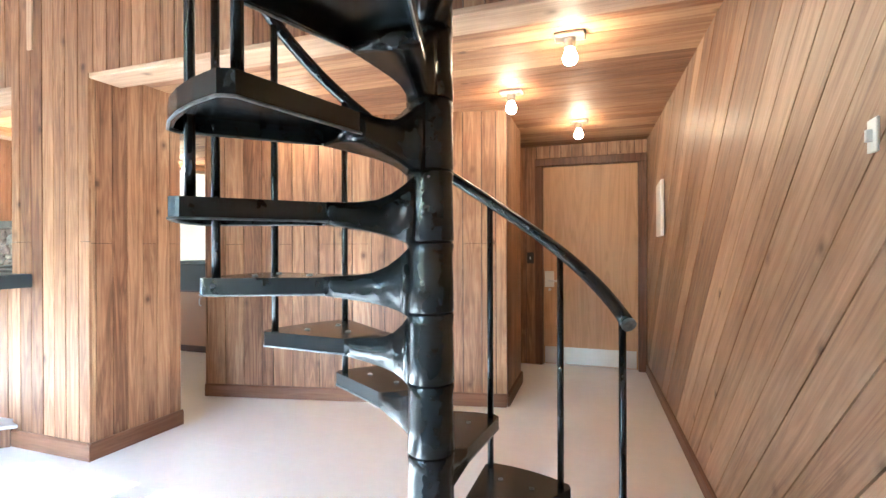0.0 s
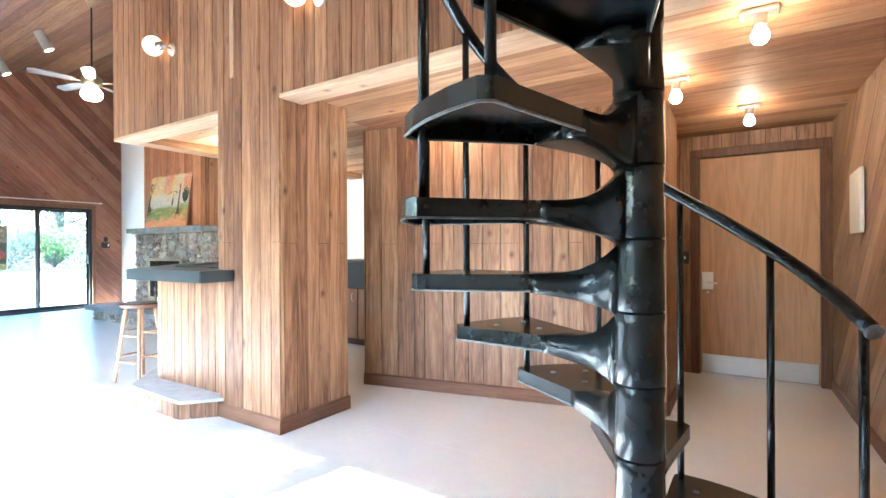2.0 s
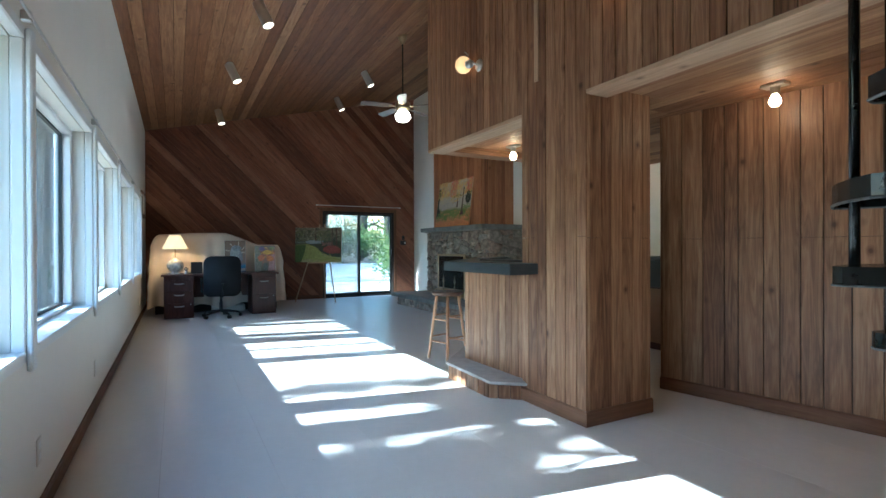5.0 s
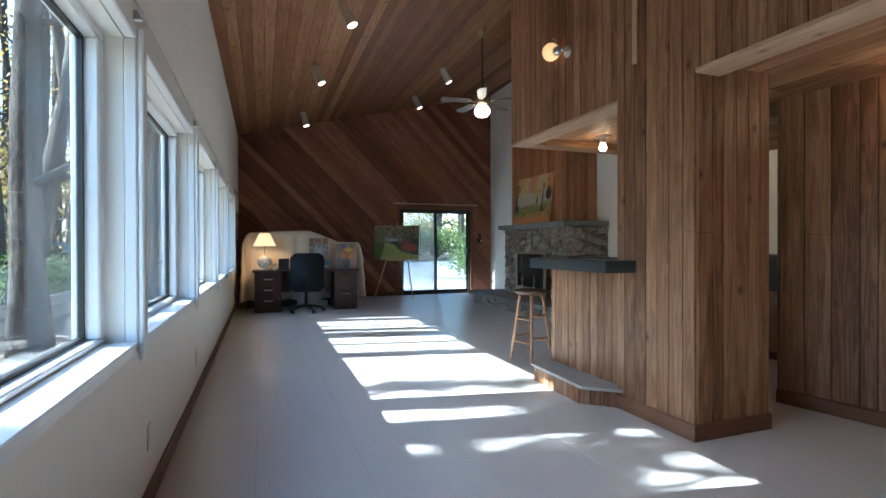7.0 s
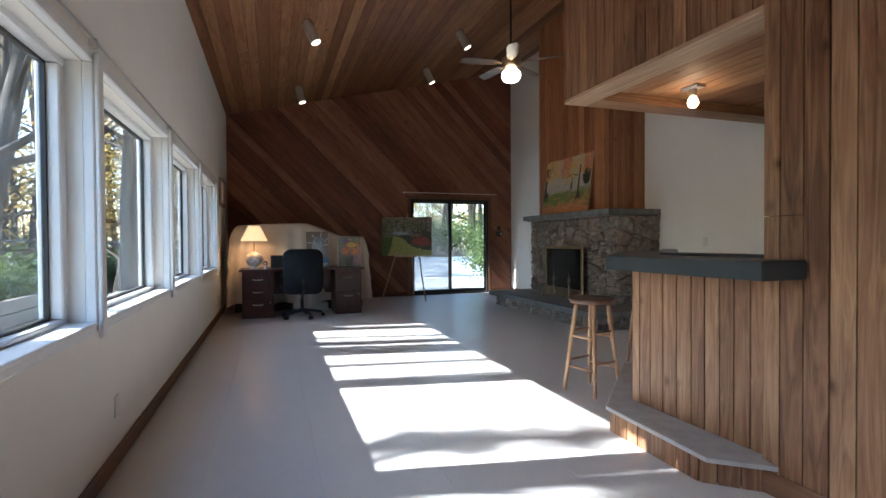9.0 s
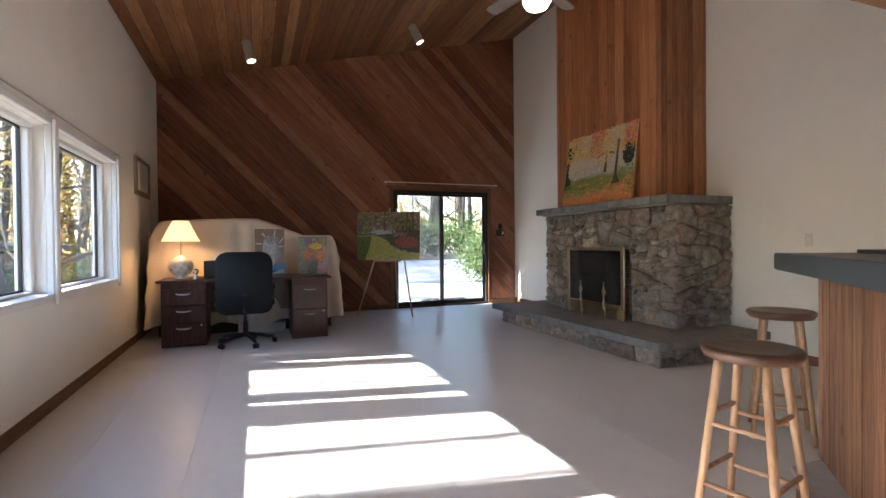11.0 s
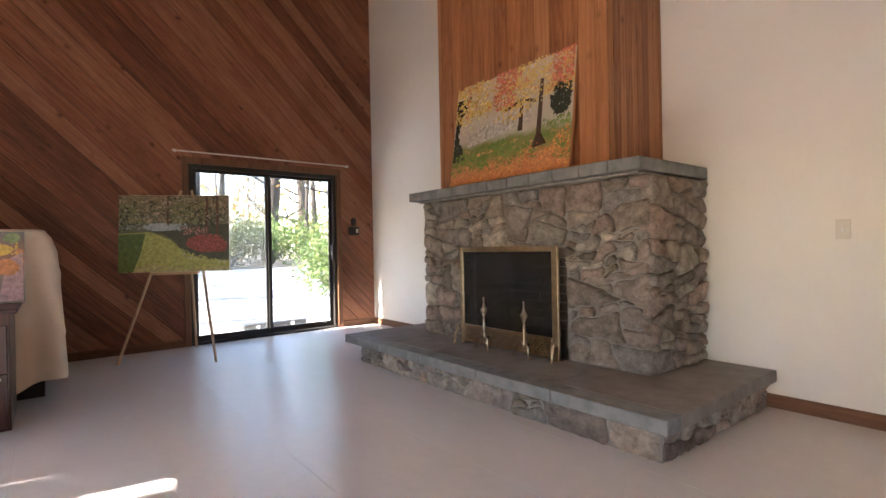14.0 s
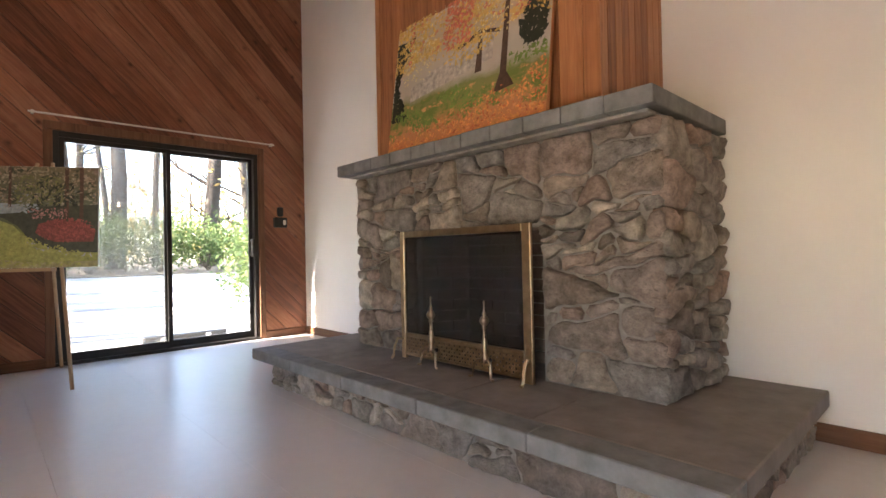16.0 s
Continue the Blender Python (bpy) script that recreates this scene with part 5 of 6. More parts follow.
gp = canvas("garden_painting", pose(-11.205, 2.855, 0.868, -3.0, 0, yaw), 1.03, 0.765, garden, "garden landscape canvas resting on the easel", shapes=(
    ("lawn", [(0.0, 0.0), (1.0, 0.0), (1.0, 0.16), (0.8, 0.17), (0.58, 0.24), (0.46, 0.42), (0.28, 0.52), (0.0, 0.50)], P_LAWN),
    ("path_edge", [(0.12, 0.0), (1.0, 0.0), (1.0, 0.06), (0.6, 0.05), (0.3, 0.10), (0.15, 0.05)], paint("dry_grass", (0.42, 0.37, 0.17))),
    ("bed_shade", [(0.26, 0.54), (0.40, 0.49), (0.49, 0.41), (0.56, 0.28), (0.68, 0.19), (0.84, 0.15), (1.0, 0.14), (1.0, 0.62), (0.6, 0.60)], paint("bed_shade", (0.06, 0.065, 0.04))),
    ("shade", [(0.0, 0.0), (0.13, 0.0), (0.20, 0.25), (0.24, 0.50), (0.0, 0.49)], paint("moss", (0.10, 0.15, 0.04))),
    ("flower_bed", [(0.60, 0.34), (0.72, 0.25), (0.97, 0.25), (0.985, 0.36), (0.9, 0.45), (0.74, 0.48), (0.62, 0.43)], P_RED),
    ("pond", ellipse(0.38, 0.58, 0.16, 0.05, seed=6), P_POND),
    ("trunk", [(0.43, 0.58), (0.45, 0.58), (0.45, 0.99), (0.435, 0.99)], P_TRUNK),
    ("trunk", [(0.78, 0.45), (0.81, 0.45), (0.81, 0.99), (0.785, 0.99)], P_TRUNK),
    ("trunk", [(0.88, 0.48), (0.905, 0.48), (0.905, 0.99), (0.88, 0.99)], P_TRUNK)))
GW, GH = 1.03, 0.765
dabs(gp, GW, GH, 380, 0.013, paint("hazy_tan", (0.34, 0.26, 0.18)), lambda a, b_, g: b_ > 0.64, 42, 0.0085)
dabs(gp, GW, GH, 420, 0.013, paint("olive", (0.19, 0.19, 0.075)), lambda a, b_, g: 0.62 < b_ < 0.9 and math.sin(a * 11 + 1) > -0.1, 45, 0.009)
dabs(gp, GW, GH, 110, 0.018, P_DARKGREEN, lambda a, b_, g: 0.60 < b_ < 0.84 and math.sin(a * 8 + 2) > 0.35, 41, 0.0095)
dabs(gp, GW, GH, 320, 0.010, paint("petal", (0.36, 0.085, 0.07)), lambda a, b_, g: (a - 0.80) ** 2 / 0.036 + (b_ - 0.37) ** 2 / 0.014 < 1, 43, 0.010)
dabs(gp, GW, GH, 90, 0.010, paint("rosy", (0.48, 0.22, 0.2)), lambda a, b_, g: 0.55 < a < 0.8 and 0.48 < b_ < 0.58, 46, 0.0104)
dabs(gp, GW, GH, 120, 0.009, paint("white_blossom", (0.45, 0.43, 0.42)), lambda a, b_, g: (abs(b_ - (0.24 - 0.12 * math.sin((a - 0.55) * 4))) < 0.025 and a > 0.55) or (abs(b_ - 0.59) < 0.03 and a < 0.6), 44, 0.0108)
dabs(gp, GW, GH, 60, 0.013, P_POND, lambda a, b_, g: 0.54 < b_ < 0.62 and 0.35 < a < 0.62, 47, 0.0112)
dabs(gp, GW, GH, 320, 0.016, paint("sunlit_grass", (0.40, 0.385, 0.11)), lambda a, b_, g: 0.26 < a < 0.9 and b_ < 0.42 - 0.42 * (a - 0.26) and b_ < 0.36, 48, 0.0116)

# ---- desk corner ----
desk = thing("desk", pose(0, 0, 0), "dark mahogany laminate desk with two drawer pedestals", "desk")
part("top", box((-10.33, -0.14, 0.712), (-9.60, 1.73, 0.742), 0.006), M_DESK, desk)
part("modesty_panel", box((-10.25, 0.35, 0.30), (-10.23, 1.28, 0.71)), M_DESK, desk)
for y0, y1, zs in ((-0.10, 0.35, (0.02, 0.265, 0.455, 0.645)), (1.275, 1.69, (0.02, 0.35, 0.645))):
    ped = part("pedestal", box((-10.25, y0, 0.0), (-9.675, y1, 0.711), 0.003), M_DESK, desk)
    for a, b in zip(zs, zs[1:]):
        dw = part("drawer", box((-9.674, y0 + 0.012, a + 0.006), (-9.655, y1 - 0.012, b - 0.004), 0.004), M_DESK, ped)
        ym = (y0 + y1) / 2
        part("handle", tube([(-9.655, ym - 0.07, b - 0.055), (-9.63, ym - 0.05, b - 0.06), (-9.627, ym, b - 0.062), (-9.63, ym + 0.05, b - 0.06), (-9.655, ym + 0.07, b - 0.055)], 0.009), M_CHROME, dw)
    part("lock", tube([(-9.655, y1 - 0.05, zs[1] - 0.03), (-9.65, y1 - 0.05, zs[1] - 0.03)], 0.009, 10), M_CHROME, ped)

chair = thing("office_chair", pose(-9.30, 0.76, 0), "black fabric swivel office chair on castors", "chair")
outl = []
for cx_, cz_, a0_ in ((0.165, 0.93, 0), (-0.165, 0.93, 90), (-0.19, 0.46, 180), (0.19, 0.46, 270)):
    for q in range(7):
        aa_ = radians(a0_ + 15 * q)
        outl.append((cx_ + 0.12 * math.cos(aa_) * (0.75 if cz_ < 0.5 else 1), cz_ + (0.12 if cz_ > 0.5 else 0.08) * math.sin(aa_)))
bm = add_prism(bmesh.new(), outl, 0.02, 0.10, lambda a, b, h: Vector((h, a, b)))
bmesh.ops.bevel(bm, geom=[e for f in bm.faces if len(f.verts) > 4 for e in f.edges], offset=0.03, segments=3, affect='EDGES')
for v in bm.verts:
    f = (v.co.z - 0.40) / 0.65
    v.co.x += 0.07 * f + 0.03 * (v.co.y / 0.25) ** 2 * -1
part("backrest", bm, M_LEATHER, chair, smooth=True)
part("seat", box((-0.52, -0.25, 0.40), (-0.02, 0.25, 0.49), 0.04, 3), M_LEATHER, chair, smooth=True)
part("column", add_lathe(bmesh.new(), [(0.028, 0.10), (0.028, 0.26), (0.02, 0.27), (0.02, 0.40)], 14, (-0.25, 0, 0)), M_PLASTIC, chair)
part("spine", tube([(-0.2, 0, 0.385), (0.02, 0, 0.37), (0.09, 0, 0.42), (0.11, 0, 0.60)], 0.022), M_PLASTIC, chair)
for sg in (-1, 1):
    part("armrest", tube([(-0.2, sg * 0.25, 0.42), (-0.2, sg * 0.30, 0.46), (-0.22, sg * 0.305, 0.63), (-0.10, sg * 0.30, 0.655), (-0.38, sg * 0.30, 0.655)], 0.02), M_PLASTIC, chair)
for k in range(5):
    a = 20 + 72 * k
    d_ = Vector((math.cos(radians(a)), math.sin(radians(a)), 0))
    ctr = Vector((-0.25, 0, 0))
    leg = part("base_arm", tube([ctr + Vector((0, 0, 0.115)), ctr + d_ * 0.15 + Vector((0, 0, 0.10)), ctr + d_ * 0.30 + Vector((0, 0, 0.07))], 0.024, 8, 0.016), M_PLASTIC, chair)
    sd_ = Vector((-d_.y, d_.x, 0))
    for sg in (-1, 1):
        p = ctr + d_ * 0.31 + sd_ * 0.017 * sg + Vector((0, 0, 0.028))
        part("castor", tube([p - sd_ * 0.009, p + sd_ * 0.009], 0.028, 14), M_PLASTIC, leg)

# covered furniture under a dust sheet
sheet = thing("covered_furniture", pose(0, 0, 0), "bulky furniture draped in a cream dust sheet behind the desk", "dust sheet")
bm = bmesh.new()
NU, NV = 60, 26
grid = []
for i in range(NU + 1):
    u = i / NU
    y = -0.33 + 2.27 * u
    top = 1.42 + 0.05 * math.sin(u * 3.0) if u < 0.55 else 1.42 + 0.05 * math.sin(1.65) - 0.22 * min(1, (u - 0.55) / 0.25)
    top -= 0.20 * max(0, (0.06 - u) / 0.06) ** 2 + 0.16 * max(0, (u - 0.96) / 0.04) ** 2
    col = []
    for j in range(NV + 1):
        v = j / NV
        if v < 0.25:                      # over the top, from the back
            z = top - 0.02 * (0.25 - v) - 0.25 * max(0, 0.10 - v)
            x = -10.98 + 0.60 * (v / 0.25)
        else:
            f = (v - 0.25) / 0.75
            z = top - f * (top - 0.12 - 0.05 * math.sin(u * 21))
            x = -10.38 + 0.05 * math.sin(min(1, f * 3) * 1.57) + 0.10 * f * f
            x += (0.012 + 0.035 * f) * math.sin(u * 40 + 2 * math.sin(u * 13)) + 0.02 * noise.noise(Vector((u * 9, v * 7, 0)))
        yy = y + 0.06 * (v - 0.4) * (u - 0.5) * 2 + 0.02 * noise.noise(Vector((u * 7, v * 9, 5)))
        col.append(bm.verts.new((x, max(YS + 0.03, yy), z)))
    grid.append(col)
for i in range(NU):
    for j in range(NV):
        bm.faces.new((grid[i][j], grid[i][j + 1], grid[i + 1][j + 1], grid[i + 1][j]))
for i in (0, NU):
    base = [bm.verts.new((-10.98, grid[i][0].co.y, 0.1))]
    bm.faces.new([v for v in grid[i]] + base)
part("sheet", bm, M_SHEET, sheet, smooth=True)
part("carcass", box((-10.95, -0.25, 0.0), (-10.46, 1.84, 1.1)), M_PLASTIC, sheet, "dark furniture under the sheet")

tl = thing("table_lamp", pose(-9.95, 0.07, 0.743), "table lamp with a mottled ball base and lit cream shade", "lamp")
part("base", add_lathe(bmesh.new(), [(0.07, 0.0), (0.075, 0.012), (0.05, 0.03), (0.10, 0.06), (0.132, 0.12), (0.13, 0.17), (0.10, 0.22), (0.04, 0.25), (0.022, 0.27)], 26), M_CERAMIC, tl, smooth=True)
part("stem", tube([(0, 0, 0.26), (0, 0, 0.62)], 0.008), M_BRASS, tl)
bm = bmesh.new()
n = 28
r0 = [bm.verts.new((0.20 * math.cos(2 * math.pi * k / n), 0.20 * math.sin(2 * math.pi * k / n), 0.43)) for k in range(n)]
r1 = [bm.verts.new((0.085 * math.cos(2 * math.pi * k / n), 0.085 * math.sin(2 * math.pi * k / n), 0.665)) for k in range(n)]
for k in range(n):
    bm.faces.new((r0[k], r0[(k + 1) % n], r1[(k + 1) % n], r1[k]))
part("shade", bm, M_SHADE, tl, "glowing cream fabric shade", True)
part("bulb", bm_sphere(0.035, (0, 0, 0.50), 12, 8), M_LAMPBULB, tl, "glowing bulb")
sp = thing("speaker", pose(-9.97, 0.40, 0.743), "small black desktop speaker", "speaker")
part("box", box((-0.08, -0.09, 0), (0.08, 0.09, 0.20), 0.01, 2), M_PLASTIC, sp)
wc = thing("webcam", pose(-9.80, 0.235, 0.743), "small silver and black webcam on a stand", "camera")
part("foot", add_lathe(bmesh.new(), [(0.035, 0), (0.03, 0.02), (0.015, 0.06)], 14), M_CHROME, wc)
part("eye", bm_sphere(0.032, (0, 0, 0.085), 14, 10), M_PLASTIC, wc, smooth=True)
part("ring", add_lathe(bmesh.new(), [(0.022, 0.0), (0.022, 0.01)], 14, (0.024, 0, 0.085), Matrix.Rotation(radians(90), 3, 'Y')), M_CHROME, wc)
bird = paint_mat("bird_paint", [(0.0, (0.05, 0.12, 0.27)), (0.18, (0.07, 0.16, 0.30)), (0.3, (0.26, 0.20, 0.17)), (1.0, (0.20, 0.13, 0.09))], [(5, 0.6, (0.34, 0.25, 0.17), 0.5, 1.0)])
P_RAY = paint("ray_cream", (0.55, 0.47, 0.38))
canvas("bird_painting", pose(-10.09, 1.045, 0.743, -5.0, 0, 90), 0.36, 0.585, bird, "canvas of a white bird over blue, leaning on the sheet", shapes=(("white_shape", ellipse(0.5, 0.52, 0.27, 0.34, seed=8), paint("bird_white", (0.36, 0.38, 0.40))), ("grey_shape", ellipse(0.58, 0.76, 0.22, 0.09, seed=9), paint("grey_blue", (0.24, 0.27, 0.30))),
    ("wing", [(0.66, 0.30), (0.86, 0.34), (0.84, 0.62), (0.72, 0.70)], paint("wing_grey", (0.22, 0.24, 0.27))),
    ("ray", [(0.04, 0.67), (0.26, 0.655), (0.26, 0.68), (0.04, 0.70)], P_RAY),
    ("ray", [(0.62, 0.84), (0.67, 0.84), (0.70, 0.98), (0.67, 0.98)], P_RAY),
    ("ray", [(0.80, 0.70), (0.82, 0.68), (0.96, 0.79), (0.95, 0.81)], P_RAY),
    ("ray", [(0.78, 0.60), (0.97, 0.61), (0.97, 0.635), (0.78, 0.625)], P_RAY),
    ("ray", [(0.24, 0.88), (0.34, 0.82), (0.36, 0.84), (0.27, 0.92)], P_RAY),
    ("orange_patch", ellipse(0.15, 0.28, 0.12, 0.06, seed=12), paint("coral", (0.55, 0.20, 0.10))),
    ("wave", [(0.0, 0.14), (0.35, 0.22), (0.75, 0.18), (1.0, 0.24), (1.0, 0.12), (0.5, 0.10), (0.0, 0.06)], paint("wave_blue", (0.06, 0.24, 0.45))),
    ("foam", [(0.55, 0.03), (0.75, 0.10), (0.98, 0.12), (0.98, 0.03)], paint("foam_white", (0.50, 0.50, 0.50)))))
flower = paint_mat("flower_paint", [(0.0, (0.13, 0.14, 0.10)), (0.4, (0.30, 0.20, 0.16)), (0.7, (0.30, 0.15, 0.10)), (1.0, (0.16, 0.16, 0.17))], [(6, 0.55, (0.62, 0.25, 0.14), 0.35, 0.75), (8, 0.55, (0.66, 0.42, 0.10), 0.55, 0.95), (7, 0.55, (0.14, 0.17, 0.10), 0.0, 0.5)])
canvas("flower_painting", pose(-10.09, 1.57, 0.743, -6.0, 0, 90), 0.37, 0.485, flower, "small abstract flower canvas leaning on the sheet", shapes=(
    ("grey_ground", [(0.02, 0.02), (0.30, 0.02), (0.34, 0.5), (0.2, 0.96), (0.02, 0.97)], paint("sage_grey", (0.24, 0.24, 0.19))),
    ("pink_ground", [(0.62, 0.02), (0.97, 0.02), (0.97, 0.70), (0.75, 0.60)], paint("dusty_pink", (0.46, 0.29, 0.28))),
    ("petal", ellipse(0.30, 0.52, 0.16, 0.13, seed=21), paint("petal_coral", (0.52, 0.20, 0.11))),
    ("petal", ellipse(0.74, 0.50, 0.17, 0.12, seed=22), paint("petal_orange", (0.58, 0.24, 0.10))),
    ("petal", ellipse(0.60, 0.74, 0.22, 0.09, seed=23), paint("petal_gold", (0.62, 0.40, 0.10))),
    ("petal", ellipse(0.36, 0.88, 0.14, 0.08, seed=24), paint("petal_violet", (0.19, 0.15, 0.28))),
    ("leaf", ellipse(0.82, 0.90, 0.12, 0.07, seed=25), paint("leaf_sage", (0.22, 0.27, 0.13))),
    ("stem_shape", ellipse(0.52, 0.18, 0.11, 0.16, seed=26), paint("stem_grey", (0.16, 0.17, 0.15)))))
bx = thing("white_box", pose(-10.36, 0.98, 0), "long white box on the floor under the desk", "box")
part("carton", box((-0.08, -0.32, 0), (0.08, 0.25, 0.12), 0.004), M_PLATE, bx)

# wall vent unit, outlets, switches
ac = thing("wall_vent", pose(-10.68, YS, 1.97), "cream louvred wall vent unit by the window", "vent")
bm = bmesh.new()
for lo, hi in (((-0.41, 0.0, -0.23), (0.41, 0.03, -0.17)), ((-0.41, 0.0, 0.17), (0.41, 0.03, 0.23)), ((-0.41, 0.0, -0.17), (-0.34, 0.03, 0.17)), ((0.34, 0.0, -0.17), (0.41, 0.03, 0.17))):
    add_box(bm, lo, hi, 0.004)
part("frame", bm, plain_mat("weathered_taupe_wood", (0.30, 0.235, 0.18), 0.7, var=0.25, scale=12, bumps=0.3), ac)
part("panel", box((-0.34, 0.0, -0.17), (-0.12, 0.012, 0.17)), M_STEP, ac)
part("body", box((-0.12, 0.0, -0.165), (0.34, 0.05, 0.165), 0.012, 2), M_PLATE, ac)
for k in range(9):
    part("slat", box((-0.08, 0.0505, -0.12 + k * 0.03), (0.30, 0.058, -0.108 + k * 0.03), 0.002), M_STEP, ac)
part("power_cord", tube([(-0.36, 0.012, -0.2), (-0.40, 0.014, -0.5), (-0.37, 0.012, -0.9), (-0.42, 0.013, -1.3)], 0.006), M_PLATE, ac)


def plate(name, m, label, cat, w=0.07, h=0.115, body=None):
    t = thing(name, m, label, cat)
    part("cover", box((-w / 2, -0.006, -h / 2), (w / 2, 0.0, h / 2), 0.002), body or M_PLATE, t)
    if name == "wall_outlet":
        for z in (-0.025, 0.025):
            part("socket", box((-0.016, -0.008, z - 0.014), (0.016, -0.0062, z + 0.014)), M_TRIM, t)
    else:
        part("toggle", box((-0.006, -0.016, -0.012), (0.006, -0.0062, 0.012)), M_TRIM, t)


for x in (-3.0, -4.7, -9.86):
    plate("wall_outlet", pose(x, YS, 0.30, 0, 0, 180), "ivory wall outlet above the baseboard", "outlet")
plate("light_switch", pose(-6.49, YN, 1.12), "ivory light switch on the white wall", "switch")
plate("light_switch", pose(xr(1.70), 1.70, 1.43, 0, 0, -90 - 3.3), "small ivory switch plate on the cedar wall", "switch", 0.05, 0.07)
plate("light_switch", pose(-0.69, 5.594, 1.10), "dark light switch beside the hall door", "switch", body=M_DARK)
vp = thing("wall_panel_box", pose(xr(4.67), 4.67, 1.29), "narrow pale metal wall box beside the hall", "wall box")
part("cover", box((-0.025, -0.23, 0.0), (0.0, 0.23, 0.42), 0.004), M_PLATE, vp)
sl = thing("wall_strip", pose(-3.16, YB - 0.003, 2.405), "pale unstained wood strip on the panelled wall", "trim")
uv_box(part("strip", box((-0.022, -0.012, 0), (0.022, 0, zc(YB) - 2.41), 0.002), M_LIGHT, sl), 2)


# ---- baseboards ----
def base_run(a, b, n, h=0.085, t=0.016, name="baseboard"):
    a, b, n = Vector(a), Vector(b), Vector(n).normalized()
    bm = bmesh.new()
    prof = [(0, 0), (t, 0), (t, h - 0.012), (t - 0.008, h), (0, h)]
    va = [bm.verts.new((a.x + n.x * o, a.y + n.y * o, z)) for o, z in prof]
    vb = [bm.verts.new((b.x + n.x * o, b.y + n.y * o, z)) for o, z in prof]
    for k in range(5):
        bm.faces.new((va[k], va[(k + 1) % 5], vb[(k + 1) % 5], vb[k]))
    bm.faces.new(va[::-1])
    bm.faces.new(vb)
    ob = part(name, bm, M_BASE)
    uv_box(ob, 0 if abs(b.x - a.x) > abs(b.y - a.y) else 1)
    return structure(ob, "reddish brown wooden baseboard", "baseboard")


base_run((XL, YS), (xr(YS), YS), (0, 1))
base_run((HX1 - 0.06, YN), (-4.8, YN), (0, -1))
base_run((XL, YN), (HX0 + 0.21, YN), (0, -1))
base_run((XL + 0.004, YS + 0.02), (XL + 0.004, SD[0] - 0.066), (1, 0))
base_run((XL + 0.004, SD[2] + 0.066), (XL + 0.004, YN - 0.02), (1, 0))
base_run((xr(YS) - 0.004, YS + 0.02), (xr(5.585) - 0.004, 5.585), (-1, -0.05))
base_run((XP, YB - 0.003), (XC + 0.02, YB - 0.003), (0, -1), 0.10)
base_run((XC + 0.003, YB - 0.02), (XC + 0.003, YB + 0.625), (1, 0), 0.10)
base_run(PA - d * 0.0 + nrm * 0.003, PB + nrm * 0.003, (nrm.x, nrm.y), 0.10)
base_run((-0.625, 4.15), (-0.655, 4.87), (1, 0), 0.10)

# ---- outside ----
M_GROUND = plain_mat("leaf_litter", (0.20, 0.15, 0.10), 0.95, var=0.45, scale=3.0, bumps=0.6, fine=30)


def bark_mat():
    m, nt, b = mat_base("grey_ridged_bark", 0.92, spec=0.2)
    mp = mapped(nt, (1, 1, 0.22))
    n1 = node(nt, "ShaderNodeTexNoise", Scale=26.0, Detail=5.0, Roughness=0.7, Distortion=0.8)
    n2 = node(nt, "ShaderNodeTexNoise", Scale=2.5, Detail=3.0, Roughness=0.6)
    for n in (n1, n2):
        nt.links.new(mp.outputs[0], n.inputs["Vector"])
    mx = nt.nodes.new("ShaderNodeMix")
    mx.inputs[0].default_value = 0.4
    nt.links.new(n1.outputs["Fac"], mx.inputs[2])
    nt.links.new(n2.outputs["Fac"], mx.inputs[3])
    c = ramp(nt, mx.outputs[0], [(0.36, (0.018, 0.014, 0.011)), (0.5, (0.062, 0.049, 0.040)), (0.64, (0.15, 0.13, 0.11))])
    nt.links.new(c.outputs[0], b.inputs["Base Color"])
    bump(nt, b, n1.outputs["Fac"], 1.0, 0.03)
    return m


M_BARK = bark_mat()
M_DECK = plain_mat("weathered_deck", (0.30, 0.25, 0.20), 0.8, var=0.2, scale=4, bumps=0.3)
M_PAVE = plain_mat("pale_concrete", (0.52, 0.50, 0.47), 0.9, var=0.15, scale=3, bumps=0.3)


def leaf_mat(name, stops):
    m, nt, b = mat_base(name, 0.65)
    col = ramp(nt, nt.nodes.new("ShaderNodeNewGeometry").outputs["Random Per Island"], stops)
    nt.links.new(col.outputs[0], b.inputs["Base Color"])
    # thin leaves let some of the sun through
    tr = nt.nodes.new("ShaderNodeBsdfTranslucent")
    nt.links.new(col.outputs[0], tr.inputs["Color"])
    mx = nt.nodes.new("ShaderNodeMixShader")
    mx.inputs[0].default_value = 0.45
    nt.links.new(b.outputs[0], mx.inputs[1])
    nt.links.new(tr.outputs[0], mx.inputs[2])
    nt.links.new(mx.outputs[0], nt.nodes["Material Output"].inputs["Surface"])
    return m


M_SHRUB = leaf_mat("shrub_leaves", [(0, (0.05, 0.09, 0.025)), (0.5, (0.09, 0.14, 0.04)), (1, (0.17, 0.20, 0.06))])
M_FALL = leaf_mat("autumn_leaves", [(0, (0.16, 0.14, 0.04)), (0.4, (0.40, 0.30, 0.09)), (0.7, (0.42, 0.24, 0.08)), (1, (0.55, 0.46, 0.18))])
ground = part("ground", box((-400, -400, -0.6), (400, 400, -0.45)), M_GROUND)
structure(ground, "forest floor covered with dry leaves", "ground")
bm = bmesh.new()
add_prism(bm, [(XL - 0.25, -0.449), (XL - 0.25, -0.10), (-14.0, -0.09), (-17.0, 0.06), (-22.5, 0.47), (-22.5, -0.449)], -1.0, 10.0, lambda a, b, h: Vector((a, h, b)))
patio = part("pavement", bm, M_PAVE)
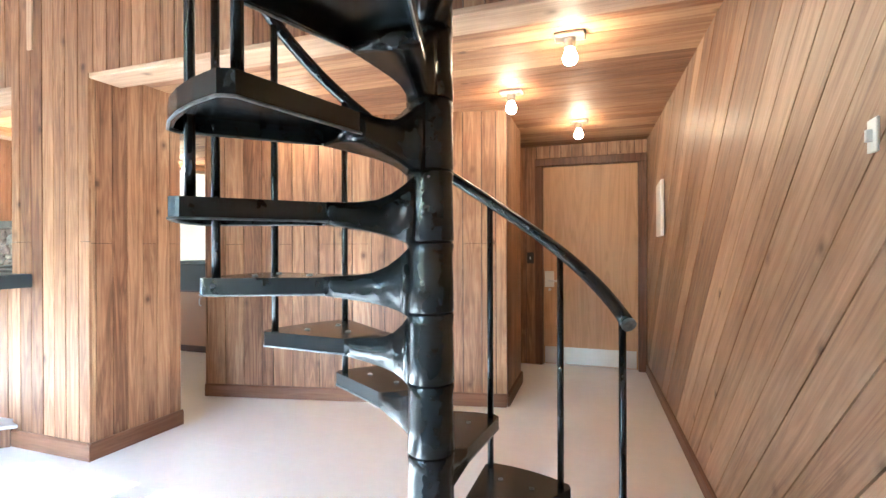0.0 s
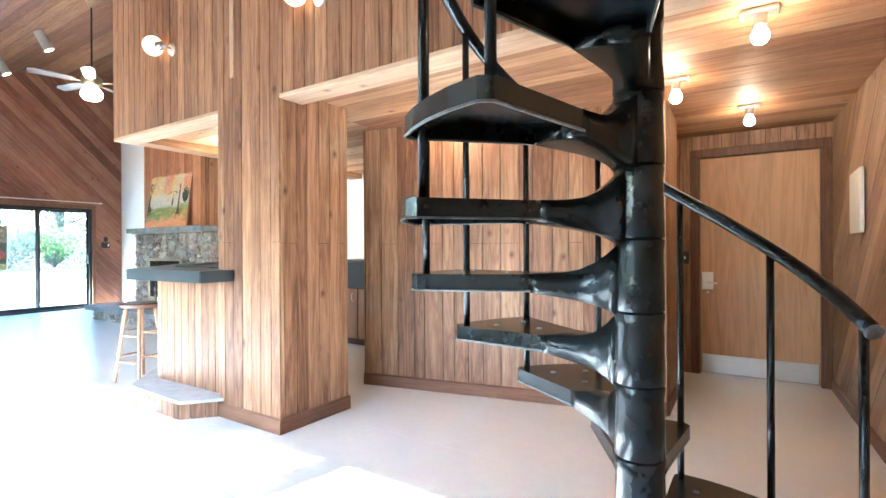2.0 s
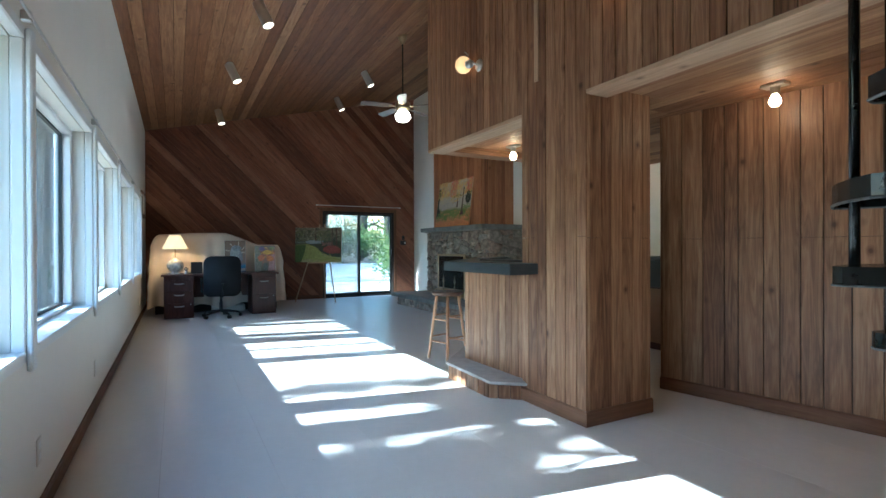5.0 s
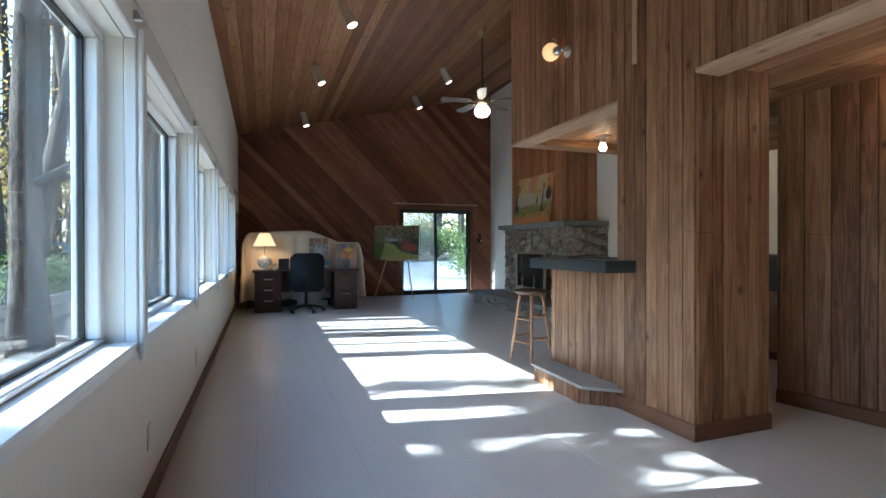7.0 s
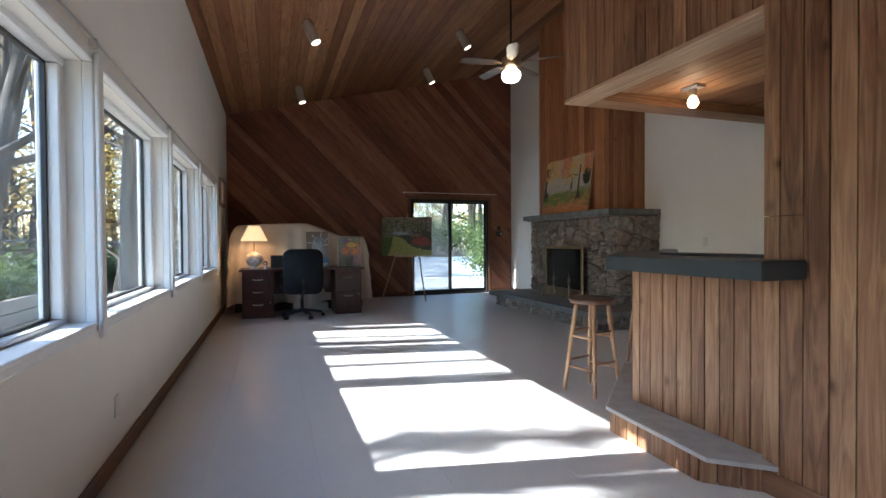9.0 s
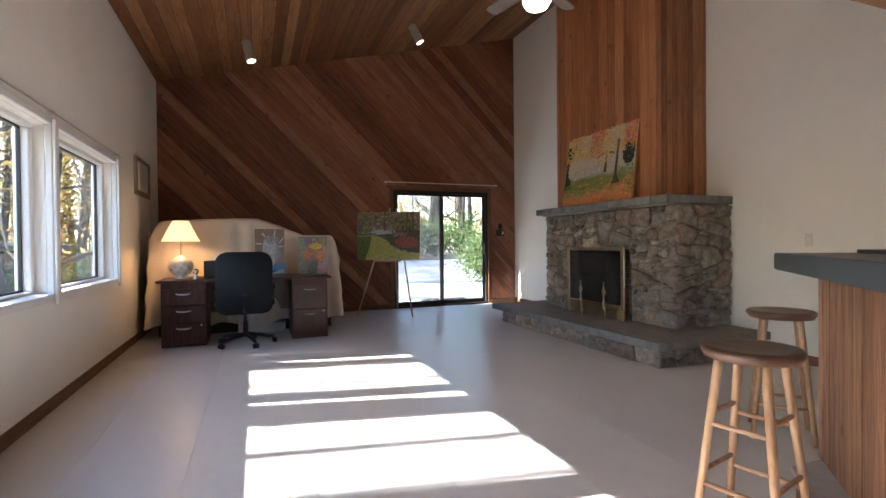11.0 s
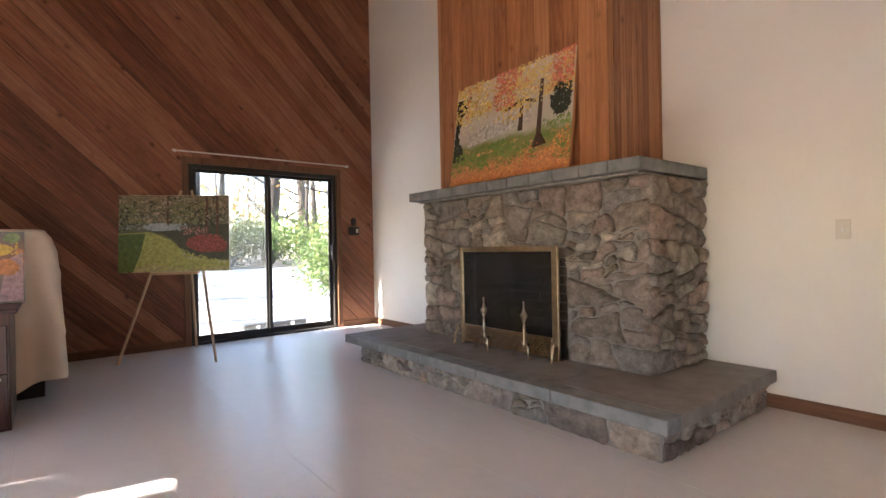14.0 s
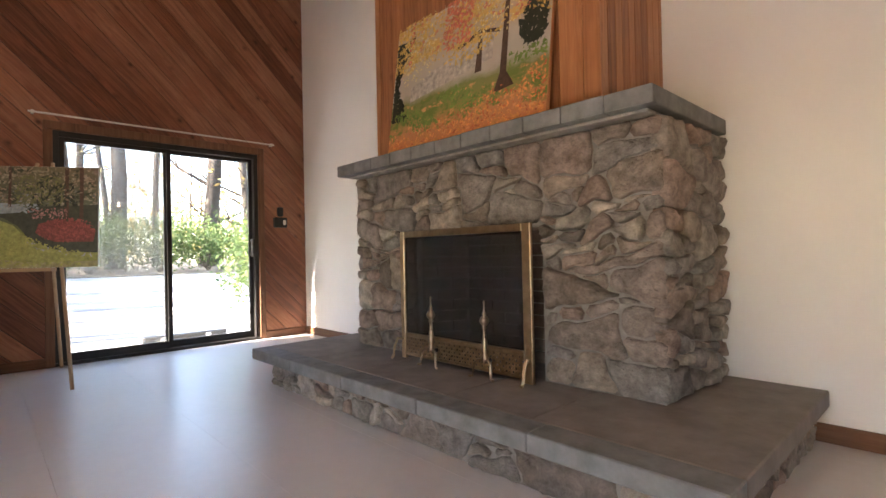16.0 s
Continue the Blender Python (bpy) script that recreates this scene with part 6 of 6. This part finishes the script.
structure(patio, "pale sunlit drive rising from the glass door", "pavement")
bm = bmesh.new()
add_prism(bm, [(-22.4, -0.55), (-22.4, 0.50), (-28, 0.62), (-70, 1.2), (-70, -0.55)], -3.0, 45.0, lambda a, b, h: Vector((a, h, b)))
structure(part("ground_bank", bm, M_GROUND), "leaf-covered bank beyond the drive", "ground")
stp = thing("doorstep", pose(0, 0, 0), "weathered wooden doorstep outside the glass door", "step")
for k in range(4):
    part("board", box((XL - 0.24 - k * 0.145, 3.0, -0.099), (XL - 0.105 - k * 0.145, 5.05, -0.03), 0.006), M_DECK, stp)
trees = random.Random(5)


def tree(x, y, r, h, crown=0, seed=0, lean=0.0, straight=False):
    g = random.Random(seed)
    t = thing("tree", pose(x, y, -0.45), "tall bare-trunked woodland tree with rough grey bark", "tree", "woodland trees")
    pts, rr_ = [], []
    n = 12
    a = g.uniform(0, 6.28)
    sway = 0.10 if straight else g.uniform(0.08, 0.32)
    root = 0 if straight else 1
    for i in range(n + 1):
        f = i / n
        pts.append(Vector((lean * h * f * math.cos(a) + sway * (math.sin(f * 7 + seed) - root * math.sin(seed)), lean * h * f * math.sin(a) + sway * (math.cos(f * 6 + seed) - root * math.cos(seed)), f * h)))
    bm = bmesh.new()
    k = 10
    rings = []
    for i, p in enumerate(pts):
        f = i / n
        q = r * (1.0 - 0.72 * f) * (1.35 if i == 0 else 1.0)
        rings.append([bm.verts.new(p + Vector((q * math.cos(6.283 * j / k), q * math.sin(6.283 * j / k), 0)) * (1 + 0.12 * noise.noise(Vector((j * 1.7, i * 0.9, seed))))) for j in range(k)])
    for p, q in zip(rings, rings[1:]):
        for j in range(k):
            bm.faces.new((p[j], p[(j + 1) % k], q[(j + 1) % k], q[j]))
    part("trunk", bm, M_BARK, t, smooth=True)
    ends = []
    bm = bmesh.new()
    for i in range(9 + (4 if crown else 0)):
        f = g.uniform(0.14, 0.95)
        p = pts[int(f * n)]
        an = g.uniform(0, 6.28)
        ln = h * g.uniform(0.10, 0.22) * (1.2 - f)
        ln = max(ln, 0.8)
        e = p + Vector((math.cos(an) * ln, math.sin(an) * ln, ln * g.uniform(0.4, 0.9)))
        mid = (p + e) / 2 + Vector((g.uniform(-0.1, 0.1) * ln, g.uniform(-0.1, 0.1) * ln, -0.12 * ln))
        add_tube(bm, [p, mid, e], r * 0.34 * (1.15 - f), 6, 0.012)
        add_tube(bm, [mid, mid + Vector((g.uniform(-0.4, 0.4) * ln, g.uniform(-0.4, 0.4) * ln, 0.35 * ln))], r * 0.15, 5, 0.008)
        ends += [e, mid]
    part("limbs", bm, M_BARK, t)
    if crown:
        part("crown", leaves(ends, crown, 1.3, 0.13, g), M_FALL, t)
    return t


def leaves(centres, count, spread, size, g):
    """Many small leaf cards in loose clumps."""
    verts, faces = [], []
    for c in centres:
        for _ in range(count // max(1, len(centres))):
            p = c + Vector((g.gauss(0, spread * 0.5), g.gauss(0, spread * 0.5), g.gauss(0, spread * 0.4)))
            u = Vector((g.gauss(0, 1), g.gauss(0, 1), g.gauss(0, 1))).normalized()
            v = u.orthogonal().normalized()
            s_ = size * g.uniform(0.5, 1.2)
            i = len(verts)
            verts += [p - u * s_, p + v * s_ * 0.5, p + u * s_, p - v * s_ * 0.5]
            faces.append((i, i + 1, i + 2, i + 3))
    bm = bmesh.new()
    bv = [bm.verts.new(v) for v in verts]
    for f in faces:
        bm.faces.new([bv[i] for i in f])
    return bm


def shrub(x, y, r, h, seed, z=-0.45):
    g = random.Random(seed)
    t = thing("shrub", pose(x, y, z), "leafy evergreen shrub in the woodland garden", "shrub", "garden shrubs")
    bm = bmesh.new()
    tips = []
    for k in range(9):
        a = g.uniform(0, 6.28)
        e = Vector((math.cos(a) * r * g.uniform(0.2, 0.8), math.sin(a) * r * g.uniform(0.2, 0.8), h * g.uniform(0.35, 0.9)))
        add_tube(bm, [(0, 0, 0), e * 0.5 + Vector((0, 0, 0.1)), e], 0.018, 5, 0.005)
        tips.append(e)
    part("stems", bm, M_BARK, t)
    part("foliage", leaves(tips, 2600, r * 0.6, 0.062 if z > 0 else 0.05, g), M_SHRUB, t)


# trees that throw the shade bands across the floor: u along the window wall, d metres out along the sun's way
for i, (u, d_, r) in enumerate(((-3.62, 4.2, 0.25), (-4.15, 7.5, 0.11), (-7.26, 5.0, 0.27), (-6.71, 8.0, 0.09), (-6.10, 9.5, 0.09), (-8.60, 8.5, 0.19), (-1.35, 5.0, 0.17), (-4.71, 9.5, 0.085))):
    tree(u - 0.195 * d_, YS - 0.2 - d_, r, 15 + i % 3, seed=40 + i, straight=True)
# big forked tree just outside the window wall
fork = tree(-9.55, -3.2, 0.225, 15, seed=77, straight=True)
bm = bmesh.new()
add_tube(bm, [(0.02, 0, 1.5), (-0.35, 0.05, 2.5), (-1.0, 0.1, 4.2), (-1.9, 0.1, 7.0)], 0.19, 10, 0.08)
add_tube(bm, [(-0.7, 0.08, 3.4), (-0.5, 0.5, 4.6), (-0.6, 0.8, 6.0)], 0.07, 7, 0.03)
part("limb", bm, M_BARK, fork, smooth=True)
# a leafy bough that dapples the sun on the nearer panes
bg = random.Random(91)
bough = tree(-5.2, -9.6, 0.05, 13, seed=61)
clumps = ((-3.28, 1.0), (-3.2, 1.25), (-3.3, 1.5), (-3.08, 0.95), (-3.05, 1.2), (-2.95, 1.0), (-2.9, 1.25), (-2.8, 1.05), (-2.75, 1.3), (-3.25, 1.8), (-3.12, 1.45), (-4.68, 1.65), (-4.74, 1.3), (-4.72, 1.0), (-1.6, 1.2), (-3.96, 1.72), (-3.93, 1.88), (-3.96, 1.55), (-3.18, 1.1), (-2.98, 1.35), (-2.85, 0.92))
pts_ = [Vector((u - 0.195 * dd_ + 5.2, -0.65 - dd_ + 9.6, zz_ + 0.67 * dd_ + 0.45)) for dd_, (u, zz_) in zip([8.9 + 0.13 * (k % 4) for k in range(len(clumps))], clumps)]
part("crown", leaves(pts_, 3400, 0.23, 0.055, bg), M_FALL, bough)
n = 0
while n < 74:
    x, y = trees.uniform(-46, 6), trees.uniform(-34, -13)
    if trees.random() < 0.3:
        y = trees.uniform(-13, -8)
        x = trees.uniform(-30, -13)
    n += 1
    tree(x, y, trees.uniform(0.10, 0.26), trees.uniform(13, 19), crown=700 if y < -20 else 0, seed=n, lean=trees.uniform(0, 0.04))
for n in range(26):
    x, y = trees.uniform(-46, -24), trees.uniform(-8, 24)
    tree(x, y, trees.uniform(0.12, 0.32), trees.uniform(13, 19), crown=320 if n % 2 else 0, seed=100 + n, lean=trees.uniform(0, 0.05))
for n in range(44):
    x, y, r, h = trees.uniform(-30, -3), trees.uniform(-14, -5.5), trees.uniform(0.7, 1.4), trees.uniform(1.0, 1.9)
    if not (-27 < x < -12 and y > -8.5):
        shrub(x, y, r, h, 200 + n)
for i, (x, y, r, h, z) in enumerate(((-14.7, 6.25, 0.75, 1.45, -0.09), (-15.6, 7.1, 0.9, 1.7, -0.05), (-23.3, 3.2, 1.1, 1.35, 0.48), (-23.8, 5.0, 1.2, 1.5, 0.48), (-23.4, 6.7, 1.2, 1.45, 0.48), (-24.0, 8.3, 1.3, 1.7, 0.5), (-23.6, 1.0, 1.3, 1.6, 0.48), (-26.5, 10.5, 1.6, 2.0, 0.55), (-27, 6.0, 1.7, 1.9, 0.55))):
    shrub(x, y, r, h, 300 + i, z)
for i, (x, y, r) in enumerate(((-27.5, 9.3, 0.33), (-27.0, 6.1, 0.30), (-30.5, 12.3, 0.24), (-26.5, 11.2, 0.14), (-31, 8.4, 0.16), (-29, 4.0, 0.2), (-25.5, 10.2, 0.09))):
    tree(x, y, r, 17, seed=620 + i, lean=0.02)
for n in range(34):
    x, y, r, h = trees.uniform(-42, -11.8), trees.uniform(-11, -2.2), trees.uniform(0.07, 0.2), trees.uniform(12, 18)
    tree(x, y, r, h, crown=900 if x < -20 else 0, seed=400 + n, lean=trees.uniform(0, 0.12))
# golden saplings under the tall trees
for n in range(22):
    x, y = trees.uniform(-40, -19), trees.uniform(-16, -6.5)
    g = random.Random(800 + n)
    sap = thing("sapling", pose(x, y, -0.45), "slim sapling with golden autumn leaves", "tree", "autumn saplings")
    h = g.uniform(4, 8)
    bm = tube([(0, 0, 0), (g.uniform(-0.2, 0.2), g.uniform(-0.2, 0.2), h * 0.5), (g.uniform(-0.5, 0.5), g.uniform(-0.5, 0.5), h)], 0.05, 6, 0.012)
    tips = []
    for k in range(11):
        z_, an = h * g.uniform(0.25, 1.0), g.uniform(0, 6.28)
        e = Vector((math.cos(an) * g.uniform(0.5, 1.5), math.sin(an) * g.uniform(0.5, 1.5), z_ + 0.4))
        add_tube(bm, [(0, 0, z_ - 0.2), e], 0.014, 5, 0.005)
        tips += [e, e * 0.6 + Vector((0, 0, z_ * 0.4))]
    part("trunk", bm, M_BARK, sap)
    part("crown", leaves(tips, 900, 0.8, 0.075, g), M_FALL, sap)
for n in range(20):
    x, y, r, h = trees.uniform(-30, -11.5), trees.uniform(-9, -3.6), trees.uniform(0.8, 1.5), trees.uniform(1.0, 2.0)
    if not (-27 < x < -14 and y < -4.3):
        shrub(x, y, r, h, 500 + n)
M_TARP = plain_mat("blue_tarpaulin", (0.03, 0.038, 0.046), 0.6, var=0.3, scale=2, bumps=0.2)
M_LOG = plain_mat("cut_log_ends", (0.20, 0.15, 0.105), 0.9, var=0.5, scale=9, bumps=0.5, fine=30)
rg = random.Random(88)
stack = thing("log_stack", pose(-21.0, -6.0, -0.45), "long stack of cut firewood logs in the garden", "firewood")
for row in range(6):
    for k in range(25):
        r = rg.uniform(0.105, 0.145)
        x_, z_ = -3.4 + k * 0.275 + (0.135 if row % 2 else 0) + rg.uniform(-0.02, 0.02), 0.14 + row * 0.235
        ln_ = rg.uniform(0.36, 0.46)
        bm = bmesh.new()
        ring = [(r * math.cos(q * 0.698 + row) * rg.uniform(0.9, 1.08), r * math.sin(q * 0.698 + row) * rg.uniform(0.9, 1.08)) for q in range(9)]
        add_prism(bm, ring, -0.35, ln_, lambda a, b, h, x_=x_, z_=z_: Vector((x_ + a, h, z_ + b)))
        part("log", bm, M_LOG, stack)
tarp = thing("tarpaulin", pose(-21.0, -6.0, 1.12), "crumpled blue-grey tarpaulin lying over the log stack", "tarpaulin")
bm = bmesh.new()
grid = []
for a in range(49):
    col = []
    for b in range(15):
        u_, v_ = a / 48, b / 14
        drop = max(0.0, v_ - 0.72) * 1.35
        wr = 0.06 * noise.noise(Vector((u_ * 14, v_ * 4, 2))) + 0.03 * noise.noise(Vector((u_ * 40, v_ * 9, 5)))
        col.append(bm.verts.new((-3.7 + 7.4 * u_, -0.6 + 1.25 * min(v_, 0.78) / 0.72 + 0.06 * noise.noise(Vector((u_ * 20, v_ * 3, 9))), 0.12 + wr - drop * (0.75 + 0.4 * math.sin(u_ * 17)))))
    grid.append(col)
for a in range(48):
    for b in range(14):
        bm.faces.new((grid[a][b], grid[a + 1][b], grid[a + 1][b + 1], grid[a][b + 1]))
part("cover", bm, M_TARP, tarp, smooth=True)
for i, (x, r, h) in enumerate(((-16.6, 0.75, 1.1), (-17.9, 0.7, 0.95), (-19.3, 0.7, 1.0), (-20.6, 0.6, 0.8), (-15.2, 0.8, 1.3))):
    shrub(x, -5.3 + 0.1 * (i % 2), r, h, 700 + i)
timber = thing("garden_timber", pose(-13.1, 4.55, -0.099), "dark weathered timber lying on the patio", "timber")
part("beam", box((-0.05, -0.5, 0), (0.05, 0.45, 0.085), 0.01), M_DARK, timber)
for y in (-0.3, 0.22):
    part("bracket", box((0.0505, y - 0.03, 0.015), (0.056, y + 0.03, 0.07), 0.002), M_CHROME, timber)
# far woods
bmf = bmesh.new()
ft = random.Random(55)
for n in range(170):
    if n < 110:
        x, y = ft.uniform(-75, 10), ft.uniform(-60, -26)
    else:
        x, y = ft.uniform(-75, -44), ft.uniform(-30, 40)
    hh_, q_ = ft.uniform(10, 18), ft.uniform(0.06, 0.17)
    add_tube(bmf, [(x, y, -0.5), (x + ft.uniform(-0.4, 0.4), y, hh_ * 0.5), (x + ft.uniform(-0.9, 0.9), y, hh_)], q_, 6, q_ * 0.3)
    for m_ in range(3):
        z_ = hh_ * ft.uniform(0.3, 0.9)
        add_tube(bmf, [(x, y, z_), (x + ft.uniform(-2, 2), y + ft.uniform(-1, 1), z_ + ft.uniform(0.6, 2.2))], q_ * 0.35, 4, 0.02)
tagged(part("far_trunks", bmf, M_BARK), "distant bare woodland trunks", "woods", kind="stuff")
bd = random.Random(77)
verts_c = [Vector((bd.uniform(-90, 40), bd.uniform(-75, -42), bd.uniform(0, 10))) for _ in range(420)] + [Vector((bd.uniform(-85, -50), bd.uniform(-45, 60), bd.uniform(0, 10))) for _ in range(260)]
fw = part("far_woods", leaves(verts_c, 40000, 4.5, 0.30, bd), M_FALL)
tagged(fw, "distant autumn woodland", "woods", kind="stuff")
wb_ = thing("low_wooden_wall", pose(0, 0, 0), "low weathered timber garden wall outside the windows", "garden wall")
for k in range(2):
    part("plank", box((-24, -4.55, -0.45 + k * 0.27), (-2, -4.43, -0.20 + k * 0.27), 0.01), M_DECK, wb_)

# ---- boards of the walls ----
board_wall(wall_w, lambda a, b, h: Vector((XL - 0.012 + h, a, b)), [[(YS, 0), (YN, 0), (YN, zc(YN)), (YS, zc(YS))]], 0.165, angle=-45, holes=[SD], material=M_DIAG)
board_wall(wall_e, lambda a, b, h: Vector((xr(a) + 0.012 - h, a, b)), [[(YS, 0), (5.6, 0), (5.6, zc(5.6)), (YS, zc(YS))]], 0.15, angle=-45, material=M_HALL)
board_wall(wall_p, lambda a, b, h: Vector((a, YB + 0.012 - h, b)), [[(XK0, Z_SOFFIT + 0.028), (XP, Z_SOFFIT + 0.028), (XP, zc(YB)), (XK0, zc(YB))]], 0.098, material=M_PANEL)
board_wall(wall_p, lambda a, b, h: Vector((a, YB + 0.012 - h, b)), [[(XP, 0), (XC, 0), (XC, zc(YB)), (XP, zc(YB))]], 0.098, material=M_PANEL, seam=1.25)
board_wall(wall_p, lambda a, b, h: Vector((a, YB + 0.012 - h, b)), [[(XC, Z_SOFFIT + 0.028), (xr(YB), Z_SOFFIT + 0.028), (xr(YB), zc(YB)), (XC, zc(YB))]], 0.098, material=M_PANEL)
board_wall(wall_p, lambda a, b, h: Vector((XC - 0.012 + h, a, b)), [[(YB + 0.014, 0), (YB + 0.615, 0), (YB + 0.615, Z_HALL), (YB + 0.014, Z_HALL)]], 0.104, material=M_PANEL, seam=1.24)
LP = (PB - PA).length
board_wall(wall_h, lambda a, b, h: Vector((*(PA + d * a + nrm * (h - 0.012)), b)), [[(0, 0), (LP, 0), (LP, Z_HALL), (0, Z_HALL)]], 0.128, material=M_PANEL, seam=1.24, jitter=0.3)
board_wall(wall_h, lambda a, b, h: Vector((-0.642 - 0.04 * (a - 4.145) + h, a, b)), [[(PB.y + 0.01, 0), (4.87, 0), (4.87, Z_HALL), (PB.y + 0.01, Z_HALL)]], 0.13, material=M_PANEL)
board_wall(wall_d, lambda a, b, h: Vector((a, 5.612 - h, b)), [[(-1.8, 0), (xr(5.6), 0), (xr(5.6), Z_HALL), (-1.8, Z_HALL)]], 0.12, holes=[(HD[0] - 0.07, -1, HD[2] + 0.07, HD[3] + 0.07)], material=M_PANEL)
